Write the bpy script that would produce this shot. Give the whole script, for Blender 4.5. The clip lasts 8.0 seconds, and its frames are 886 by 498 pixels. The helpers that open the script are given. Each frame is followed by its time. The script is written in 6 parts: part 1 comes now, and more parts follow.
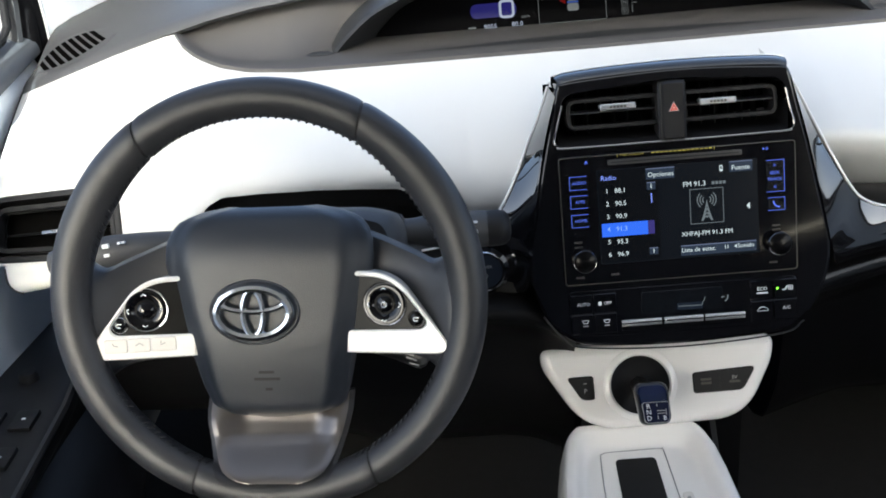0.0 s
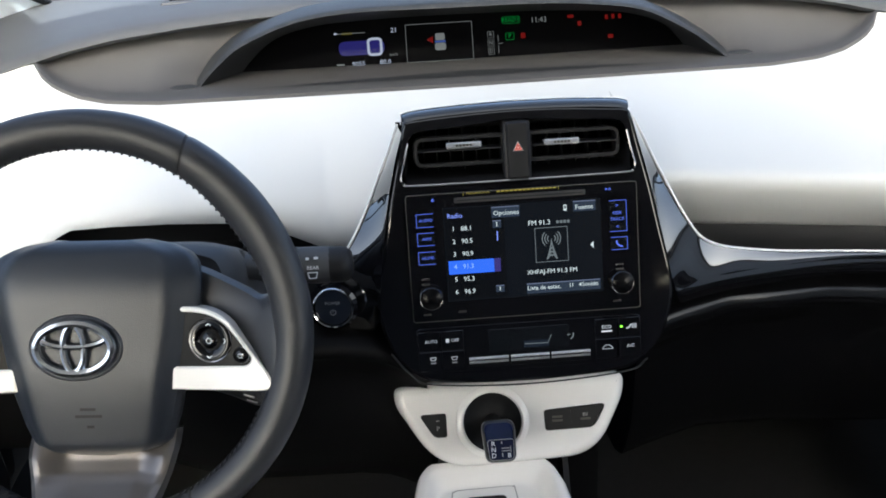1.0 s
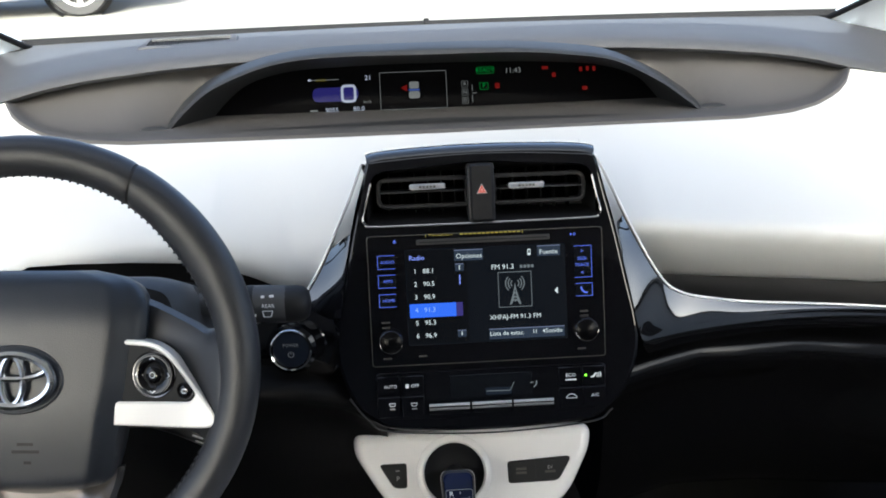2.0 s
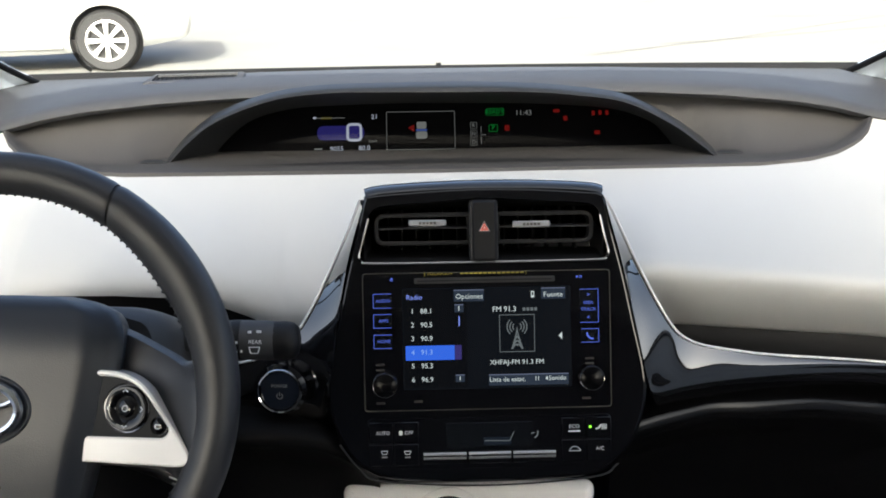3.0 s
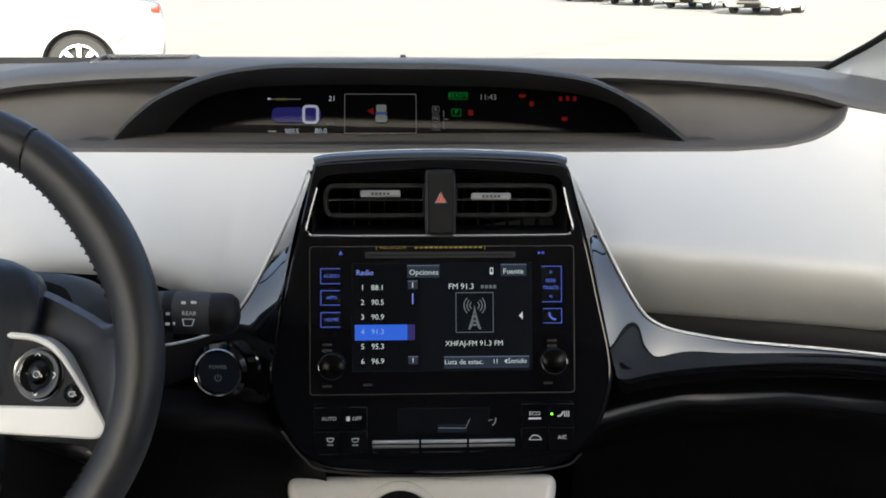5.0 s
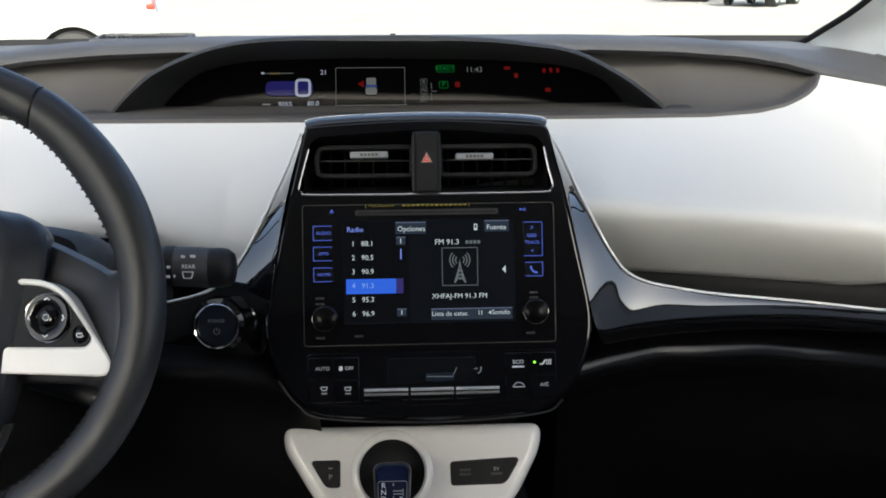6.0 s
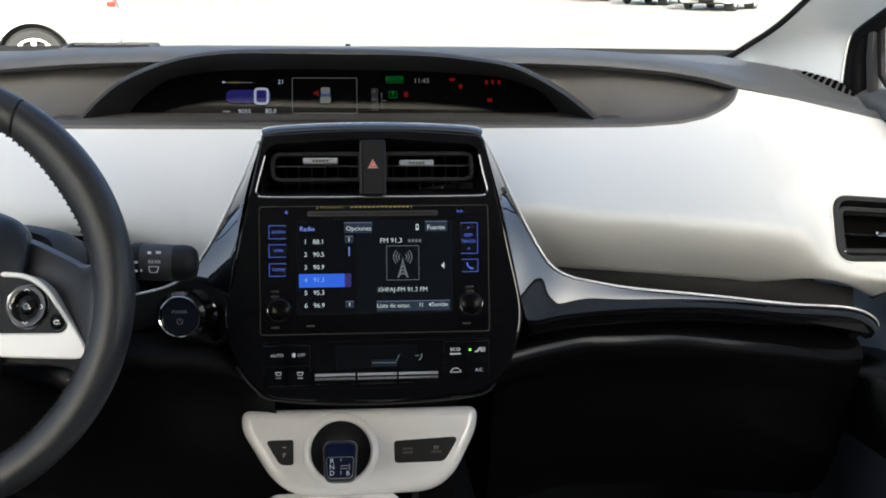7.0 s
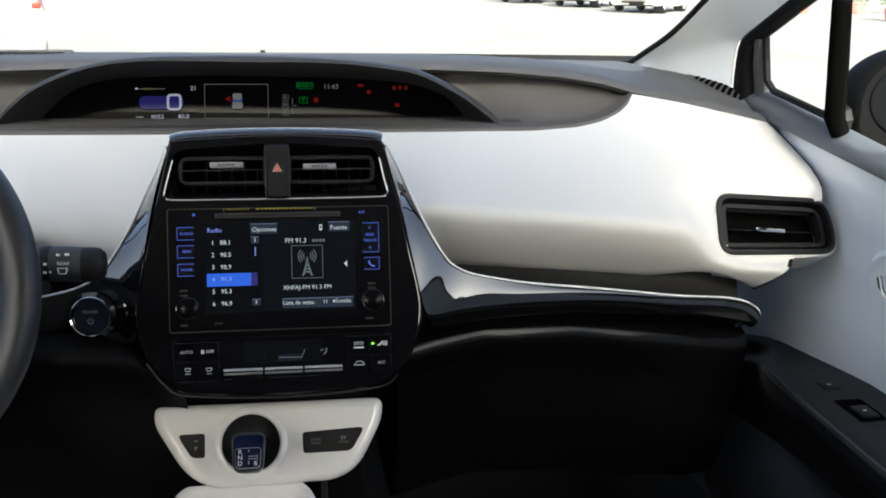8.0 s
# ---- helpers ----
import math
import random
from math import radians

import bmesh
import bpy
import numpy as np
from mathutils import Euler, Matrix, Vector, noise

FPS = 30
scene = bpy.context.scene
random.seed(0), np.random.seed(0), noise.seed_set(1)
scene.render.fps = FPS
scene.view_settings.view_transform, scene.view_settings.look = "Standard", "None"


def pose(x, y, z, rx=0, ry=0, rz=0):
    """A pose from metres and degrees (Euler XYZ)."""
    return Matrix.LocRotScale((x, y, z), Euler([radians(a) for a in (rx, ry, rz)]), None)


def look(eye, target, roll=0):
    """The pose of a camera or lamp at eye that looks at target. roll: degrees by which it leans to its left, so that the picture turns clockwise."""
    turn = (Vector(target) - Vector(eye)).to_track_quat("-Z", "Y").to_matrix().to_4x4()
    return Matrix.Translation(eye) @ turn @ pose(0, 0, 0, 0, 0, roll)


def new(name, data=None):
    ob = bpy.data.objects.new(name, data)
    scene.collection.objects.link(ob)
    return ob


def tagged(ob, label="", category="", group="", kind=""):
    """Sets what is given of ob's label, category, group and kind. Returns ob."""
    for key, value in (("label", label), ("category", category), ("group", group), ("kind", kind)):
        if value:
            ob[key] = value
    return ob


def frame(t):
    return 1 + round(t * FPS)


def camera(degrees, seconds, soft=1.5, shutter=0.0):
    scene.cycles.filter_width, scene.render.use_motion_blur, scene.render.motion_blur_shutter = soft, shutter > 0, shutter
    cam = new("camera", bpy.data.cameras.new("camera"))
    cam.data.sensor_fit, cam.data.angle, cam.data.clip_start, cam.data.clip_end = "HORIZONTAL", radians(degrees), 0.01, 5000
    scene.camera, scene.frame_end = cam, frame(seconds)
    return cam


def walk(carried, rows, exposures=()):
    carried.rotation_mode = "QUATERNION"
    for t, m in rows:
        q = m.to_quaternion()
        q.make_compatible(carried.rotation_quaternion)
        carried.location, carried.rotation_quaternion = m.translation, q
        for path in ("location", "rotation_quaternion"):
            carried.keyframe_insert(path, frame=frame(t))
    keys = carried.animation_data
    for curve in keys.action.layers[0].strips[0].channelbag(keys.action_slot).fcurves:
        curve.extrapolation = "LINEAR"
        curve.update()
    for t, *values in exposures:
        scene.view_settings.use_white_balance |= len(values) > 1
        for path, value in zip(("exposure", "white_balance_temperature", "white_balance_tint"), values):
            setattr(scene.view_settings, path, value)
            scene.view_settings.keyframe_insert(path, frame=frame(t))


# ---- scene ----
cam = camera(48.4, 8.0, soft=1.8)
PATH = [
    (0, (-0.201, -0.908, 1.236), (-0.27, 0.887, 0.355), -5.5),
    (0.5, (-0.153, -0.907, 1.233), (-0.148, 0.899, 0.373), -3.6),
    (1, (-0.113, -0.91, 1.231), (-0.047, 0.911, 0.406), -3.1),
    (1.5, (-0.089, -0.911, 1.22), (-0.021, 0.932, 0.447), -2.1),
    (2, (-0.077, -0.907, 1.199), (-0.002, 0.967, 0.504), -1.9),
    (2.2, (-0.072, -0.908, 1.192), (-0.011, 0.991, 0.568), -1.5),
    (3.3, (-0.056, -0.847, 1.153), (-0.011, 1.072, 0.595), -0.6),
    (3.5, (-0.055, -0.826, 1.147), (0.016, 1.097, 0.602), -0.5),
    (4, (-0.052, -0.783, 1.128), (0.02, 1.133, 0.559), 0.5),
    (4.5, (-0.047, -0.8, 1.111), (0.036, 1.124, 0.572), 0.2),
    (4.7, (-0.044, -0.813, 1.104), (0.048, 1.116, 0.586), 0.6),
    (5.8, (-0.031, -0.876, 1.071), (0.066, 1.06, 0.577), -0.4),
    (6, (-0.031, -0.885, 1.07), (0.066, 1.046, 0.559), -0.2),
    (6.5, (-0.022, -0.93, 1.083), (0.094, 1.001, 0.575), 0.2),
    (7, (-0.017, -0.976, 1.092), (0.155, 0.949, 0.581), 0.6),
    (7.5, (-0.004, -1.02, 1.101), (0.248, 0.895, 0.584), 1.7),
    (8, (0.016, -1.033, 1.103), (0.312, 0.879, 0.596), 0.8),
]
walk(cam, [(t, look(eye, target, roll)) for t, eye, target, roll in PATH], exposures=[(0.0, 2.88, 6250, -2), (1.5, 2.90, 6250, -2), (2.2, 2.83, 6300, -2), (3.5, 2.44, 6700, -1), (4.7, 2.38, 6700, -1), (6.0, 2.43, 6450, -2), (8.0, 2.47, 6450, -2)])

# ---------------------------------------------------------------- world and light
SUN_EL, SUN_AZ = 26.0, 181.0          # azimuth clockwise from straight ahead (+y)
world = bpy.data.worlds.new("sky")
scene.world = world
world.use_nodes = True
wn = world.node_tree.nodes
sky = wn.new("ShaderNodeTexSky")
sky.sky_type = "NISHITA"
sky.sun_disc = False
sky.sun_elevation = radians(SUN_EL)
sky.sun_rotation = radians(SUN_AZ)
sky.dust_density, sky.air_density, sky.ozone_density = 6.0, 0.35, 0.3
wn["Background"].inputs["Strength"].default_value = 0.15
world.node_tree.links.new(sky.outputs[0], wn["Background"].inputs["Color"])
sun_data = bpy.data.lights.new("sun", "SUN")
sun_data.energy, sun_data.angle, sun_data.color = 2.1, radians(0.5), (1.0, 0.99, 0.97)
sun = new("sun", sun_data)
az, el = radians(SUN_AZ), radians(SUN_EL)
sun_dir = Vector((math.sin(az) * math.cos(el), math.cos(az) * math.cos(el), math.sin(el)))
sun.matrix_world = look(sun_dir * 30, (0, 0, 0))


# ---------------------------------------------------------------- materials
def material(name, color, rough=0.5, metal=0.0, vary=0.06, scale=6.0, grain=0.0, grain_scale=900.0,
             coat=0.0, smudge=0.0, spec=0.5, coat_rough=0.05):
    m = bpy.data.materials.new(name)
    m.use_nodes = True
    n, l = m.node_tree.nodes, m.node_tree.links
    b = n["Principled BSDF"]
    b.inputs["Metallic"].default_value = metal
    b.inputs["Specular IOR Level"].default_value = spec
    b.inputs["Coat Weight"].default_value = coat
    b.inputs["Coat Roughness"].default_value = coat_rough
    tc = n.new("ShaderNodeTexCoord")
    big = n.new("ShaderNodeTexNoise")
    big.inputs["Scale"].default_value = scale
    big.inputs["Detail"].default_value = 5
    l.new(tc.outputs["Object"], big.inputs["Vector"])
    ramp = n.new("ShaderNodeMix")
    ramp.data_type = "RGBA"
    c = Vector(color)
    ramp.inputs[6].default_value = (*(c * (1 - vary)), 1)
    ramp.inputs[7].default_value = (*[min(1, v) for v in c * (1 + vary)], 1)
    l.new(big.outputs["Fac"], ramp.inputs[0])
    l.new(ramp.outputs[2], b.inputs["Base Color"])
    mr = n.new("ShaderNodeMapRange")
    fine = n.new("ShaderNodeTexNoise")
    fine.inputs["Scale"].default_value = scale * 9
    fine.inputs["Detail"].default_value = 3
    l.new(tc.outputs["Object"], fine.inputs["Vector"])
    l.new(fine.outputs["Fac"], mr.inputs["Value"])
    mr.inputs["To Min"].default_value = max(0.02, rough - smudge - 0.02)
    mr.inputs["To Max"].default_value = min(1, rough + smudge + 0.02)
    l.new(mr.outputs[0], b.inputs["Roughness"])
    if grain:
        g = n.new("ShaderNodeTexVoronoi")
        g.inputs["Scale"].default_value = grain_scale
        l.new(tc.outputs["Object"], g.inputs["Vector"])
        bump = n.new("ShaderNodeBump")
        bump.inputs["Strength"].default_value = grain
        bump.inputs["Distance"].default_value = 0.0006
        l.new(g.outputs["Distance"], bump.inputs["Height"])
        l.new(bump.outputs[0], b.inputs["Normal"])
    return m


def glow(name, color, strength):
    m = bpy.data.materials.new(name)
    m.use_nodes = True
    b = m.node_tree.nodes["Principled BSDF"]
    b.inputs["Base Color"].default_value = (0.002, 0.002, 0.002, 1)
    b.inputs["Emission Color"].default_value = (*color, 1)
    b.inputs["Emission Strength"].default_value = strength * 0.42
    b.inputs["Roughness"].default_value = 0.25
    b.inputs["Specular IOR Level"].default_value = 0.08
    return m


def pane_glass(name, gloss=0.04, tint=(1, 1, 1)):
    m = bpy.data.materials.new(name)
    m.use_nodes = True
    n, l = m.node_tree.nodes, m.node_tree.links
    n.remove(n["Principled BSDF"])
    tr, gl, mix = n.new("ShaderNodeBsdfTransparent"), n.new("ShaderNodeBsdfGlossy"), n.new("ShaderNodeMixShader")
    tr.inputs[0].default_value = (*tint, 1)
    gl.inputs["Roughness"].default_value = 0.02
    mix.inputs[0].default_value = gloss
    l.new(tr.outputs[0], mix.inputs[1])
    l.new(gl.outputs[0], mix.inputs[2])
    l.new(mix.outputs[0], n["Material Output"].inputs[0])
    return m


M_WHITE = material("soft_white_vinyl", (0.62, 0.622, 0.610), 0.5, vary=0.02, scale=3, grain=0.12, grain_scale=1400)
M_PAD = material("dark_grey_soft_pad", (0.06, 0.062, 0.068), 0.62, vary=0.1, grain=0.35, grain_scale=900)
M_TROUGH = material("warm_grey_soft_plastic", (0.066, 0.063, 0.062), 0.6, vary=0.06, grain=0.3, grain_scale=1000)
M_HOOD = material("dark_meter_hood_plastic", (0.028, 0.029, 0.031), 0.55, vary=0.1, grain=0.3, grain_scale=1100, spec=0.3)
M_GLOSS = material("piano_black", (0.004, 0.004, 0.005), 0.06, vary=0.2, smudge=0.03, spec=0.4)
M_GLOSSTRIM = material("lacquered_black_trim", (0.004, 0.004, 0.005), 0.05, vary=0.2, smudge=0.01, spec=0.9, coat=1.0, coat_rough=0.02)
M_KNOB = material("black_knob_plastic", (0.0025, 0.0025, 0.003), 0.25, vary=0.1, spec=0.12)
# Chrome trim whose bright reflections are put into a near-white colour.
M_LINE = material("bright_trim_line", (0.86, 0.86, 0.86), 0.35, 0.12, vary=0.03)
M_TAB = material("bright_tab_finish", (0.66, 0.66, 0.67), 0.22, 0.6, vary=0.04, smudge=0.05)
M_STRIP = material("satin_black_strip", (0.02, 0.02, 0.02), 0.14, vary=0.15, spec=0.6, coat=0.25, smudge=0.05)
M_BLACK = material("matt_black_plastic", (0.010, 0.010, 0.011), 0.5, spec=0.25, vary=0.15, grain=0.25, grain_scale=1200)
M_LOWER = material("dark_lower_trim", (0.0045, 0.0045, 0.005), 0.6, spec=0.12, vary=0.15, grain=0.3, grain_scale=900)
M_SATIN = material("satin_dark_plastic", (0.02, 0.02, 0.022), 0.38, vary=0.12, grain=0.1)
M_CHROME = material("chrome", (0.8, 0.8, 0.82), 0.08, 1.0, vary=0.03, smudge=0.03)
M_VENTLINE = material("satin_vent_trim", (0.36, 0.36, 0.37), 0.30, 0.8, vary=0.05, smudge=0.04)
M_SILVER = material("satin_silver_paint", (0.6, 0.6, 0.61), 0.28, 0.45, vary=0.05)
M_LEATHER = material("charcoal_leather", (0.026, 0.027, 0.031), 0.40, vary=0.10, scale=14, grain=0.16, grain_scale=1500, smudge=0.05)
M_AIRBAG = material("charcoal_pad_vinyl", (0.0105, 0.0140, 0.0215), 0.42, spec=0.60, vary=0.07, scale=10, grain=0.2, grain_scale=1300)
M_SHROUD = material("grey_column_plastic", (0.040, 0.041, 0.044), 0.55, vary=0.08, grain=0.2, grain_scale=1100)
M_STITCH = material("dark_thread", (0.02, 0.02, 0.022), 0.7)
M_SPOKE = material("brushed_grey_paint", (0.17, 0.155, 0.145), 0.30, 0.8, vary=0.05)
M_CERAMIC = material("glossy_white_resin", (0.84, 0.82, 0.80), 0.16, vary=0.015, coat=0.5, smudge=0.03)
M_KEYWHITE = material("white_switch_plastic", (0.64, 0.61, 0.58), 0.4, vary=0.02)
M_FAINT = material("faint_grey_line", (0.045, 0.042, 0.034), 0.4)
M_INK = material("grey_ink", (0.3, 0.3, 0.3), 0.5)
M_LIGHTINK = material("white_ink", (0.7, 0.72, 0.74), 0.5)
M_YELLOW = material("yellow_ink", (0.34, 0.27, 0.03), 0.5)
M_TRIMGREY = material("pale_grey_trim", (0.75, 0.81, 0.88), 0.6, vary=0.03, grain=0.3, grain_scale=900)
M_DOORWHITE = material("pale_door_vinyl", (0.82, 0.845, 0.87), 0.55, vary=0.03, grain=0.2, grain_scale=1000)
M_SILL = material("grey_door_top", (0.080, 0.087, 0.098), 0.6, vary=0.08, grain=0.3, grain_scale=900)
M_RUBBER = material("black_rubber_seal", (0.007, 0.007, 0.008), 0.75, spec=0.1, vary=0.2)
M_HEADLINER = material("headliner_cloth", (0.61, 0.61, 0.61), 0.9, vary=0.05, grain=0.3)
M_CARPET = material("dark_carpet", (0.012, 0.012, 0.013), 0.95, vary=0.25, scale=60)
M_SCREEN = material("dark_screen_glass", (0.006, 0.007, 0.009), 0.1, vary=0.1, smudge=0.03)
M_METER = material("smoked_meter_glass", (0.003, 0.003, 0.0035), 0.12, vary=0.1, spec=0.04)
M_NAVY = material("navy_lacquer", (0.004, 0.007, 0.030), 0.2, vary=0.1, spec=0.3)
M_NAVYFACE = material("navy_letter_face", (0.004, 0.006, 0.022), 0.35, vary=0.1, spec=0.15)
M_GLOVE = material("satin_glove_box_plastic", (0.003, 0.003, 0.0035), 0.20, vary=0.1, spec=0.25, grain=0.03)
# Grey of the unseen rear walls, chosen for bounce light and dim reflections.
M_REAR = material("grey_rear_trim", (0.11, 0.112, 0.118), 0.8, vary=0.1, scale=4)
M_MIRROR = material("black_mirror_shell", (0.0030, 0.0032, 0.0035), 0.6, spec=0.03, vary=0.2)
M_EMBLEM = material("emblem_chrome", (0.86, 0.87, 0.89), 0.20, 1.0, vary=0.05, smudge=0.05)
# Chrome darkened in colour to stand in for dimmer reflections.
M_DIMCHROME = material("dimmed_chrome", (0.22, 0.22, 0.23), 0.15, 1.0, vary=0.05, smudge=0.03)
# Mirror glass without sheen; its dark reflection is put into the colour.
M_MIRRORGLASS = material("mirror_painted_dark", (0.0042, 0.0046, 0.0052), 0.35, spec=0.0)
# White paint darkened in colour to offset the strong sun on the car's side.
M_DIMWHITE = material("dimmed_white_paint", (0.155, 0.16, 0.163), 0.3, vary=0.01, coat=0.3)
M_TYRE = material("tyre_rubber", (0.009, 0.009, 0.010), 0.8, vary=0.15)
M_ALLOY = material("silver_alloy", (0.6, 0.6, 0.61), 0.3, 0.7, vary=0.04)
M_DARKGLASS = material("dark_window_glass", (0.02, 0.024, 0.028), 0.05)
M_LAMPRED = material("red_lamp_lens", (0.5, 0.02, 0.015), 0.15)
M_LAMPCLEAR = material("clear_lamp_lens", (0.6, 0.62, 0.64), 0.1)
# Sheenless black putting shade into slots, throats and wells; the window bar shares it.
M_DEEPSHADE = material("deep_shade_black", (0.003, 0.003, 0.003), 1.0, spec=0.0)
M_GREYCAR = material("white_fleet_paint", (0.62, 0.63, 0.64), 0.3, 0.0, vary=0.02, coat=0.5)
M_GLASS = pane_glass("window_glass")
G_WHITE = glow("screen_white", (0.75, 0.8, 0.86), 0.32)
G_DIM = glow("screen_dim_grey", (0.5, 0.55, 0.62), 0.10)
G_BLUE = glow("button_blue", (0.12, 0.18, 0.8), 0.36)
G_TITLE = glow("screen_title_blue", (0.25, 0.32, 0.95), 0.4)
G_HILITE = glow("screen_highlight_blue", (0.035, 0.12, 0.70), 0.45)
G_PALE = glow("screen_pale_blue", (0.25, 0.4, 0.9), 0.42)
G_BAR = glow("screen_soft_key", (0.06, 0.080, 0.13), 0.17)
G_EDGE = glow("screen_key_edge", (0.22, 0.25, 0.40), 0.20)
G_BACK = glow("screen_back", (0.022, 0.028, 0.045), 0.07)
G_GREEN = glow("indicator_green", (0.02, 0.5, 0.08), 0.10)
G_LED = glow("led_green", (0.25, 1.0, 0.05), 1.2)
G_RED = glow("indicator_red", (0.6, 0.02, 0.02), 0.07)
G_PURPLE = glow("meter_purple", (0.03, 0.025, 0.2), 0.2)
G_HAZARD = glow("hazard_red", (0.75, 0.2, 0.17), 0.28)
G_METER = glow("meter_white", (0.6, 0.62, 0.8), 0.22)
G_METERDIM = glow("meter_grey", (0.5, 0.5, 0.52), 0.10)
G_AMBER = glow("indicator_amber", (0.5, 0.4, 0.02), 0.05)

# ---------------------------------------------------------------- building helpers
FRAMES = {}


def thing(name, m, label, category, group="", kind=""):
    """An Empty at the pose m that parents the parts of one thing."""
    ob = new(name)
    ob.empty_display_size = 0.02
    ob.matrix_world = m
    FRAMES[ob.name] = m
    return tagged(ob, label, category, group, kind)


def smooth_by_angle(me, limit=38):
    me.polygons.foreach_set("use_smooth", [True] * len(me.polygons))
    bm = bmesh.new()
    bm.from_mesh(me)
    cut = radians(limit)
    for e in bm.edges:
        if len(e.link_faces) == 2 and e.calc_face_angle(0) > cut:
            e.smooth = False
    bm.to_mesh(me)
    bm.free()


def part(name, bm, mat, parent=None, label="", world=False, smooth=True, recalc=True, limit=38):
    """One mesh object from a bmesh, under a thing or a part. world: the bmesh is in world places."""
    if world and parent is not None:
        bm.transform(FRAMES[parent.name].inverted())
    bmesh.ops.remove_doubles(bm, verts=bm.verts, dist=1e-6)
    if recalc:
        bmesh.ops.recalc_face_normals(bm, faces=bm.faces)
    me = bpy.data.meshes.new(name)
    bm.to_mesh(me)
    bm.free()
    me.materials.append(mat)
    if smooth:
        smooth_by_angle(me, limit)
    ob = new(name, me)
    FRAMES[ob.name] = FRAMES[parent.name] if parent is not None else Matrix()
    if parent is not None:
        ob.parent = parent
    return tagged(ob, label)


def spread(points, count):
    """Catmull-Rom points through the given ones, evenly counted."""
    p = [Vector(q) for q in points]
    p = [p[0] * 2 - p[1]] + p + [p[-1] * 2 - p[-2]]
    segs = len(p) - 3
    out = []
    for i in range(count):
        f = i / (count - 1) * segs
        k = min(int(f), segs - 1)
        t = f - k
        a, b, c, d = p[k:k + 4]
        out.append(0.5 * ((2 * b) + (c - a) * t + (2 * a - 5 * b + 4 * c - d) * t * t + (3 * b - a - 3 * c + d) * t ** 3))
    return out


def lerp_table(table, x):
    """Smooth value from rows (x, a, b, ...)."""
    if x <= table[0][0]:
        return table[0][1:]
    for p, q in zip(table, table[1:]):
        if x <= q[0]:
            t = (x - p[0]) / (q[0] - p[0])
            return tuple(a + (b - a) * t for a, b in zip(p[1:], q[1:]))
    return table[-1][1:]


def grid(rows, closed=False):
    bm = bmesh.new()
    vs = [[bm.verts.new(p) for p in r] for r in rows]
    for a, b in zip(vs, vs[1:]):
        n = len(a)
        for i in range(n if closed else n - 1):
            j = (i + 1) % n
            bm.faces.new((a[i], a[j], b[j], b[i]))
    return bm


def thicken(bm, d):
    """Gives a sheet a thickness d against its normals."""
    bmesh.ops.recalc_face_normals(bm, faces=bm.faces)
    bm.normal_update()
    bmesh.ops.solidify(bm, geom=bm.faces[:], thickness=d)
    return bm


def skirt(bm, d, squeeze=0.97):
    """Turns the free rim of a sheet back by d along -z."""
    rim = [e for e in bm.edges if e.is_boundary]
    ex = bmesh.ops.extrude_edge_only(bm, edges=rim)
    for v in ex["geom"]:
        if isinstance(v, bmesh.types.BMVert):
            v.co = Vector((v.co.x * squeeze, v.co.y, v.co.z - d))
    return bm


def rounded(pts, r, seg=4):
    """A polygon's outline with rounded corners; r: one radius or one for each corner."""
    out = []
    n = len(pts)
    for i in range(n):
        p, a, b = Vector(pts[i]).to_2d(), Vector(pts[i - 1]).to_2d(), Vector(pts[(i + 1) % n]).to_2d()
        rr = r[i] if isinstance(r, (list, tuple)) else r
        d1, d2 = (a - p), (b - p)
        rr = min(rr, d1.length * 0.49, d2.length * 0.49)
        s, e = p + d1.normalized() * rr, p + d2.normalized() * rr
        for k in range(seg + 1):
            t = k / seg
            out.append((s * (1 - t) ** 2 + p * 2 * t * (1 - t) + e * t * t))
    return out


def rect(u0, v0, u1, v1, r=0.0, seg=3):
    pts = [(u0, v0), (u1, v0), (u1, v1), (u0, v1)]
    return rounded(pts, r, seg) if r else [Vector(p) for p in pts]


def oval(cu, cv, a, b, n=32):
    return [Vector((cu + a * math.cos(2 * math.pi * i / n), cv + b * math.sin(2 * math.pi * i / n))) for i in range(n)]


def inset(loop, d):
    n = len(loop)
    area = sum(loop[i].x * loop[(i + 1) % n].y - loop[(i + 1) % n].x * loop[i].y for i in range(n))
    s = 1 if area > 0 else -1
    out = []
    for i in range(n):
        a, p, b = loop[i - 1], loop[i], loop[(i + 1) % n]
        e1, e2 = (p - a), (b - p)
        n1 = Vector((-e1.y, e1.x)).normalized() if e1.length > 1e-9 else Vector((0, 0))
        n2 = Vector((-e2.y, e2.x)).normalized() if e2.length > 1e-9 else Vector((0, 0))
        m = n1 + n2
        if m.length < 1e-6:
            m = n1
        m.normalize()
        k = max(0.5, m.dot(n1 if n1.length else n2))
        out.append(p + m * s * d / k)
    return out


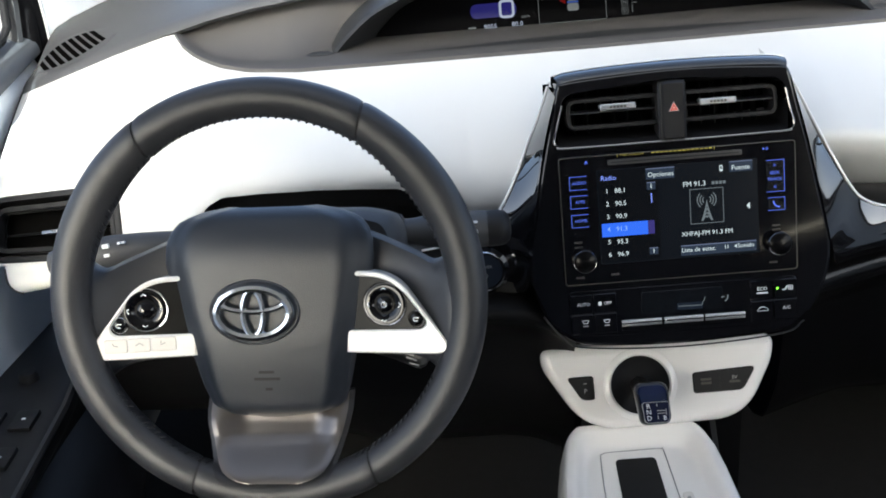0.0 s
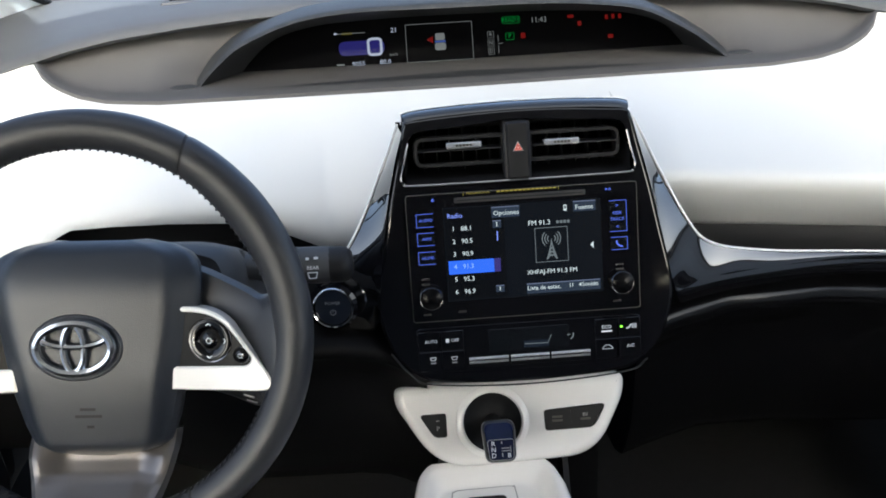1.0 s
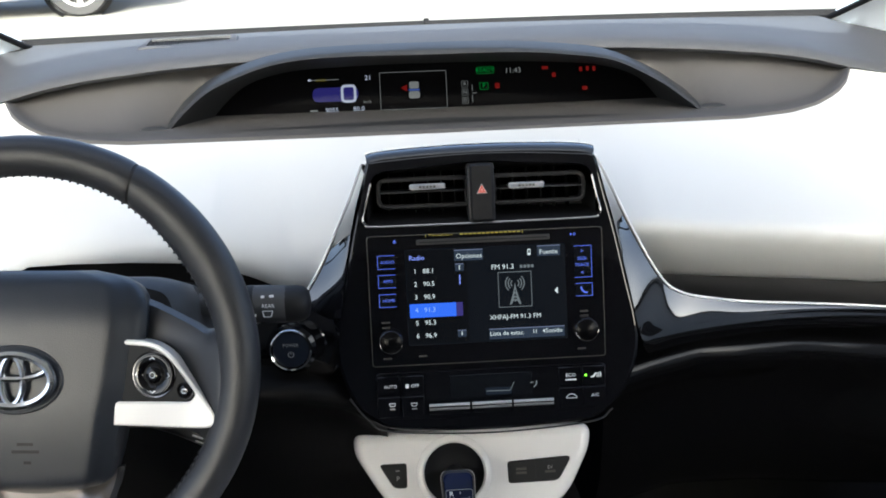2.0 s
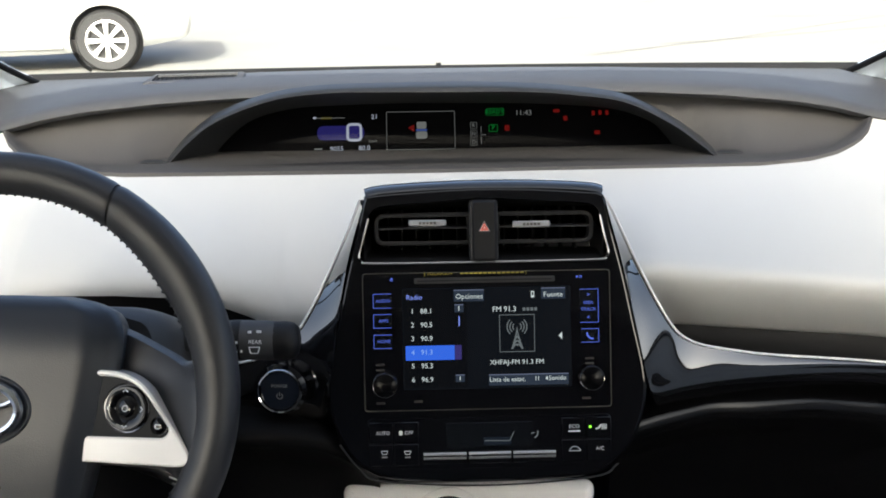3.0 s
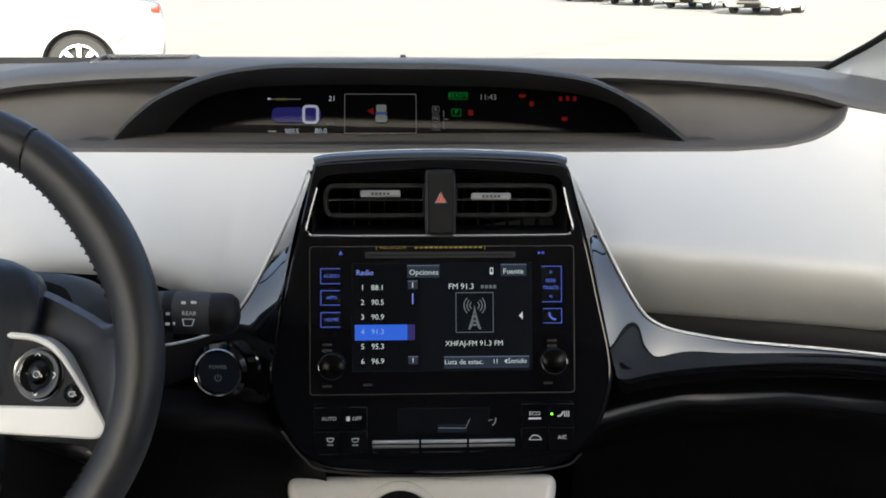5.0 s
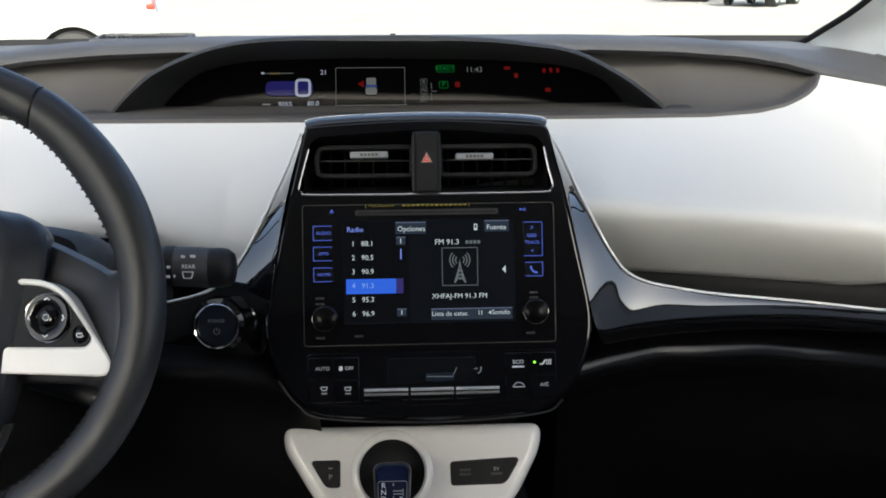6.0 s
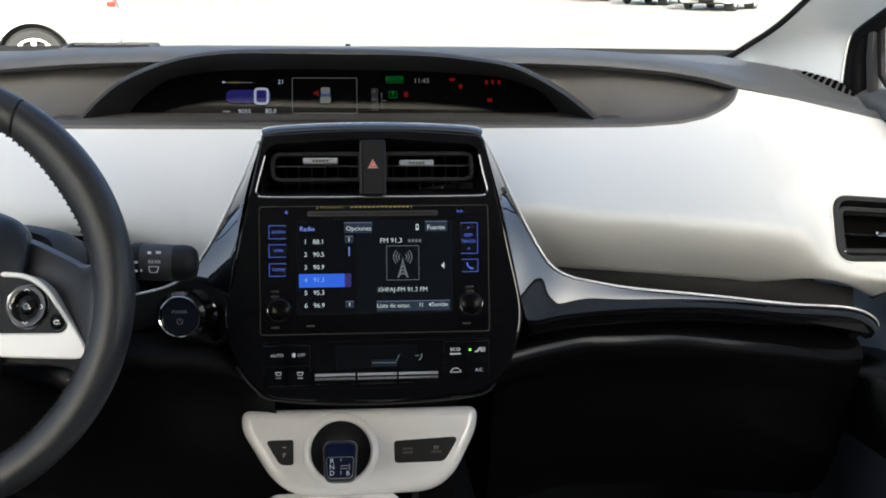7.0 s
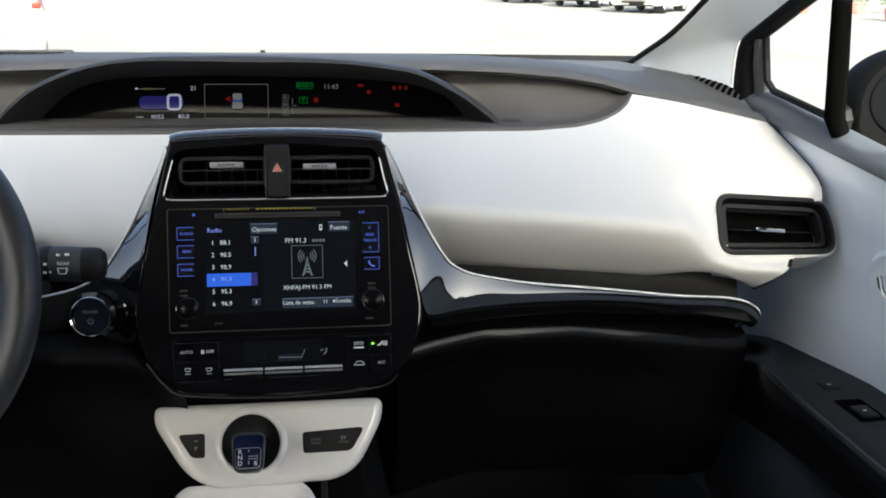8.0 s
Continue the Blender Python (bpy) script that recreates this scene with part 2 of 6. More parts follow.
def plate(outer, z0, z1, ch=0.001, holes=(), back=False, bm=None, dome=0.0):
    """A flat piece in the (u, v) plane from depth z0 to z1 with a chamfered rim and holes through it."""
    bm = bm or bmesh.new()
    outer = [Vector(p).to_2d() for p in outer]
    low = [bm.verts.new((p.x, p.y, z0)) for p in outer]
    mid = [bm.verts.new((p.x, p.y, z1 - ch)) for p in outer]
    n = len(outer)
    steps = 5 if ch > 0.0035 else 1
    loops = [low, mid]
    for k in range(1, steps + 1):
        t = math.pi / 2 * k / steps
        d, h = (ch * (1 - math.cos(t)), ch * math.sin(t)) if steps > 1 else (ch, ch)
        loops.append([bm.verts.new((p.x, p.y, z1 - ch + h)) for p in inset(outer, d)])
    top = loops[-1]
    for a, b in zip(loops, loops[1:]):
        for i in range(n):
            bm.faces.new((a[i], a[(i + 1) % n], b[(i + 1) % n], b[i]))
    edges = [bm.edges.get((top[i], top[(i + 1) % n])) for i in range(n)]
    if holes:
        for e in edges:
            e.smooth = False
    for h in holes:
        h = [Vector(p).to_2d() for p in h]
        ht = [bm.verts.new((p.x, p.y, z1)) for p in h]
        hl = [bm.verts.new((p.x, p.y, z0)) for p in h]
        k = len(h)
        for i in range(k):
            bm.faces.new((ht[i], ht[(i + 1) % k], hl[(i + 1) % k], hl[i]))
        edges += [bm.edges.get((ht[i], ht[(i + 1) % k])) for i in range(k)]
    if holes:
        bmesh.ops.triangle_fill(bm, use_beauty=True, use_dissolve=False, edges=edges, normal=(0, 0, 1))
    else:
        bm.faces.new(top)
    if back and not holes:
        bm.faces.new(low[::-1])
    return bm


def tube(points, radius, n=8, closed=False, flat=1.0, bm=None):
    """A round bar along points; radius may be a list. flat squeezes it along its second axis."""
    bm = bm or bmesh.new()
    pts = [Vector(p) for p in points]
    rings = []
    up = None
    m = len(pts)
    for i, p in enumerate(pts):
        a = pts[i - 1] if (i or closed) else p
        b = pts[(i + 1) % m] if (i < m - 1 or closed) else p
        t = (b - a).normalized()
        if up is None:
            up = Vector((0, 0, 1)) if abs(t.z) < 0.9 else Vector((0, 1, 0))
        side = t.cross(up).normalized()
        up = side.cross(t).normalized()
        r = radius[i] if isinstance(radius, (list, tuple)) else radius
        rings.append([bm.verts.new(p + (side * math.cos(2 * math.pi * k / n) + up * flat * math.sin(2 * math.pi * k / n)) * r) for k in range(n)])
    pairs = list(zip(rings, rings[1:])) + ([(rings[-1], rings[0])] if closed else [])
    for a, b in pairs:
        for k in range(n):
            bm.faces.new((a[k], a[(k + 1) % n], b[(k + 1) % n], b[k]))
    if not closed:
        bm.faces.new(rings[0][::-1])
        bm.faces.new(rings[-1])
    return bm


def lathe(profile, n=32, m=None, bm=None):
    """Turns (radius, height) rows about the local z axis."""
    bm = bm or bmesh.new()
    rings = []
    for r, h in profile:
        if r < 1e-6:
            v = bm.verts.new((0, 0, h))
            rings.append([v] * n)
        else:
            rings.append([bm.verts.new((r * math.cos(2 * math.pi * k / n), r * math.sin(2 * math.pi * k / n), h)) for k in range(n)])
    for a, b in zip(rings, rings[1:]):
        for k in range(n):
            q = [a[k], a[(k + 1) % n], b[(k + 1) % n], b[k]]
            q = list(dict.fromkeys(q))
            if len(q) > 2:
                bm.faces.new(q)
    if m is not None:
        bm.transform(m)
    return bm


def box(x0, y0, z0, x1, y1, z1, bevel=0.0, seg=2):
    bm = bmesh.new()
    bmesh.ops.create_cube(bm, size=1)
    bm.transform(Matrix.Translation(((x0 + x1) / 2, (y0 + y1) / 2, (z0 + z1) / 2)) @ Matrix.Diagonal((abs(x1 - x0), abs(y1 - y0), abs(z1 - z0), 1)))
    if bevel:
        bmesh.ops.bevel(bm, geom=bm.edges[:], offset=bevel, segments=seg, affect="EDGES", profile=0.6)
    return bm


def words(text, size, u, v, z, mat, parent, align="CENTER", name="lettering", turn=None):
    """Raised lettering in the built-in font, lying in the (u, v) plane of the thing's frame."""
    cu = bpy.data.curves.new("words", "FONT")
    cu.body, cu.size, cu.align_x, cu.align_y, cu.extrude = text, size, align, "CENTER", 0.00012
    cu.resolution_u = 2
    tmp = bpy.data.objects.new("words", cu)
    scene.collection.objects.link(tmp)
    bpy.context.view_layer.update()
    me = bpy.data.meshes.new_from_object(tmp)
    bpy.data.objects.remove(tmp)
    me.transform((turn or Matrix()) @ Matrix.Translation((u, v, z)))
    me.materials.clear()
    me.materials.append(mat)
    ob = new(name, me)
    ob.parent = parent
    FRAMES[ob.name] = FRAMES[parent.name]
    return ob


def _moved(b, m):
    b.transform(m)
    return b


def frame_from(origin, xdir, ydir):
    x = Vector(xdir).normalized()
    y = Vector(ydir).normalized()
    z = x.cross(y).normalized()
    y = z.cross(x)
    m = Matrix((x, y, z)).transposed().to_4x4()
    m.translation = origin
    return m

# ---------------------------------------------------------------- the plan
XC = -0.033                       # the car's centre line
FACE = frame_from((0, 0, 0.88), (1, 0, 0), (0, 0.2696, 0.963))     # centre stack's face, origin at the head unit's top edge

# rows of (distance from the centre line, y, z)
PAD_EDGE = [(0.0, 0.40, 0.996), (0.12, 0.385, 0.998), (0.25, 0.345, 1.001), (0.34, 0.312, 1.000), (0.42, 0.290, 0.995), (0.47, 0.284, 0.987), (0.516, 0.289, 0.975), (0.60, 0.300, 0.958), (0.735, 0.320, 0.928)]
LIP = [(0.0, 0.22, 0.927), (0.27, 0.22, 0.928), (0.36, 0.2205, 0.9285), (0.42, 0.226, 0.932), (0.455, 0.235, 0.938), (0.485, 0.250, 0.948), (0.505, 0.270, 0.959), (0.516, 0.291, 0.968), (0.60, 0.303, 0.954), (0.735, 0.322, 0.924)]
WHITE_LOW = [(-0.75, 0.735), (-0.52, 0.755), (-0.497, 0.800), (-0.47, 0.819), (-0.37, 0.826), (-0.28, 0.826), (-0.24, 0.81), (-0.2, 0.79), (0.18, 0.793), (0.224, 0.788), (0.308, 0.781), (0.417, 0.7715), (0.492, 0.762), (0.568, 0.747), (0.61, 0.738), (0.75, 0.730)]


def drop(x):
    """The driver's end of the dash is lowered to fit the camera's view."""
    return -0.020 * max(0.0, (XC - x - 0.53) / 0.19)


def ease(t):
    return t * t * (3 - 2 * t)


# ---------------------------------------------------------------- ground and shell of the car
def concrete():
    m = material("sunlit_concrete", (0.196, 0.192, 0.179), 0.85, vary=0.17, scale=0.7)
    return m


def yard_height(y):
    """The yard is level round the car and raised further out to fit the camera's view."""
    return 0.0235 * max(0.0, min(60.0, y) - 13.0)


xs = [-3000, -400, -120, -60, -30, -12, 0, 12, 30, 60, 120, 400, 3000]
ys = [-3000, -400, -120, -60, -30, -12, 0, 6, 13, 20, 30, 45, 60, 120, 400, 3000]
bm = grid([[(x, y, yard_height(y)) for x in xs] for y in ys])
tagged(part("ground", bm, concrete()), "pale sunlit concrete parking yard", "ground", kind="structure")
# dark joints in the yard's slabs
bm = bmesh.new()
for a, b, w in (((2.0, 10.9), (14.0, 21.5), 0.03), ((3.1, 12.2), (16.0, 19.0), 0.02), ((-20, 17.5), (30, 15.0), 0.02), ((1.2, 14.5), (9.0, 27.0), 0.012), ((5.0, 11.0), (24.0, 14.5), 0.012), ((-3.0, 21.0), (26.0, 20.0), 0.015), ((7.5, 9.0), (12.0, 33.0), 0.012), ((-12, 36), (44, 33), 0.03), ((-6, 28), (40, 25), 0.03)):
    a, b = Vector(a), Vector(b)
    s = (b - a).orthogonal().normalized() * w
    cuts = sorted([0.0, 1.0] + [f for f in ((q - a.y) / (b.y - a.y) for q in (13.0, 20.0, 30.0)) if 0 < f < 1])
    for f, g in zip(cuts, cuts[1:]):
        p, q = a.lerp(b, f), a.lerp(b, g)
        bm.faces.new([bm.verts.new((*c, yard_height(c.y) + 0.006)) for c in (p - s, q - s, q + s, p + s)])
tagged(part("ground_joint", bm, material("joint_tar", (0.15, 0.148, 0.145), 0.9)), "thin dark joints between the concrete slabs", "joint", kind="structure")

# floor, roof, rear
tagged(part("floor", box(XC - 0.74, -2.3, 0.22, XC + 0.74, 0.75, 0.27), M_CARPET), "dark carpeted car floor", "floor", kind="structure")
bm = bmesh.new()
roof = []
for j in range(9):
    t = j / 8
    y = -0.30 - 2.02 * t
    roof.append([(XC + (i / 12 - 0.5) * 1.46, y, 1.36 + 0.035 * (1 - (i / 6 - 1) ** 2) - 0.08 * abs(i / 6 - 1) ** 6 * 0.7 - 0.06 * t * t) for i in range(13)])
tagged(part("ceiling", thicken(grid(roof), 0.03), M_HEADLINER), "pale cloth headliner of the car roof", "ceiling", kind="structure")
for i, s_ in enumerate((-1, 1)):
    x0 = XC + s_ * 0.72
    tagged(part("wall_side_%d" % (i + 1), box(x0 - 0.012, -2.3, 0.22, x0 + 0.012, -1.16, 0.93), M_REAR), "grey side wall behind the doors", "wall", kind="structure")
    # Unseen walls, unequal left and right to shape light and reflections.
    tagged(part("wall_side_%d" % (i + 5), box(x0 - 0.012, -2.3, 0.94, x0 + 0.012, -1.5 if s_ > 0 else -2.05, 1.345), M_REAR), "unseen grey wall added beside the rear to shape light and reflections", "wall", kind="structure")
# Unseen solid wall in place of a rear window, keeping reflections dark.
tagged(part("wall_rear_1", box(XC - 0.74, -2.35, 0.22, XC + 0.74, -2.30, 1.37), M_REAR), "unseen grey wall closing the cabin's rear to keep reflections dark", "wall", kind="structure")
for i, s_ in enumerate((-1, 1)):
    x0 = XC + s_ * 0.79
    tagged(part("wall_side_%d" % (i + 3), box(x0 - 0.012, -2.3, 0.20, x0 + 0.012, 0.85, 0.90), M_CARPET), "dark outer skin behind the door panel", "wall", kind="structure")
tagged(part("wall_front", box(XC - 0.74, 0.75, 0.22, XC + 0.74, 0.80, 0.97), M_CARPET), "dark front bulkhead behind the dashboard", "wall", kind="structure")

# windscreen
bm = grid([[(XC + (i / 12 - 0.5) * 2 * (0.66 - 0.10 * t), 0.66 - 0.05 * abs(i / 6 - 1) ** 2 - 0.96 * t, 0.985 + 0.385 * t) for i in range(13)] for t in (0, 0.25, 0.5, 0.75, 1)])
ws = tagged(part("window_1", bm, M_GLASS), "clear raked windscreen", "windscreen", kind="structure")
ws.visible_shadow = False
pts = [(XC + (i / 12 - 0.5) * 1.30, 0.655 - 0.05 * abs(i / 6 - 1) ** 2, 0.992) for i in range(13)]
part("seal", tube(pts, 0.009, 6), M_RUBBER, ws, "black rubber seal along the windscreen's base")
part("clip", box(XC + 0.0, 0.645, 0.995, XC + 0.008, 0.655, 1.004, 0.001), M_RUBBER, ws)


def pillar(side, name):
    """The front pillar: pale inner trim, black seal, quarter window."""
    X = lambda x: XC + side * (x - XC)
    inner = [(0.583, 0.600, 0.985), (0.592, 0.535, 1.010), (0.603, 0.450, 1.045), (0.611, 0.354, 1.095), (0.600, 0.10, 1.20), (0.57, -0.15, 1.30), (0.54, -0.32, 1.352)]
    outer = [(0.702, 0.446, 0.900), (0.696, 0.437, 0.966), (0.696, 0.434, 1.010), (0.696, 0.418, 1.037), (0.695, 0.349, 1.067), (0.694, 0.245, 1.110), (0.68, -0.05, 1.222), (0.60, -0.36, 1.352)]
    if side < 0:
        inner = [(x - 0.030 * max(0.0, min(1.0, (y - 0.1) / 0.3)), y, z) for x, y, z in inner]
    a, b = spread(inner, 25), spread(outer, 25)
    rows = []
    for p, q in zip(a, b):
        mid = (p + q) / 2 + Vector((0.004, 0.006, 0.006))
        rows.append([(X(p.x + 0.012), p.y + 0.035, p.z + 0.004), (X(p.x), p.y, p.z)] + [(X(c.x), c.y, c.z) for c in spread([p, mid, q], 9)[1:]])
    ob = tagged(part(name, grid(rows), M_TRIMGREY), "pale grey front pillar trim beside the windscreen", "pillar", kind="structure")
    part("edge_seal", tube([(X(p.x - 0.003), p.y + 0.004, p.z) for p in a], 0.0045, 6), M_RUBBER, ob)
    part("door_seal", tube([(X(p.x + 0.014), p.y - 0.008, p.z) for p in b], 0.014, 8), M_RUBBER, ob, "black rubber door seal")
    return ob


pillar(1, "pillar_1")
pillar(-1, "pillar_2")


def door(side, name, label):
    """A front door: pale panel, grey top, window frame with quarter light, black armrest with switches."""
    X = lambda x: XC + side * (x - XC)
    d = tagged(new(name), label, "car door", kind="structure")
    FRAMES[d.name] = Matrix()
    # pale panel, from the sill down
    sect = [(0.30, 0.72), (0.50, 0.715), (0.60, 0.705), (0.66, 0.700), (0.70, 0.702), (0.74, 0.712), (0.80, 0.720), (0.86, 0.715), (0.905, 0.712), (0.94, 0.73)]
    edge = [(-1.2, 0.650), (-0.07, 0.650), (0.0, 0.648), (0.144, 0.630), (0.24, 0.618), (0.36, 0.583), (0.46, 0.53)]
    skin = lambda z: lerp_table(sect, z)[0]
    low_edge = lambda y: lerp_table(edge, y)[0]
    sill_top = lambda y: 0.915 + 0.130 * max(-0.25, y)
    sill_low = lambda y: 0.8915 + 0.100 * max(-0.25, y)
    rows = []
    for j in range(34):
        y = 0.46 - j * 0.05
        z0, z1 = low_edge(y) - 0.012, sill_low(y) + 0.012
        rows.append([(X(skin(z0 + (z1 - z0) * k / 26)), y, z0 + (z1 - z0) * k / 26) for k in range(27)])
    part("panel", grid(rows), M_DOORWHITE, d, "pale vinyl door panel")
    # grey top along the window
    rows = []
    for j in range(30):
        y = 0.405 - j * 0.055
        t, l = sill_top(y), sill_low(y)
        prof = spread([(0.750, y, t - 0.010), (0.738, y, t - 0.001), (0.722, y, t - 0.004), (0.706, y, (t + l) / 2 + 0.002), (0.701, y, l + 0.006), (0.704, y, l), (0.716, y, l + 0.002)], 16)
        rows.append([(X(p.x), p.y, p.z) for p in prof])
    part("door_top", grid(rows), M_SILL, d, "grey soft door top below the window")
    # window frame: quarter-light bar, front and rear uprights, top rail
    part("window_bar", tube([(X(0.7165), 0.147, 0.931), (X(0.7065), 0.147, 0.950), (X(0.703), 0.147, 1.02), (X(0.698), 0.146, 1.10), (X(0.682), 0.145, 1.215)], [0.0120, 0.0130, 0.0130, 0.0122, 0.0115], 12), M_DEEPSHADE, d, "black bar between quarter light and window")
    part("quarter_frame", tube([(X(0.722), 0.150, 0.943), (X(0.722), 0.348, 0.966), (X(0.718), 0.364, 0.980), (X(0.713), 0.374, 1.058)], 0.0055, 8), M_RUBBER, d, "black inner frame of the quarter light")
    part("quarter_trim", tube([(X(0.722), 0.384, 0.950), (X(0.717), 0.389, 1.0), (X(0.711), 0.382, 1.052)], 0.0105, 8), M_SHROUD, d, "grey trim strip in front of the quarter light")
    part("quarter_post", tube([(X(0.724), 0.412, 0.935), (X(0.718), 0.418, 1.00), (X(0.712), 0.392, 1.066), (X(0.704), 0.26, 1.128)], [0.022, 0.019, 0.010, 0.007], 10), M_RUBBER, d, "black post in front of the quarter light")
    part("rear_pillar", tube([(X(0.74), -0.80, 0.9), (X(0.66), -0.86, 1.36)], 0.05, 8, flat=0.6), M_TRIMGREY, d)
    part("top_rail", tube(spread([(X(0.698), 0.20, 1.172), (X(0.67), -0.02, 1.245), (X(0.62), -0.40, 1.35), (X(0.61), -1.2, 1.37), (X(0.61), -2.1, 1.27)], 16), 0.024, 8), M_TRIMGREY, d)
    # black lower panel with the armrest standing out of it
    rows, rim = [], []
    for j in range(36):
        y = 0.44 - j * 0.045
        zb = low_edge(y)
        xr = lerp_table([(-1.2, 0.595), (-0.2, 0.595), (0.0, 0.600), (0.06, 0.609), (0.12, 0.630), (0.18, 0.658), (0.24, 0.680), (0.46, 0.690)], y)[0]
        zr = lerp_table([(-1.2, 0.642), (0.03, 0.643), (0.10, 0.632), (0.20, 0.605), (0.30, 0.57), (0.46, 0.50)], y)[0]
        xb = skin(zb) - 0.004
        prof = spread([(xb + 0.02, y, zb + 0.001), (xb, y, zb), (xb * 0.6 + xr * 0.4, y, zb * 0.7 + zr * 0.3), (xr + 0.012, y, zr + 0.002), (xr, y, zr - 0.008), (xr + 0.004, y, zr - 0.03), (xr * 0.5 + 0.345, y, zr - 0.075), (0.692, y, zr - 0.12), (0.70, y, 0.42), (0.71, y, 0.28)], 40)
        rows.append([(X(p.x), p.y, p.z) for p in prof])
        if y < 0.16:
            rim.append((X(xr + 0.001), y, zr - 0.004))
    arm = part("armrest", grid(rows), M_BLACK, d, "black armrest and lower door panel")
    part("armrest_edge", tube(rim, 0.0045, 6), M_SATIN, d, "satin grey strip along the armrest's edge")
    # lower door pocket
    rows = []
    for y, w in ((0.36, 0.0), (0.30, 0.03), (0.15, 0.06), (-0.1, 0.075), (-0.5, 0.08)):
        prof = spread([(0.73, y, 0.50), (0.70 - w * 0.4, y, 0.47), (0.69 - w, y, 0.42), (0.69 - w, y, 0.33), (0.73, y, 0.27)], 14)
        rows.append([(X(p.x), p.y, p.z) for p in prof])
    part("door_pocket", grid(rows), M_SATIN, d, "dark moulded door pocket")
    return d, arm, X


door_r, arm_r, XR = door(1, "door_1", "pale passenger door with black armrest, closed")
door_l, arm_l, XL = door(-1, "door_2", "pale driver's door with black armrest, closed")


# ---------------------------------------------------------------- dashboard
dash = thing("dashboard", Matrix.Translation((XC, 0.3, 0.9)), "two-tone dashboard with pale lower panel and dark top", "dashboard")

# pale panel
def right_end(s):
    return lerp_table([(0, 0.703), (0.30, 0.706), (0.46, 0.692), (0.58, 0.668), (0.66, 0.646), (0.82, 0.616), (1, 0.586)], s)[0]


def left_end(s):
    return lerp_table([(0, -0.768), (0.35, -0.766), (0.65, -0.755), (1, -0.72)], s)[0]


def white_point(x, s):
    r = abs(x - XC)
    yt, zt = lerp_table(LIP, r)
    zt += drop(x)
    zb = lerp_table(WHITE_LOW, x)[0]
    # the passenger's half curls further under than the driver's
    g = ease(min(1, max(0.0, (x + 0.15) / 0.30)))
    p0, p1 = Vector((yt, zt)), Vector((yt - 0.065 - 0.045 * g, zt - 0.024 - 0.010 * g))
    p2, p3 = Vector((0.028 - 0.006 * g, zb + 0.045 + 0.030 * g), ), Vector((0.080 + 0.020 * g, zb - 0.006 * g))
    q = p0 * (1 - s) ** 3 + p1 * 3 * s * (1 - s) ** 2 + p2 * 3 * s * s * (1 - s) + p3 * s ** 3
    if g > 0:
        # a bright upper slope, a tight roll, and a shaded undercut
        crest = Vector((0.042, zb + 0.082))
        a = p0.lerp(crest, 0.5) + Vector((-0.004, 0.010))
        h = min(1.0, s / 0.62)
        up = p0 * (1 - h) ** 2 + a * 2 * h * (1 - h) + crest * h * h
        h = max(0.0, (s - 0.62) / 0.38)
        b = crest + (crest - a).normalized() * 0.040
        down = crest * (1 - h) ** 2 + b * 2 * h * (1 - h) + p3 * h * h
        q = q.lerp(up if s < 0.62 else down, g)
    return q


VENTS = {1: frame_from((0.620, 0.106, 0.823), (1, 0.24, -0.03), (0, 0.55, 0.835)), -1: frame_from((-0.680, 0.106, 0.808), (1, -0.24, 0.03), (0, 0.55, 0.835))}


# the opening behind the steering column: how far down each column of the panel reaches
SLOT = [(-0.4990, 1.0), (-0.4965, 0.900), (-0.4935, 0.852), (-0.488, 0.838), (-0.480, 0.843), (-0.471, 0.8530), (-0.427, 0.866), (-0.374, 0.9075), (-0.32, 0.940), (-0.285, 0.972), (-0.268, 1.0)]


def panel_point(x, s):
    q = white_point(x, s * lerp_table(SLOT, x)[0])
    p = Vector((x, q.x, q.y))
    # the panel flattens out round each side vent
    for m in VENTS.values():
        c = m.inverted() @ p
        far = ((abs(c.x) / 0.098) ** 4 + (abs(c.y) / 0.048) ** 4) ** 0.25
        w = 1 - ease(min(1, max(0.0, (far - 0.95) / 0.85)))
        w *= 1 - ease(min(1, max(0.0, (math.copysign(1, m.translation.x) * c.x - 0.055) / 0.04)))
        if w > 0:
            c.z = c.z * (1 - w) - 0.001 * w
            p = m @ c
    return p


def white_surface(x0, x1, cols, name):
    rows = []
    for j in range(49):
        s = j / 48
        row = []
        for i in range(cols + 1):
            t = i / cols
            a = max(x0, left_end(s)) if x0 < -0.5 else x0
            b = min(x1, right_end(s)) if x1 > 0.5 else x1
            x = a + (b - a) * t
            row.append(tuple(panel_point(x, s)))
        rows.append(row)
    # turned under along the lower edge
    low = rows[-1]
    rows.append([(x, y + 0.012, z - 0.001) for x, y, z in low])
    rows.append([(x, y + 0.05, z + 0.002) for x, y, z in low])
    sheet = grid(rows)
    into = [(m.inverted(), m.translation) for m in VENTS.values()]
    gone = []
    for f in sheet.faces:
        for m, c0 in into:
            c = m @ f.calc_center_median()
            sd = math.copysign(1, c0.x)
            if (abs(c.x + 0.003 * sd) / 0.0870) ** 5 + (abs(c.y + 0.002 + 0.075 * sd * c.x) / 0.0390) ** 5 < 1:
                gone.append(f)
    bmesh.ops.delete(sheet, geom=gone, context="FACES")
    return part(name, sheet, M_WHITE, dash, world=True)


white_surface(-0.8, 0.8, 420, "pale_panel")
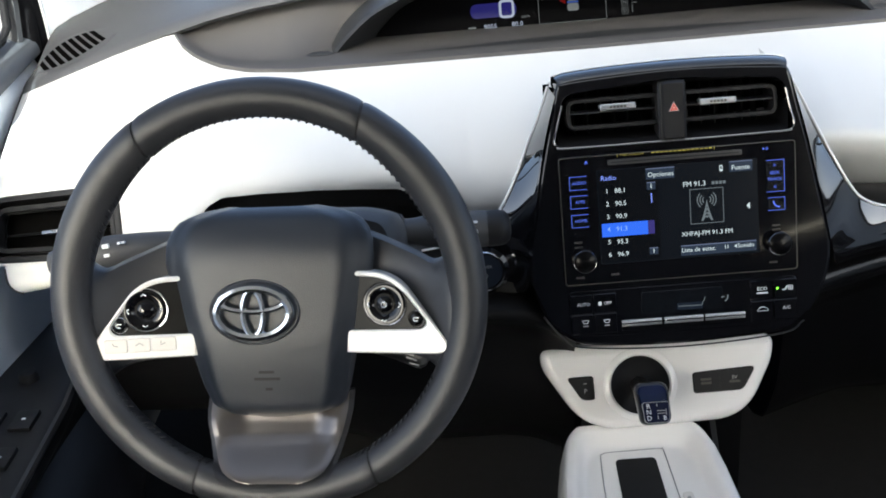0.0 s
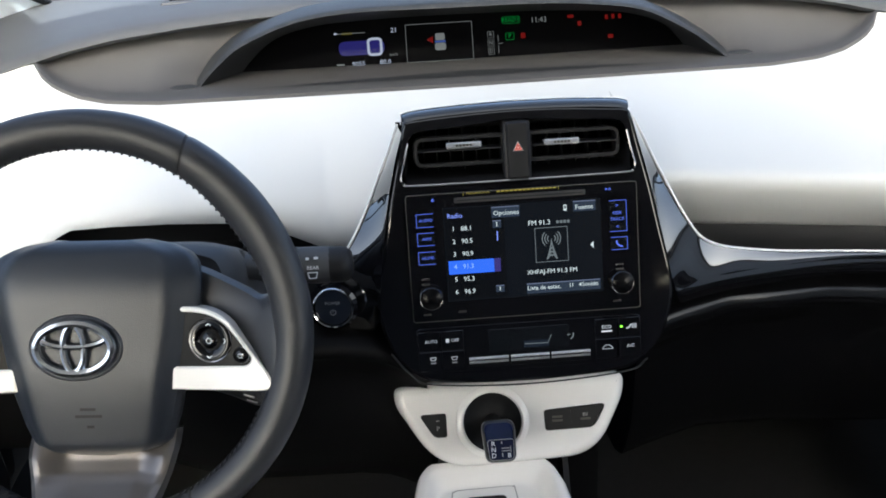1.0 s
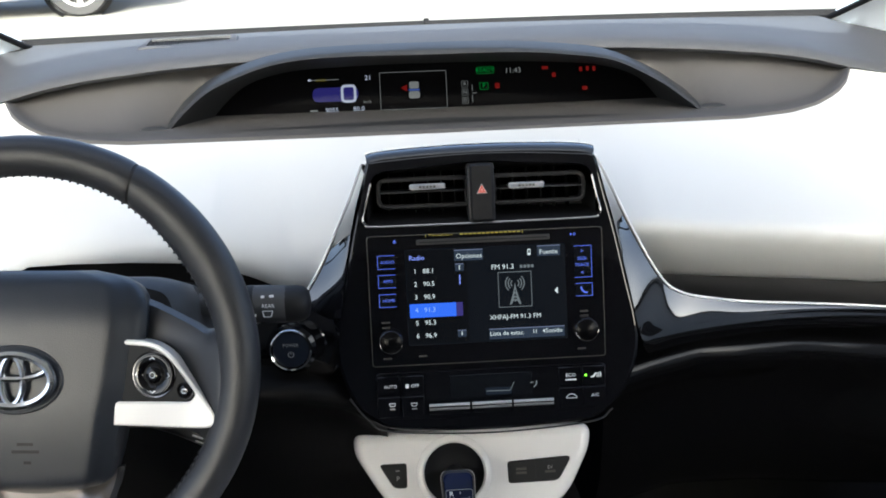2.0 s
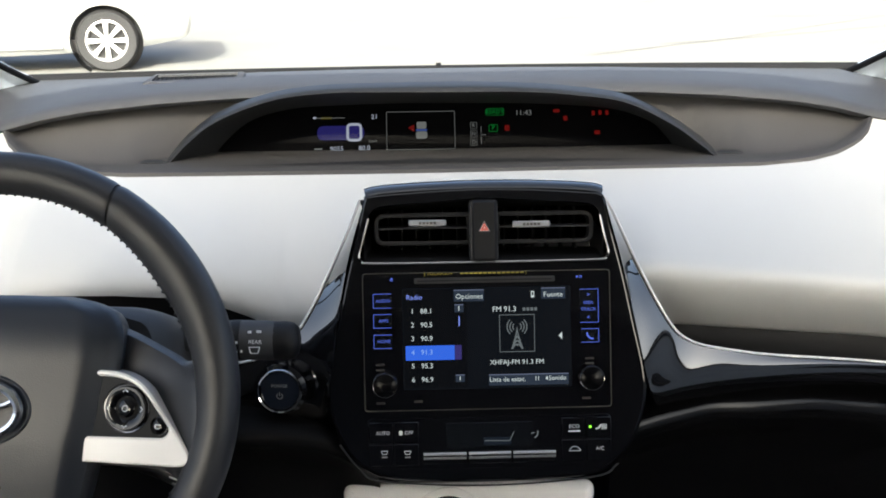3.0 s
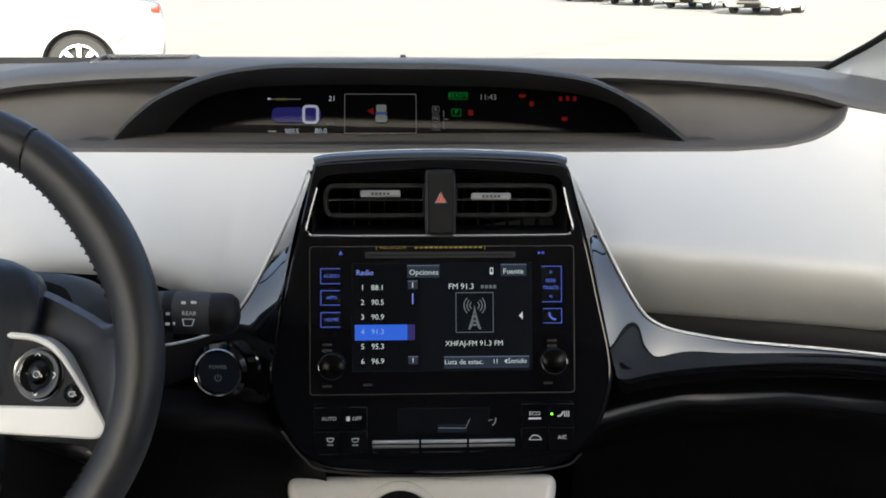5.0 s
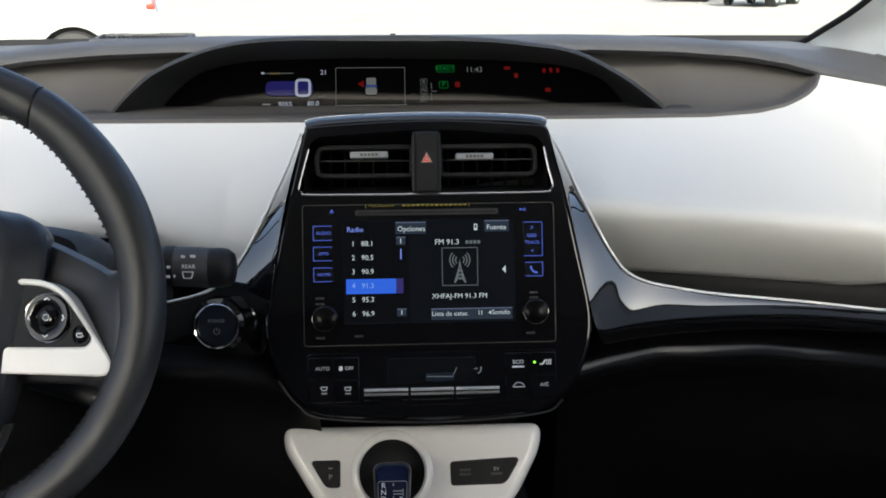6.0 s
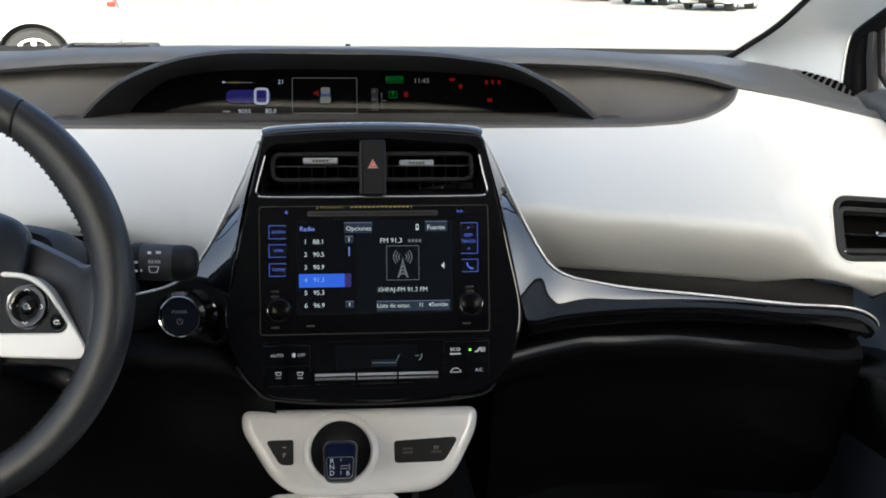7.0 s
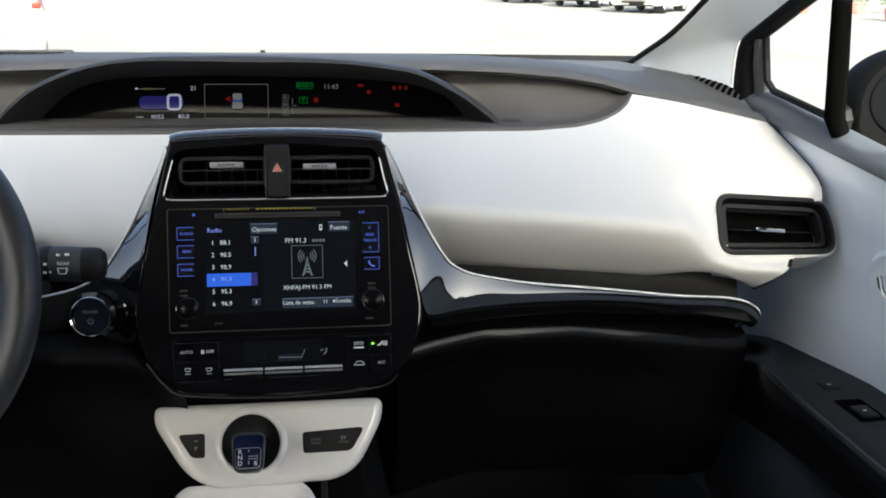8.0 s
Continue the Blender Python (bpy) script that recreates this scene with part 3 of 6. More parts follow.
for f_end, sg in ((right_end, 1), (left_end, -1)):
    pts = []
    for k in range(25):
        q = panel_point(f_end(k / 24), k / 24)
        pts.append(Vector((q.x + sg * 0.001, q.y + 0.004, q.z - 0.001)))
    local = [VENTS[sg].inverted() @ p for p in pts]
    over = [k for k, c in enumerate(local) if abs(c.x) < 0.099 and abs(c.y) < 0.046]
    for run in (pts[:over[0]], pts[over[-1] + 1:]) if over else (pts,):
        if len(run) > 2:
            part("end_gap", tube(run, 0.0028, 6), M_RUBBER, dash, "dark gap at the dash end", world=True)

# dark top pad with a rolled front edge
def pad_crown(r):
    return 0.010 * max(0, 1 - (r / 0.7) ** 2) + 0.016 * ease(min(1.0, max(0.0, (r - 0.54) / 0.14))) - 0.030 * max(0.0, (r - 0.712) / 0.023) ** 2


def pad_height(x, y):
    r = abs(x - XC)
    ye, ze = lerp_table(PAD_EDGE, r)
    ze += drop(x)
    yb = 0.655 - 0.05 * (r / 0.66) ** 2 - 0.12 * max(0, (r - 0.6) / 0.13)
    zb = 0.992 - 0.035 * max(0, (r - 0.6) / 0.13)
    f = min(1, max(0, (y - ye - 0.02) / (yb - ye - 0.02)))
    return ze + 0.006 + (zb - ze - 0.006) * f + pad_crown(r) * math.sin(math.pi * f)


rows = []
for i in range(101):
    t = i / 100
    x = XC + (t - 0.5) * 2 * 0.735
    r = abs(x - XC)
    y, z = lerp_table(PAD_EDGE, r)
    z += drop(x)
    yb = 0.655 - 0.05 * (r / 0.66) ** 2 - 0.12 * max(0, (r - 0.6) / 0.13)
    zb = 0.992 - 0.035 * max(0, (r - 0.6) / 0.13)
    crown = pad_crown(r)
    rows.append([(x, y + 0.050, z - 0.010), (x, y + 0.016, z - 0.0105), (x, y + 0.005, z - 0.009), (x, y, z - 0.0045), (x, y + 0.004, z + 0.001), (x, y + 0.02, z + 0.006)]
                + [(x, y + 0.02 + (yb - y - 0.02) * k / 6, z + 0.006 + (zb - z - 0.006) * k / 6 + crown * math.sin(math.pi * k / 6)) for k in range(1, 7)])
part("top_pad", grid(rows), M_PAD, dash, "dark grey soft dash top", world=True)

# recess round the meter
rows = []
for i in range(81):
    t = i / 80
    x = XC + (t - 0.5) * 2 * 0.515
    r = abs(x - XC)
    yl, zl = lerp_table(LIP, r)
    yp, zp = lerp_table(PAD_EDGE, r)
    yp += 0.035
    zp -= 0.004
    row = [(x, yl - 0.001, zl - 0.010), (x, yl - 0.003, zl - 0.002), (x, yl - 0.001, zl + 0.003), (x, yl + 0.005, zl + 0.0045)]
    y0 = lerp_table([(0.0, 0.345), (0.30, 0.345), (0.37, 0.26), (0.45, 0.255), (0.52, 0.30)], r)[0]
    for k in range(1, 15):
        f = k / 14
        yy = yl + 0.005 + (yp - yl - 0.005) * f
        g = max(0.0, (yy - y0) / max(0.01, yp - y0))
        row.append((x, yy, zl + 0.0045 + (zp - zl - 0.0045) * g ** 1.25))
    rows.append(row)
part("meter_recess", grid(rows), M_TROUGH, dash, "warm grey recess round the meter", world=True)

# demister outlets at both ends: a lens of slanting slots laid on the pad
def demister(thin, wide, across):
    a, b, w = Vector(thin), Vector(wide), Vector(across)
    width = lambda f: math.sin(math.pi * min(1.0, max(0.0, 0.04 + 0.78 * f))) ** 0.75
    def at(f, q, lift):
        p = a + (b - a) * f + w * width(f) * q
        return (p.x, p.y, pad_height(p.x, p.y) + lift)
    lens = grid([[at(k / 20, q, 0.0015 - 0.0015 * abs(q / 1.3) ** 8) for q in np.linspace(-1.3, 1.3, 13)] for k in range(-2, 23)])
    part("demister_moulding", lens, M_PAD, dash, "lens-shaped demister grille in the dash top", world=True)
    # Each slot is a black sheet on the pad for a hole's shade.
    for k in range(9):
        f = 0.03 + 0.104 * k
        rows = [[at(f + df, q * 0.92, 0.0024) for q in np.linspace(-1, 1, 6)] for df in (0.0, 0.068)]
        part("demister_slot_shade", grid(rows), M_DEEPSHADE, dash, world=True, smooth=False)


demister((0.684, 0.362), (0.632, 0.440), (-0.016, -0.026))
demister((-0.748, 0.345), (-0.660, 0.364), (0.019, -0.026))
# low raised grille on the dash top, before the driver
GRILLE = frame_from((-0.354, 0.4385, 1.0090), (0.110, 0.013, 0), (0, 0.030, 0.005))
mouth = rounded([(-0.056, 0.0), (0.052, 0.0), (0.056, 0.029), (-0.050, 0.029)], 0.004, 4)
frame_loop = rounded([(-0.068, -0.008), (0.064, -0.008), (0.066, 0.033), (-0.054, 0.033)], 0.007, 5)
sg = part("sensor_grille", _moved(plate(frame_loop, -0.012, 0.0, 0.002, holes=[mouth]), GRILLE), M_PAD, dash, "low raised grille on the dash top", world=True)
part("mesh", _moved(plate(inset(mouth, -0.001), -0.010, -0.004, 0.0002), GRILLE), M_BLACK, sg, "black mesh of the grille", world=True)
for k in range(18):
    u = -0.050 + 0.0058 * k
    part("rib", _moved(box(u - 0.0007, 0.001, -0.0045, u + 0.0007, 0.028, -0.0022), GRILLE), M_BLACK, sg, world=True, smooth=False)

# dark slot below the pale panel, right and left
rows = []
for i in range(41):
    x = 0.15 + (0.575 - 0.15) * i / 40
    z = lerp_table(WHITE_LOW, x)[0]
    rows.append([(x, 0.11, z + 0.004), (x, 0.105, z - 0.012), (x, 0.085, z - 0.028), (x, 0.060, z - 0.036)])
part("shelf_slot", grid(rows), M_BLACK, dash, "dark slot under the pale panel", world=True)
rows = []
for i in range(81):
    x = -0.5000 + 0.3200 * i / 80
    q = white_point(x, lerp_table(SLOT, x)[0])
    deep = 0.050 if i else 0.004
    rows.append([(x, q.x + 0.003, q.y - 0.0012), (x, q.x + deep, q.y - 0.002), (x, q.x + deep + 0.008, q.y - 0.045), (x, 0.062, q.y - 0.070)])
part("shelf_slot", grid(rows), M_BLACK, dash, "dark slot behind the wheel", world=True)

# glossy wings and flanks of the centre stack, with a chrome line on top
def fp(u, v, n=0.0):
    return FACE @ Vector((u, v, n))


CH_R = [(0.117, 0.050, 0.937), (0.127, 0.045, 0.920), (0.1362, 0.035, 0.900), (0.145, 0.021, 0.880), (0.1548, 0.011, 0.860), (0.166, 0.004, 0.839), (0.180, 0.003, 0.817), (0.191, 0.0035, 0.8065), (0.208, 0.005, 0.798), (0.232, 0.008, 0.792),
        (0.276, 0.018, 0.781), (0.340, 0.030, 0.771), (0.406, 0.042, 0.760), (0.474, 0.053, 0.748), (0.530, 0.066, 0.741), (0.568, 0.074, 0.733), (0.594, 0.086, 0.718), (0.603, 0.094, 0.706)]
LO_R = [fp(0.114, 0.060), fp(0.120, 0.036), fp(0.1265, 0.012), fp(0.132, -0.015), fp(0.139, -0.048), fp(0.145, -0.078), fp(0.1495, -0.102), Vector((0.1555, -0.0245, 0.7660)), Vector((0.173, -0.016, 0.7650)), Vector((0.199, -0.009, 0.7675)),
        Vector((0.251, 0.005, 0.767)), Vector((0.333, 0.024, 0.763)), Vector((0.404, 0.039, 0.755)), Vector((0.473, 0.052, 0.744)), Vector((0.530, 0.066, 0.737)), Vector((0.568, 0.074, 0.729)), Vector((0.594, 0.086, 0.714)), Vector((0.603, 0.094, 0.703))]
CH_L = [(-0.118, 0.050, 0.937), (-0.131, 0.041, 0.906), (-0.1415, 0.034, 0.886), (-0.1515, 0.022, 0.866), (-0.1658, 0.011, 0.840), (-0.177, 0.006, 0.823), (-0.189, 0.004, 0.809), (-0.2045, 0.006, 0.7975), (-0.229, 0.012, 0.788), (-0.270, 0.020, 0.779), (-0.33, 0.025, 0.774)]
LO_L = [fp(-0.114, 0.060), fp(-0.122, 0.035), fp(-0.128, 0.012), fp(-0.134, -0.015), fp(-0.140, -0.05), fp(-0.144, -0.08), fp(-0.147, -0.10), Vector((-0.155, -0.020, 0.748)), Vector((-0.19, -0.006, 0.742)), Vector((-0.26, 0.010, 0.738)), Vector((-0.33, 0.016, 0.738))]


def wing(chrome, low, side, under, name, label, count=80):
    """A lacquered facet from the chrome line down to its lower crease, rolled under along the dash."""
    c, l = spread(chrome, count), spread(low, count)
    for _ in range(5):
        c, l = ([v[0]] + [(a + b * 2 + d) / 4 for a, b, d in zip(v, v[1:], v[2:])] + [v[-1]] for v in (c, l))
    rows = []
    for k, (p, q) in enumerate(zip(c, l)):
        w = ease(min(1.0, max(0.0, (k / count - 0.36) / 0.10))) * (1 - 0.6 * ease(max(0.0, (k / count - 0.93) / 0.07)))
        keep = 1 - 0.85 * ease(max(0.0, (k / count - 0.80) / 0.20))
        row = [p + Vector((-side * 0.025, 0.060 * keep, -0.022)), p + Vector((-side * 0.001, 0.004, -0.001))]
        for j in range(9):
            f = j / 8
            row.append(p.lerp(q, f) + Vector((side * 0.2, -0.85, 0.45)) * 0.0016 * math.sin(math.pi * f))
        for dy, dz in ((-0.0010, -0.0025), (-0.0012, -0.0065), (0.001, -0.013), (0.006, -0.021), (0.016, -0.026), (0.090, -0.030)):
            row.append(q + Vector((0, dy * under + 0.020 * (1 - w) * (dy > 0.01), dz * under * w - 0.001)))
        rows.append(row)
    part(name, grid(rows), M_GLOSSTRIM, dash, label, world=True)
    part("chrome_line", tube([p + Vector((0, -0.001, 0.001)) for p in c], 0.0013, 6), M_LINE, dash, "thin chrome line", world=True)


wing(CH_R, LO_R, 1, 1.0, "gloss_wing", "glossy black wing on the passenger side")
wing(CH_L, LO_L, -1, 0.35, "gloss_wing", "glossy black wing beside the steering column")

# lower dash: glove box side and driver's side
rows = []
for i in range(33):
    x = 0.13 + 0.462 * i / 32
    k = ease(min(1, i / 8))
    zt = lerp_table([(0.13, 0.742), (0.17, 0.747), (0.235, 0.751), (0.34, 0.744), (0.43, 0.728), (0.55, 0.706), (0.70, 0.69)], x)[0]
    y0 = lerp_table([(0.13, 0.0), (0.235, 0.035), (0.43, 0.055), (0.55, 0.075), (0.62, 0.10), (0.70, 0.14)], x)[0]
    out = 0.011 * ease(min(1.0, max(0.0, (0.40 - x) / 0.14)))
    prof = spread([(x, y0 + 0.075, zt - 0.012), (x, y0 + 0.022 - out, zt - 0.022), (x, y0 + 0.008 - out, zt - 0.038), (x, y0 + 0.012 - out, zt - 0.056), (x, y0 + 0.020, zt - 0.075), (x, y0 + 0.03, zt - 0.10), (x, y0 + 0.05, zt - 0.20), (x, y0 + 0.14, zt - 0.28), (x, y0 + 0.5, zt - 0.30)], 30)
    rows.append([tuple(p) for p in prof])
part("glove_box", grid(rows), M_GLOVE, dash, "dark glove box front", world=True)
rows = []
for i in range(33):
    x = -0.65 + 0.545 * i / 32
    y0 = lerp_table([(-0.75, 0.09), (-0.5, 0.06), (-0.33, -0.01), (-0.2, -0.012), (-0.1, 0.0)], x)[0]
    zt = lerp_table([(-0.75, 0.755), (-0.5, 0.76), (-0.33, 0.748), (-0.19, 0.745), (-0.15, 0.735), (-0.1, 0.70)], x)[0]
    prof = spread([(x, y0 + 0.03, zt), (x, y0 - 0.018, zt - 0.006), (x, y0 - 0.026, zt - 0.020), (x, y0 - 0.008, zt - 0.038), (x, y0 + 0.01, zt - 0.07), (x, y0 + 0.02, zt - 0.15), (x, y0 + 0.1, zt - 0.25), (x, y0 + 0.5, zt - 0.30)], 28)
    rows.append([tuple(p) for p in prof])
part("lower_panel", grid(rows), M_LOWER, dash, "dark lower panel on the driver's side", world=True)

# ---------------------------------------------------------------- meter
meter = thing("instrument_cluster", Matrix.Translation((XC, 0.3, 0.93)), "wide central digital meter under a dark arched hood", "instrument cluster")
ARCH = [(-0.362, 0.272, 0.928), (-0.335, 0.266, 0.955), (-0.300, 0.262, 0.981), (-0.240, 0.255, 1.005), (-0.178, 0.250, 1.0155), (-0.090, 0.247, 1.018), (-0.004, 0.245, 1.018), (0.065, 0.245, 1.0155), (0.122, 0.246, 1.010), (0.183, 0.248, 0.999), (0.237, 0.252, 0.972), (0.270, 0.255, 0.949), (0.296, 0.257, 0.928)]
INNER = [(-0.318, 0.330, 0.922), (-0.295, 0.330, 0.948), (-0.262, 0.332, 0.972), (-0.212, 0.336, 0.984), (-0.150, 0.338, 0.987), (-0.075, 0.339, 0.988), (-0.002, 0.339, 0.987), (0.06, 0.338, 0.986), (0.12, 0.338, 0.983), (0.180, 0.336, 0.977), (0.225, 0.332, 0.962), (0.247, 0.330, 0.942), (0.264, 0.329, 0.920)]
a, b = spread(ARCH, 61), spread(INNER, 61)
rows = []
for p, q in zip(a, b):
    e = Vector((p.x - XC, 0, p.z - 0.93)).normalized()
    back = Vector((XC + (p.x - XC) * 1.03, p.y + 0.20, 0.93 + (p.z - 0.93) * 0.72))
    m1 = p.lerp(back, 0.35) + Vector((0, 0, 0.007))
    rows.append([back, p.lerp(back, 0.7) + Vector((0, 0, 0.006)), m1, p + Vector((0, 0.010, 0.001)), p + Vector((0, 0.003, 0)) - e * 0.001, p - e * 0.005, p.lerp(q, 0.10) - e * 0.004, p.lerp(q, 0.5), q])
part("hood", grid(rows), M_HOOD, meter, "dark arched meter hood", world=True)
# inner shade cheeks are part of the hood; the smoked glass closes it
def mz(z):
    return 0.330 + (z - 0.933) * 0.40


METER = frame_from((0, 0.3305, 0.933), (1, 0, 0), (0, 0.37, 0.929))
bm = bmesh.new()
loop = [bm.verts.new((p.x, mz(p.z) + 0.003, p.z)) for p in b] + [bm.verts.new((x, mz(0.916) + 0.003, 0.914)) for x in (0.264, -0.318)]
bm.faces.new(loop)
part("meter_glass", bm, M_METER, meter, "smoked display glass", world=True, smooth=False)
b2 = bmesh.new()
rows = [[(x, 0.245, 0.9325), (x, 0.29, 0.931), (x, 0.331, 0.926)] for x in (-0.33, -0.2, 0.0, 0.2, 0.27)]
part("hood_floor", grid(rows), M_HOOD, meter, world=True)
# Dark discs stand in for the shaded notches at the hood's ends.
for x in (-0.372, 0.306):
    part("hood_notch_disc", lathe([(0, 0.004), (0.010, 0.004), (0.017, 0.001), (0.018, -0.004)], 16, Matrix.Translation((x, 0.270, 0.933)) @ Matrix.Diagonal((1.0, 0.45, 0.8, 1))), M_HOOD, meter, world=True)

# meter graphics in their own frame
mg = thing("meter_display", METER, "lit digital speed and energy display", "display")


def mbar(u0, v0, u1, v1, mat, r=0.0, name="symbol", z=0.0006):
    return part(name, plate(rect(u0, v0, u1, v1, r), z - 0.0003, z, 0.0001), mat, mg, smooth=False)


def mframe(u0, v0, u1, v1, w, mat, r=0.002, name="symbol_frame"):
    return part(name, plate(rect(u0, v0, u1, v1, r), 0.0003, 0.0006, 0.0001, holes=[rect(u0 + w, v0 + w, u1 - w, v1 - w, max(0.0003, r - w))]), mat, mg, smooth=False)


mbar(-0.186, 0.012, -0.128, 0.030, G_PURPLE, 0.008, "speed_glow", 0.0003)
mframe(-0.150, 0.010, -0.1305, 0.033, 0.0032, G_METER, 0.006, "speed_digit")
words("9055", 0.0085, -0.162, 0.0008, 0.0006, G_METER, mg)
words("80.0", 0.0085, -0.128, 0.0014, 0.0006, G_METER, mg)
words("km/h", 0.005, -0.117, 0.010, 0.0006, G_METERDIM, mg)
words("21", 0.0085, -0.115, 0.0405, 0.0006, G_METER, mg)
mbar(-0.189, 0.0395, -0.152, 0.0403, G_METERDIM)
mbar(-0.181, 0.0385, -0.168, 0.041, G_AMBER)
mbar(-0.191, 0.039, -0.187, 0.0415, G_METER, 0.001)
mbar(-0.190, 0.0, -0.180, 0.002, G_METERDIM)
mframe(-0.1005, -0.0015, -0.0155, 0.0465, 0.0006, G_METERDIM, 0.001, "info_frame")
mbar(-0.064, 0.012, -0.0500, 0.0215, G_METERDIM, 0.003, "car_symbol")
mbar(-0.063, 0.0245, -0.0510, 0.0335, G_METERDIM, 0.002, "car_symbol")
mbar(-0.064, 0.022, -0.0500, 0.024, glow("meter_blue", (0.03, 0.06, 0.25), 0.4), 0.0005, "car_symbol")
part("arrow_symbol", plate([(-0.074, 0.026), (-0.066, 0.021), (-0.066, 0.030)], 0.0003, 0.0006, 0.0001), G_RED, mg, smooth=False)
words("READY", 0.0075, 0.034, 0.0445, 0.0006, G_GREEN, mg)
mframe(0.0235, 0.0400, 0.0455, 0.0488, 0.0005, G_GREEN, 0.001)
words("11:43", 0.0095, 0.070, 0.0425, 0.0006, G_METERDIM, mg)
for i, ch in enumerate("RND"):
    v = 0.0275 - 0.0105 * i
    mframe(0.0035, v - 0.0042, 0.0115, v + 0.0042, 0.0004, G_METERDIM, 0.001)
    words(ch, 0.0065, 0.0075, v, 0.0006, G_METERDIM, mg)
mframe(0.0265, 0.0195, 0.0375, 0.0285, 0.0006, G_GREEN, 0.001)
words("P", 0.008, 0.032, 0.0242, 0.0006, G_GREEN, mg)
for u0, v0, u1, v1 in ((0.0165, 0.0185, 0.0172, 0.0265), (0.0165, 0.004, 0.0172, 0.0135), (0.0165, 0.0155, 0.0225, 0.0162)):
    mbar(u0, v0, u1, v1, G_METERDIM)
for u, v, w, h in ((0.049, 0.024, 0.006, 0.007), (0.111, 0.0445, 0.008, 0.004), (0.122, 0.035, 0.005, 0.006), (0.157, 0.041, 0.004, 0.006), (0.1655, 0.0415, 0.004, 0.006), (0.174, 0.0412, 0.004, 0.006), (0.161, 0.0165, 0.007, 0.005)):
    mbar(u - w / 2, v - h / 2, u + w / 2, v + h / 2, G_RED, 0.0012, "warning_symbol")


# ---------------------------------------------------------------- centre stack
stack = thing("centre_stack", FACE, "glossy black centre stack with chrome edges", "console")
right = [(0.1055, 0.0722), (0.1130, 0.066), (0.121, 0.033), (0.131, -0.008), (0.140, -0.052), (0.148, -0.090), (0.150, -0.115), (0.146, -0.139), (0.134, -0.167), (0.116, -0.185), (0.095, -0.194), (0.05, -0.1975)]
outline = [(u, v) for u, v in right] + [(0, -0.199)] + [(-u, v) for u, v in right[::-1]] + [(-0.05, 0.0762), (0, 0.0775), (0.05, 0.0762)]
outline = [p.to_2d() for p in spread([(*p, 0) for p in outline + outline[:1]], 110)[:-1]]
vent_hole = rounded([(-0.1065, 0.0605), (-0.118, 0.014), (-0.109, 0.0085), (0.107, 0.0085), (0.1155, 0.014), (0.1055, 0.0605), (0, 0.0680)], [0.012, 0.008, 0.008, 0.008, 0.008, 0.012, 0.02], 5)
part("fascia", plate(outline, -0.10, 0.0, 0.004, holes=[vent_hole]), M_GLOSS, stack, "glossy black fascia", limit=14)
# top strip, angled back to the dash
def strip_edge(scale, v, n):
    return [(u * scale, v - 0.0046 * (u / 0.11) ** 2 - 0.002 * abs(u / 0.112) ** 20, n - 0.002 * abs(u / 0.112) ** 20) for u in np.linspace(-0.112, 0.112, 41)]


b2 = grid([strip_edge(0.985, 0.0768, -0.0006), strip_edge(0.992, 0.0788, -0.0016), strip_edge(0.998, 0.0810, -0.0042), strip_edge(1.004, 0.0832, -0.0085), strip_edge(1.010, 0.0850, -0.0150), strip_edge(1.014, 0.0856, -0.0220), strip_edge(1.014, 0.0840, -0.040), strip_edge(1.0, 0.050, -0.08)])
part("top_strip", b2, M_STRIP, stack, "glossy strip along the top")
part("chrome_edge", tube(strip_edge(1.014, 0.0858, -0.0200), 0.0007, 6), M_LINE, stack, "thin bright edge")
# chrome lip under the stack
lip = spread([(-0.139, -0.160, 0.001), (-0.121, -0.183, 0.002), (-0.098, -0.195, 0.002), (0, -0.2005, 0.003), (0.098, -0.195, 0.002), (0.121, -0.183, 0.002)], 40)
part("chrome_lip", tube(lip, 0.0009, 6), M_SATIN, stack, "dark lip below the climate panel")


vent = thing("centre_air_vent", FACE, "black centre air vent with two chrome-tipped louvres", "air vent")
chrome_path = spread([(-0.1085, 0.050, 0.0008), (-0.114, 0.030, 0.001), (-0.1175, 0.0155, 0.001), (-0.1150, 0.0105, 0.001), (-0.108, 0.0085, 0.001), (-0.05, 0.0080, 0.001), (0.05, 0.0080, 0.001), (0.106, 0.0085, 0.001), (0.1125, 0.0105, 0.001), (0.1150, 0.0155, 0.001), (0.1115, 0.030, 0.001), (0.1075, 0.050, 0.0008)], 70)
# One trim run in two tones: darker sides stand in for weaker reflections.
for k0, k1, mat_ in ((0, 20, M_DIMCHROME), (19, 51, M_VENTLINE), (50, 70, M_DIMCHROME)):
    part("surround", tube(chrome_path[k0:k1], 0.0010, 8), mat_, vent, "trim below and beside the louvres, painted dimmer at the sides")
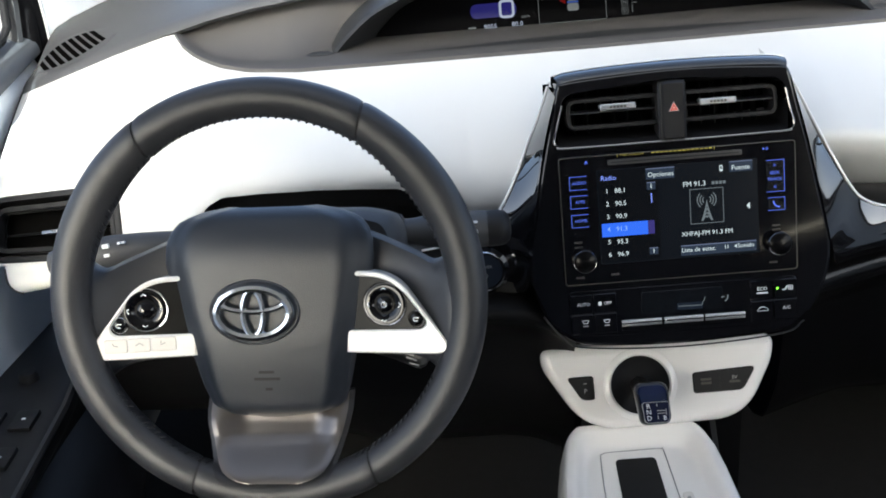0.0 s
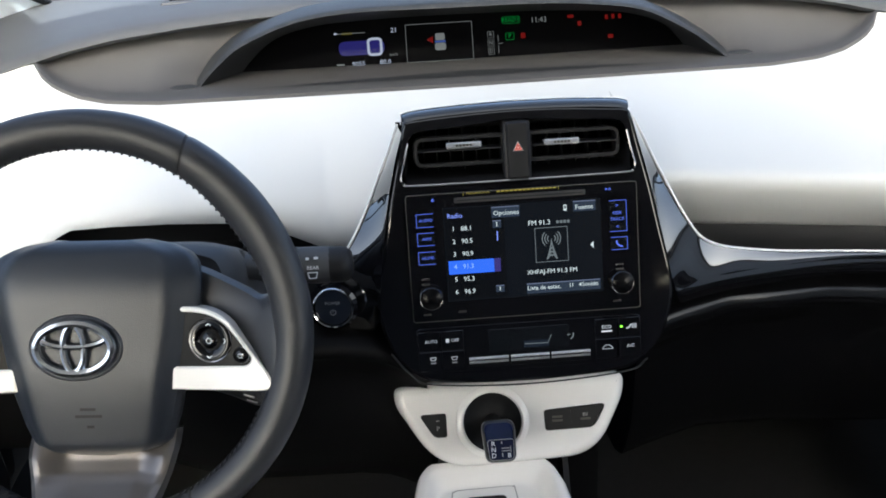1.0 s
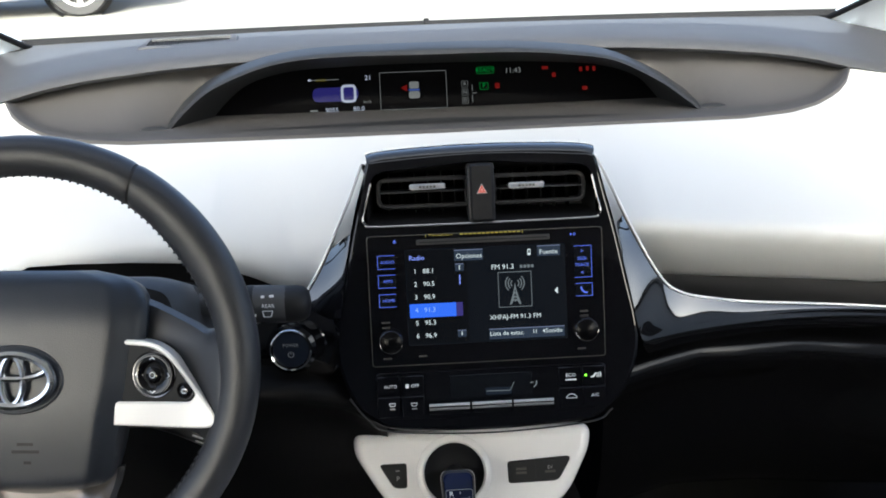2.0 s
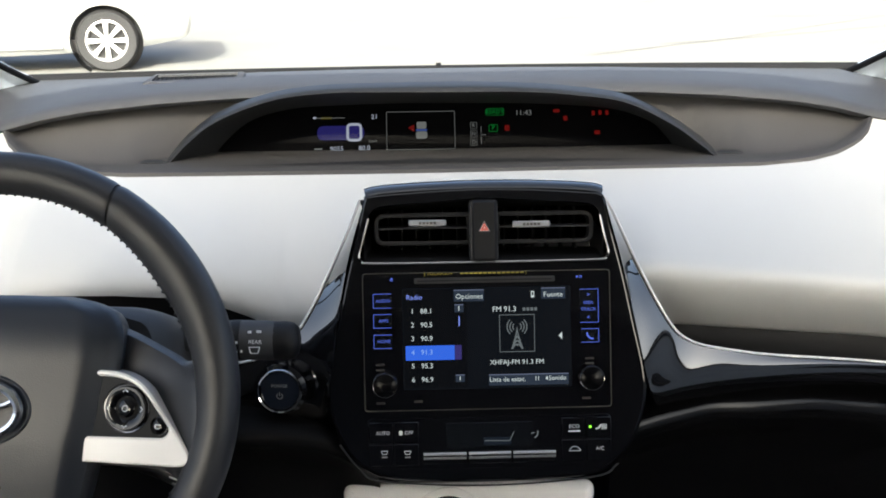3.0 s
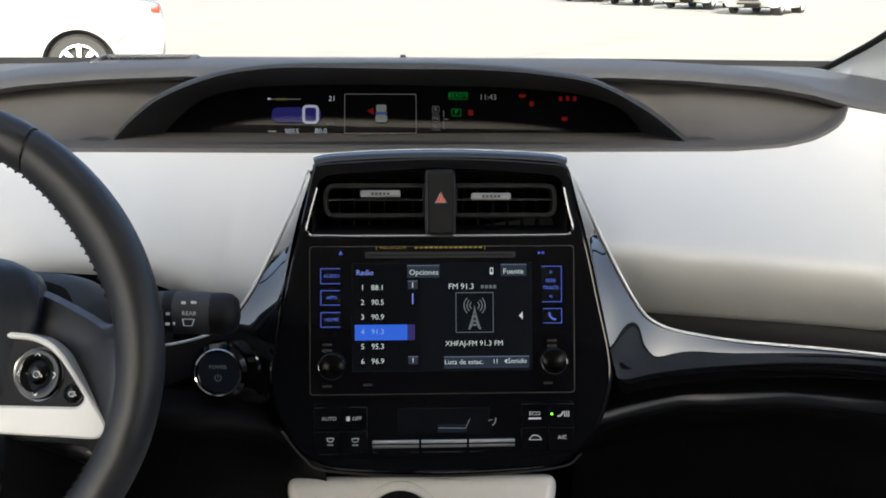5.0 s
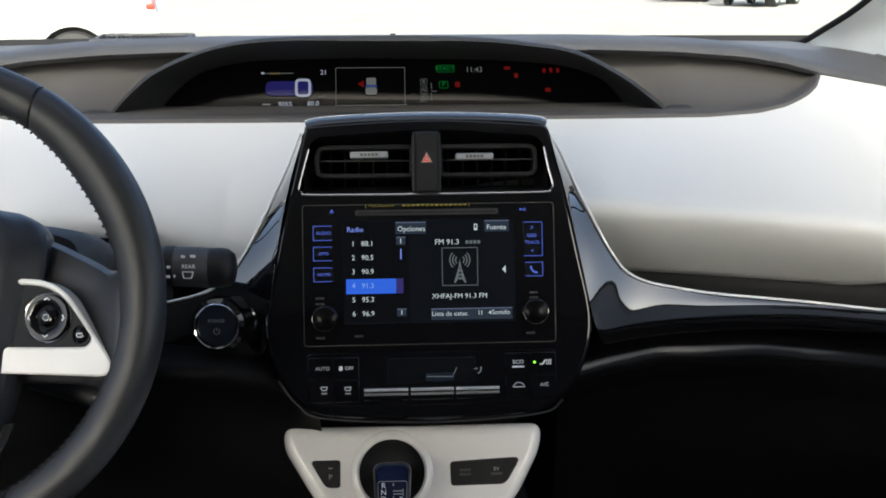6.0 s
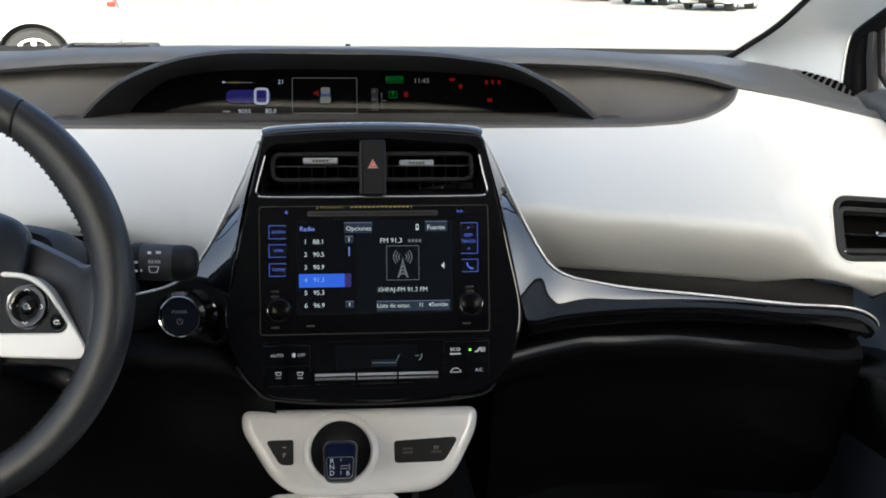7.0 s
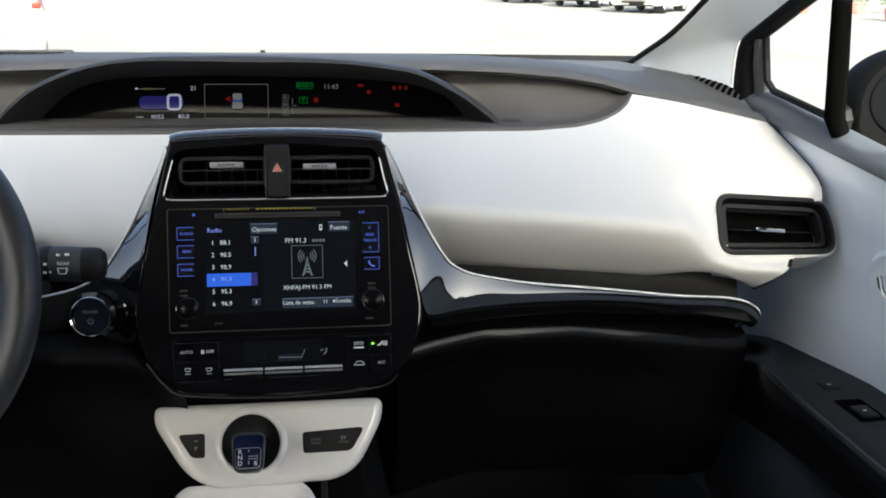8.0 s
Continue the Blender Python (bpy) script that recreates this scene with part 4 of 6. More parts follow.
for s0, s1 in ((-1, 0), (0, 1)):
    uo, ui = (-0.104, -0.012) if s0 < 0 else (0.010, 0.103)
    lo = rounded([(uo, 0.024), (ui, 0.024), (ui, 0.055), (uo, 0.055)], [0.011, 0.006, 0.006, 0.011] if s0 < 0 else [0.006, 0.011, 0.011, 0.006], 5)
    part("louvre_frame", plate(lo, -0.026, -0.008, 0.001, holes=[inset(lo, 0.0042)]), M_BLACK, vent, "satin black louvre frame")
    b = box(uo + 0.003, -0.0008, -0.018, ui - 0.002, 0.0008, 0.0, 0.0004, 1)
    b.transform(Matrix.Translation((0, 0.040, -0.010)) @ Matrix.Rotation(radians(6), 4, "X"))
    part("slat", b, M_SATIN, vent)
    for k in range(6):
        u = uo + 0.012 + (ui - uo - 0.024) * k / 5
        part("rear_blade", box(u - 0.0007, 0.014, -0.060, u + 0.0007, 0.060, -0.042), M_LOWER, vent)
    c = -0.0535 if s0 < 0 else 0.0435
    vv = 0.0450 if s0 < 0 else 0.0425
    tab = part("slider_tab", plate(rect(c - 0.0175, vv - 0.0030, c + 0.0175, vv + 0.0030, 0.0018), -0.016, -0.001, 0.0012), M_TAB, vent, "silver louvre tab")
    for k in range(5):
        part("mark", plate(rect(c - 0.008 + 0.0034 * k, vv - 0.0012, c - 0.0056 + 0.0034 * k, vv + 0.0010), -0.0012, -0.0007, 0.0001), M_FAINT, tab)
part("vent_floor", grid([[(u, 0.0085, -0.001), (u, 0.018, -0.034), (u, 0.020, -0.07)] for u in np.linspace(-0.116, 0.114, 5)]), M_BLACK, vent)
part("vent_roof", grid([[(u, 0.0660 - 0.0075 * (u / 0.106) ** 2, -0.004), (u, 0.060, -0.07)] for u in np.linspace(-0.112, 0.11, 15)]), M_BLACK, vent)
# The back is sheenless black, so its colour carries the recess's shade.
part("vent_back", grid([[(u, 0.0, -0.072), (u, 0.07, -0.072)] for u in (-0.12, 0.12)]), M_DEEPSHADE, vent)
for u in (-0.113, 0.111):
    part("vent_side", grid([[(u, 0.005, -0.004), (u, 0.065, -0.004)], [(u * 0.97, 0.005, -0.072), (u * 0.97, 0.065, -0.072)]]), M_BLACK, vent)

hz = thing("hazard_switch", FACE, "tall black hazard switch with a red triangle", "switch")
part("key", plate(rect(-0.0128, 0.0085, 0.0108, 0.0655, 0.004), -0.03, 0.006, 0.0025), M_BLACK, hz)
part("bezel", plate(rect(-0.0142, 0.0075, 0.0122, 0.0665, 0.004), -0.03, -0.002, 0.001), M_SATIN, hz)
part("key_edge", tube([(-0.0129, 0.012, 0.0045), (-0.0129, 0.062, 0.0045)], 0.0005, 5), M_SATIN, hz, "thin dark edge")
part("triangle_outline", plate([(-0.0064, 0.0362), (0.0044, 0.0362), (-0.001, 0.0462)], 0.0058, 0.00615, 0.0002), M_INK, hz, "pale outline of the triangle", smooth=False)
part("triangle", plate([(-0.0054, 0.0368), (0.0034, 0.0368), (-0.001, 0.0449)], 0.0058, 0.0064, 0.0003, holes=[[(-0.0018, 0.0392), (-0.0002, 0.0392), (-0.001, 0.0408)]]), G_HAZARD, hz, "red warning triangle", smooth=False)

# head unit
hu = thing("head_unit", FACE, "touch-screen car radio tuned to a station", "car radio")
hu_out = rect(-0.1155, -0.1300, 0.1160, -0.0005, 0.004)
part("bezel", plate(hu_out, -0.01, 0.0020, 0.001), M_GLOSS, hu, "glossy black bezel")
part("thin_line", plate(inset(hu_out, 0.0004), 0.0018, 0.0024, 0.0001, holes=[inset(hu_out, 0.0011)]), M_FAINT, hu, "thin grey line round the bezel")
part("disc_slot", plate(rect(-0.067, -0.0115, 0.064, -0.0060, 0.0015), 0.0015, 0.0026, 0.0004), M_SATIN, hu, "disc slot")
part("disc_slot", plate(rect(-0.064, -0.0095, 0.061, -0.0082, 0.0004), 0.002, 0.0028, 0.0001), M_BLACK, hu)
words("PRECAUCION", 0.0037, -0.0545, -0.0022, 0.0022, M_YELLOW, hu, "LEFT")
for k in range(14):
    part("fine_print", plate(rect(-0.024 + 0.0043 * k, -0.0030, -0.0208 + 0.0043 * k, -0.0016), 0.0019, 0.0023, 0.0001), M_YELLOW, hu, smooth=False)
for u in (-0.0575, 0.037):
    part("fine_print", plate(rect(u, -0.0044, u + 0.0006, -0.0006), 0.0019, 0.0023, 0.0001), M_YELLOW, hu, smooth=False)
ej = [(-0.0896, -0.0072), (-0.0864, -0.0072), (-0.088, -0.0050)]
part("eject_symbol", plate(ej, 0.0019, 0.0023, 0.0001), G_BLUE, hu, smooth=False)
part("eject_symbol", plate(rect(-0.0896, -0.0084, -0.0864, -0.0078), 0.0019, 0.0023, 0.0001), G_BLUE, hu, smooth=False)
part("play_symbol", plate([(0.0840, -0.0088), (0.0863, -0.0074), (0.0840, -0.0060)], 0.0019, 0.0023, 0.0001), G_BLUE, hu, smooth=False)
for u in (0.0872, 0.0886):
    part("play_symbol", plate(rect(u, -0.0088, u + 0.0006, -0.0060), 0.0019, 0.0023, 0.0001), G_BLUE, hu, smooth=False)


def touch_key(text, u0, v0, u1, v1, open_right=True):
    k = part("touch_key", plate(rect(u0, v0, u1, v1, 0.0008), 0.0018, 0.0023, 0.0002), M_SCREEN, hu)
    w = 0.0005
    for q in ((u0, v0, u0 + w, v1) if open_right else (u1 - w, v0, u1, v1), (u0, v0, u1, v0 + w), (u0, v1 - w, u1, v1)):
        part("key_outline", plate(rect(*q), 0.0022, 0.0026, 0.0001), G_BLUE, k, smooth=False)
    if text:
        words(text, 0.0043, (u0 + u1) / 2 + 0.0010, (v0 + v1) / 2, 0.0024, G_BLUE, k)
    return k


touch_key("AUDIO", -0.1055, -0.0335, -0.0885, -0.0200)
touch_key("APPS", -0.1055, -0.0520, -0.0885, -0.0390)
touch_key("HOME", -0.1055, -0.0710, -0.0885, -0.0580)
sk = touch_key("", 0.0870, -0.0505, 0.1045, -0.0190, False)
words("SEEK", 0.0045, 0.0950, -0.0318, 0.0024, G_BLUE, sk)
words("TRACK", 0.0045, 0.0950, -0.0380, 0.0024, G_BLUE, sk)
words(">", 0.006, 0.0950, -0.0245, 0.0024, G_BLUE, sk)
words("<", 0.006, 0.0950, -0.0458, 0.0024, G_BLUE, sk)
ph = touch_key("", 0.0880, -0.0690, 0.1045, -0.0560, False)
part("phone_symbol", tube(spread([(0.0935, -0.0595, 0.0025), (0.0940, -0.0625, 0.0025), (0.0965, -0.0650, 0.0025), (0.0995, -0.0655, 0.0025)], 8), 0.0009, 5, flat=0.3), G_BLUE, ph)
for cu, cv in ((-0.0955, -0.1040), (0.0960, -0.1010)):
    kn = part("knob", lathe([(0.0, 0.013), (0.0095, 0.013), (0.0108, 0.0120), (0.0112, 0.010), (0.0115, 0.0), (0.0125, 0.0)], 36, Matrix.Translation((cu, cv, 0.001))), M_KNOB, hu, "black knob with a chrome rim")
    part("knob_rim", tube([(cu + 0.0111 * math.cos(t), cv + 0.0111 * math.sin(t), 0.0122) for t in np.linspace(0, 2 * math.pi, 33)[:-1]], 0.0005, 5, closed=True), M_DIMCHROME, kn)
for u, v in ((-0.100, -0.086), (-0.100, -0.091), (0.0955, -0.084), (0.0955, -0.0885), (-0.100, -0.122), (-0.065, -0.121), (0.092, -0.121)):
    part("faint_mark", plate(rect(u - 0.004, v - 0.001, u + 0.004, v + 0.001), 0.0019, 0.0022, 0.0001), material("faint_print", (0.012, 0.010, 0.009), 0.5), hu, smooth=False)

scr = part("screen", plate(rect(-0.0785, -0.1100, 0.0785, -0.0155, 0.001), 0.0015, 0.0024, 0.0003), G_BACK, hu, "lit touch screen showing a radio station list")
Z = 0.0028
def sbar(u0, v0, u1, v1, mat, name="soft_key", z=Z):
    if mat is G_BAR:
        part("key_edge", plate(rect(u0, v1 - 0.0009, u1, v1), 0.0022, z + 0.00015, 0.0001), G_EDGE, scr, "paler upper edge of the soft key", smooth=False)
    return part(name, plate(rect(u0, v0, u1, v1, 0.0004), 0.0022, z, 0.0001), mat, scr, smooth=False)


part("list_shade", plate(rect(-0.0775, -0.1085, -0.0185, -0.0165), 0.0020, 0.0025, 0.0001), glow("list_shade_black", (0.012, 0.014, 0.022), 0.08), scr, smooth=False)
words("Radio", 0.0066, -0.0672, -0.0240, Z, G_TITLE, scr)
sbar(-0.0305, -0.0285, -0.0025, -0.0175, G_BAR)
words("Opciones", 0.0066, -0.0160, -0.0240, 0.0030, G_WHITE, scr)
sbar(0.0510, -0.0275, 0.0735, -0.0170, G_BAR)
words("Fuente", 0.0066, 0.0620, -0.0235, 0.0030, G_WHITE, scr)
sbar(-0.0760, -0.0825, -0.0305, -0.0690, G_HILITE, "highlight_bar")
sbar(-0.0303, -0.0825, -0.0240, -0.0690, glow("row_end", (0.04, 0.03, 0.16), 0.4), "highlight_end")
for i, (n_, f_) in enumerate((("1", "88.1"), ("2", "90.5"), ("3", "90.9"), ("4", "91.3"), ("5", "95.3"), ("6", "96.9"))):
    v = -0.0370 - 0.01275 * i
    words(n_, 0.0066, -0.0692, v, 0.0030, G_PALE if i == 3 else G_WHITE, scr)
    words(f_, 0.0066, -0.0562, v, 0.0030, G_PALE if i == 3 else G_WHITE, scr)
sbar(-0.0300, -0.0385, -0.0215, -0.0310, G_BAR)
sbar(-0.0262, -0.0372, -0.0254, -0.0325, G_WHITE, "scroll_mark", 0.003)
sbar(-0.0263, -0.0515, -0.0253, -0.0420, G_TITLE, "scroll_mark")
sbar(-0.0300, -0.1035, -0.0215, -0.0965, G_BAR)
sbar(-0.0262, -0.1020, -0.0254, -0.0980, G_WHITE, "scroll_mark", 0.003)
words("FM 91.3", 0.0070, 0.0165, -0.0365, Z, G_WHITE, scr)
for k in range(4):
    sbar(0.0335 + 0.0036 * k, -0.0382, 0.0362 + 0.0036 * k, -0.0352, G_DIM, "small_mark")
part("picture_frame", plate(rect(0.0115, -0.0765, 0.0445, -0.0415), 0.0024, Z, 0.0001, holes=[rect(0.0121, -0.0759, 0.0439, -0.0421)]), G_DIM, scr, smooth=False)
legs = [(0.0222, -0.0738), (0.0240, -0.0738), (0.0265, -0.0700), (0.0280, -0.0712), (0.0295, -0.0700), (0.0320, -0.0738), (0.0338, -0.0738), (0.0312, -0.0660), (0.0292, -0.0590), (0.0280, -0.0525), (0.0268, -0.0590), (0.0248, -0.0660)]
gaps = [[(0.0274, -0.0615), (0.0280, -0.0585), (0.0286, -0.0615)], [(0.0264, -0.0655), (0.0280, -0.0630), (0.0296, -0.0655)], [(0.0258, -0.0688), (0.0280, -0.0668), (0.0302, -0.0688)]]
mast = part("mast_symbol", plate(legs, 0.0024, Z, 0.0001, holes=gaps), G_DIM, scr, smooth=False)
for s in (-1, 1):
    for k in range(3):
        r = 0.0040 + 0.0026 * k
        part("wave_symbol", tube([(0.0280 + s * r * math.cos(t), -0.0530 + r * math.sin(t), Z) for t in np.linspace(-0.8, 0.8, 9)], 0.0005, 4, flat=0.4), G_DIM, scr)
words("XHFAJ-FM 91.3 FM", 0.0064, 0.0275, -0.0860, Z, G_WHITE, scr)
sbar(0.0010, -0.1075, 0.0755, -0.0970, G_BAR)
words("Lista de estac.", 0.0060, 0.0185, -0.1020, 0.003, G_WHITE, scr)
for u in (0.0445, 0.0470):
    sbar(u, -0.1035, u + 0.0006, -0.0995, G_WHITE, "small_mark", 0.003)
words("Sonido", 0.0060, 0.0650, -0.1015, 0.003, G_WHITE, scr)
part("arrow_symbol", plate([(0.0535, -0.1015), (0.0560, -0.1035), (0.0560, -0.0995)], 0.0024, 0.0031, 0.0001), G_WHITE, scr, smooth=False)
part("arrow_symbol", plate([(0.0668, -0.0620), (0.0700, -0.0655), (0.0700, -0.0585)], 0.0024, 0.0029, 0.0001), G_WHITE, scr, smooth=False)
part("phone_symbol", plate(rect(0.0415, -0.0260, 0.0445, -0.0200, 0.0005), 0.0024, 0.0028, 0.0001, holes=[rect(0.0422, -0.0240, 0.0438, -0.0210)]), G_WHITE, scr, smooth=False)

# climate panel
M_BARGREY = material("dull_silver_paint", (0.30, 0.30, 0.31), 0.3, 0.45, vary=0.05)
ac = thing("climate_panel", FACE, "black climate panel with chrome rocker keys", "climate control")
part("panel_plate", plate(rounded([(-0.1135, -0.1365), (0.1155, -0.1365), (0.1145, -0.1815), (0.065, -0.1850), (-0.062, -0.1850), (-0.1115, -0.1825)], 0.006), -0.004, 0.0008, 0.0006), M_GLOSS, ac, "glossy black plate")
def ac_key(u0, v0, u1, v1):
    return part("climate_key", plate(rect(u0, v0, u1, v1, 0.0012), 0.0004, 0.0022, 0.0007), M_GLOSS, ac)


for u0, u1 in ((-0.112, -0.0895), (-0.0885, -0.0655)):
    for v0, v1 in ((-0.1595, -0.1400), (-0.1810, -0.1605)):
        ac_key(u0, v0, u1, v1)
for u0, u1 in ((0.0680, 0.0905), (0.0915, 0.1145)):
    for v0, v1 in ((-0.1585, -0.1390), (-0.1805, -0.1595)):
        ac_key(u0, v0, u1, v1)
words("AUTO", 0.0046, -0.0985, -0.1500, 0.0024, M_LIGHTINK, ac)
words("OFF", 0.0046, -0.0745, -0.1500, 0.0024, M_LIGHTINK, ac)
part("fan_symbol", plate(rect(-0.0838, -0.1520, -0.0805, -0.1480, 0.0008), 0.0022, 0.0026, 0.0001), M_LIGHTINK, ac, smooth=False)
words("ECO", 0.0050, 0.0800, -0.1475, 0.0024, M_LIGHTINK, ac)
part("underline", plate(rect(0.0745, -0.1525, 0.0855, -0.1510), 0.0022, 0.0026, 0.0001), M_LIGHTINK, ac, smooth=False)
words("A/C", 0.0048, 0.1040, -0.1685, 0.0024, M_LIGHTINK, ac)
part("green_lamp", lathe([(0, 0.0032), (0.0010, 0.0030), (0.0012, 0.0022)], 10, Matrix.Translation((0.0950, -0.1480, 0))), G_LED, ac, "green indicator lamp")
# seat, defroster and recirculation symbols
part("airflow_symbol", tube([(0.1000, -0.1500, 0.0024), (0.1030, -0.1495, 0.0024), (0.1050, -0.1460, 0.0024)], 0.0007, 4, flat=0.3), M_LIGHTINK, ac)
for k in range(3):
    part("airflow_symbol", tube([(0.1062 + 0.0018 * k, -0.1505, 0.0024), (0.1062 + 0.0018 * k, -0.1455, 0.0024)], 0.0004, 4, flat=0.3), M_LIGHTINK, ac)
for cu, cv in ((-0.0975, -0.1685), (-0.0760, -0.1690)):
    part("screen_symbol", plate(rounded([(cu - 0.0034, cv + 0.0022), (cu + 0.0034, cv + 0.0022), (cu + 0.0022, cv - 0.0014), (cu - 0.0022, cv - 0.0014)], 0.001), 0.0022, 0.0026, 0.0001, holes=[rounded([(cu - 0.0027, cv + 0.0016), (cu + 0.0027, cv + 0.0016), (cu + 0.0017, cv - 0.0008), (cu - 0.0017, cv - 0.0008)], 0.0006)]), M_LIGHTINK, ac, smooth=False)
    part("underline", plate(rect(cu - 0.0026, cv - 0.0044, cu + 0.0026, cv - 0.0032), 0.0022, 0.0026, 0.0001), M_INK, ac, smooth=False)
car_loop = rounded([(0.0745, -0.1705), (0.0860, -0.1705), (0.0850, -0.1680), (0.0820, -0.1660), (0.0780, -0.1660), (0.0755, -0.1685)], 0.0008)
part("car_symbol", plate(car_loop, 0.0022, 0.0026, 0.0001, holes=[inset(car_loop, 0.0006)]), M_LIGHTINK, ac, smooth=False)
part("climate_display", plate(rect(-0.040, -0.1645, 0.041, -0.1420, 0.001), 0.0004, 0.0012, 0.0002), M_SCREEN, ac, "dark climate display")
# Faintly glowing patch painted as a blue reflection on the display.
part("reflection_patch", plate(rect(-0.005, -0.1630, 0.0210, -0.1560), 0.001, 0.0015, 0.0001), glow("dim_blue_reflection", (0.05, 0.07, 0.12), 0.07), ac, smooth=False)
part("display_symbol", tube([(-0.004, -0.1590, 0.0015), (0.0195, -0.1595, 0.0015), (0.0235, -0.1515, 0.0015)], 0.0004, 4, flat=0.3), G_DIM, ac)
part("display_symbol", tube([(0.0395, -0.1530, 0.0015), (0.0430, -0.1525, 0.0015)], 0.0005, 4, flat=0.3), G_DIM, ac)
part("display_symbol", tube([(0.0460, -0.1510, 0.0015), (0.0455, -0.1550, 0.0015), (0.0430, -0.1575, 0.0015)], 0.0007, 4, flat=0.3), G_DIM, ac)
for u0, u1 in ((-0.0615, -0.0208), (-0.0192, 0.0208), (0.0222, 0.0625)):
    k = part("rocker_key", plate(rect(u0, -0.1800, u1, -0.1685, 0.001), -0.002, 0.0036, 0.001), M_GLOSS, ac, "black rocker key with two silver bars")
    part("upper_bar", plate(rect(u0 + 0.0003, -0.1716, u1 - 0.0003, -0.1690, 0.0004), 0.0025, 0.0052, 0.0008), M_SILVER, k, "silver bar")
    part("lower_bar", plate(rect(u0 + 0.0003, -0.1754, u1 - 0.0003, -0.1729, 0.0004), 0.0025, 0.0046, 0.0008), M_BARGREY, k, "dull silver bar")

# power button
pw = thing("power_button", frame_from((-0.195, -0.021, 0.772), (1, -0.06, 0), (0, 0.15, 0.989)) @ Matrix.Scale(0.86, 4), "round power button with a chrome ring", "power button")
part("ring", lathe([(0.0245, -0.01), (0.0245, 0.003), (0.0238, 0.0042), (0.0226, 0.0036), (0.0222, -0.002)], 40), M_CHROME, pw, "chrome ring")
part("button_cap", lathe([(0.0, 0.0020), (0.018, 0.0018), (0.0212, 0.0008), (0.0222, -0.004)], 40), material("blue_black_button", (0.012, 0.016, 0.026), 0.25), pw)
part("housing", lathe([(0.0245, 0.001), (0.029, -0.002), (0.030, -0.03)], 40), M_GLOSS, pw)
words("POWER", 0.0052, 0, 0.0055, 0.0022, M_INK, pw)
part("power_symbol", tube([(0.0032 * math.sin(t), -0.0055 + 0.0032 * math.cos(t), 0.0022) for t in np.linspace(0.6, 2 * math.pi - 0.6, 16)], 0.0004, 4, flat=0.4), M_INK, pw)
part("power_symbol", tube([(0, -0.0055, 0.0022), (0, -0.0015, 0.0022)], 0.0004, 4, flat=0.4), M_INK, pw)

M_LEVER = material("dark_grey_lever", (0.018, 0.019, 0.022), 0.3, vary=0.1, spec=0.4)

# ---------------------------------------------------------------- gear selector panel and floor console
GEAR = frame_from((0, -0.015, 0.63), (1, 0, 0), (0, 0.447, 0.894))
gp = thing("gear_selector", GEAR, "glossy white gear selector plate with black switches", "gear selector")
g_out = rounded([(-0.142, 0.033), (0.110, 0.032), (0.108, 0.008), (0.074, -0.056), (-0.098, -0.060), (-0.142, 0.012)], [0.024, 0.022, 0.035, 0.034, 0.040, 0.03], 8)
dial_c = (-0.0375, -0.012)
g_dial = oval(*dial_c, 0.0315, 0.0315, 40)
g_p = rounded([(-0.1165, 0.001), (-0.0870, 0.001), (-0.0870, -0.025), (-0.1010, -0.025)], [0.006, 0.003, 0.003, 0.006], 6)
g_e = rounded([(0.0185, -0.003), (0.0880, 0.000), (0.0720, -0.0255), (0.0190, -0.0260)], [0.004, 0.008, 0.006, 0.004], 6)
part("panel", plate(g_out, -0.03, 0.0, 0.010, holes=[g_dial, g_p, g_e]), M_CERAMIC, gp, "glossy white panel")
part("dial_collar", lathe([(0.0308, -0.004), (0.0315, 0.0008), (0.0335, 0.0026), (0.0365, 0.0022), (0.0395, 0.0006), (0.0405, -0.003)], 48, Matrix.Translation((*dial_c, 0))), M_CERAMIC, gp, "raised white collar round the dial")
part("dial_dish", lathe([(0.0, -0.012), (0.018, -0.010), (0.028, -0.003), (0.0315, 0.0005)], 48, Matrix.Translation((*dial_c, 0))), M_BLACK, gp, "black dished gate")
part("park_switch", plate(inset(g_p, 0.0006), -0.010, 0.0006, 0.0006), M_BLACK, gp, "black parking switch")
words("P", 0.007, -0.0965, -0.0150, 0.0008, M_INK, gp)
part("mark", plate(rect(-0.0985, -0.0070, -0.0945, -0.0062), 0.0, 0.0010, 0.0001), M_INK, gp, smooth=False)
part("mode_switch", plate(inset(g_e, 0.0006), -0.010, 0.0006, 0.0006), M_BLACK, gp, "black driving-mode switches")
part("switch_gap", plate(rect(0.0475, -0.0250, 0.0481, -0.0020), 0.0, 0.0009, 0.0001), M_BLACK, gp)
for u, v in ((0.033, -0.0115), (0.0635, -0.0115)):
    for k in ((0, 1) if u < 0.05 else (1,)):
        part("faint_lettering", plate(rect(u - 0.0055, v - 0.0012 - 0.004 * k, u + 0.0055, v + 0.0012 - 0.004 * k), 0.0, 0.0010, 0.0001), M_FAINT, gp, smooth=False)

words("EV", 0.0050, 0.0635, -0.0112, 0.0009, M_INK, gp)

sk_m = frame_from((-0.0368, -0.090, 0.6405), (1, 0, 0), (0, 0.62, 0.785)) @ Matrix.Scale(0.90, 4)
lever = thing("gear_lever", sk_m, "short navy gear lever with white letters", "gear lever")
k_out = rounded([(-0.0175, -0.0215), (0.0175, -0.0215), (0.0205, 0.029), (-0.0205, 0.029)], [0.009, 0.009, 0.012, 0.012], 5)
rows = []
for f, z in ((0.55, -0.050), (0.66, -0.03), (0.86, -0.016), (0.95, -0.004), (0.96, 0.005), (0.91, 0.0105), (0.82, 0.0125)):
    rows.append([(p.x * f, p.y * f, z - max(0.0, p.y - 0.002) * 0.75 * (z + 0.05) / 0.063) for p in k_out])
b2 = grid(rows, closed=True)
b2.verts.ensure_lookup_table()
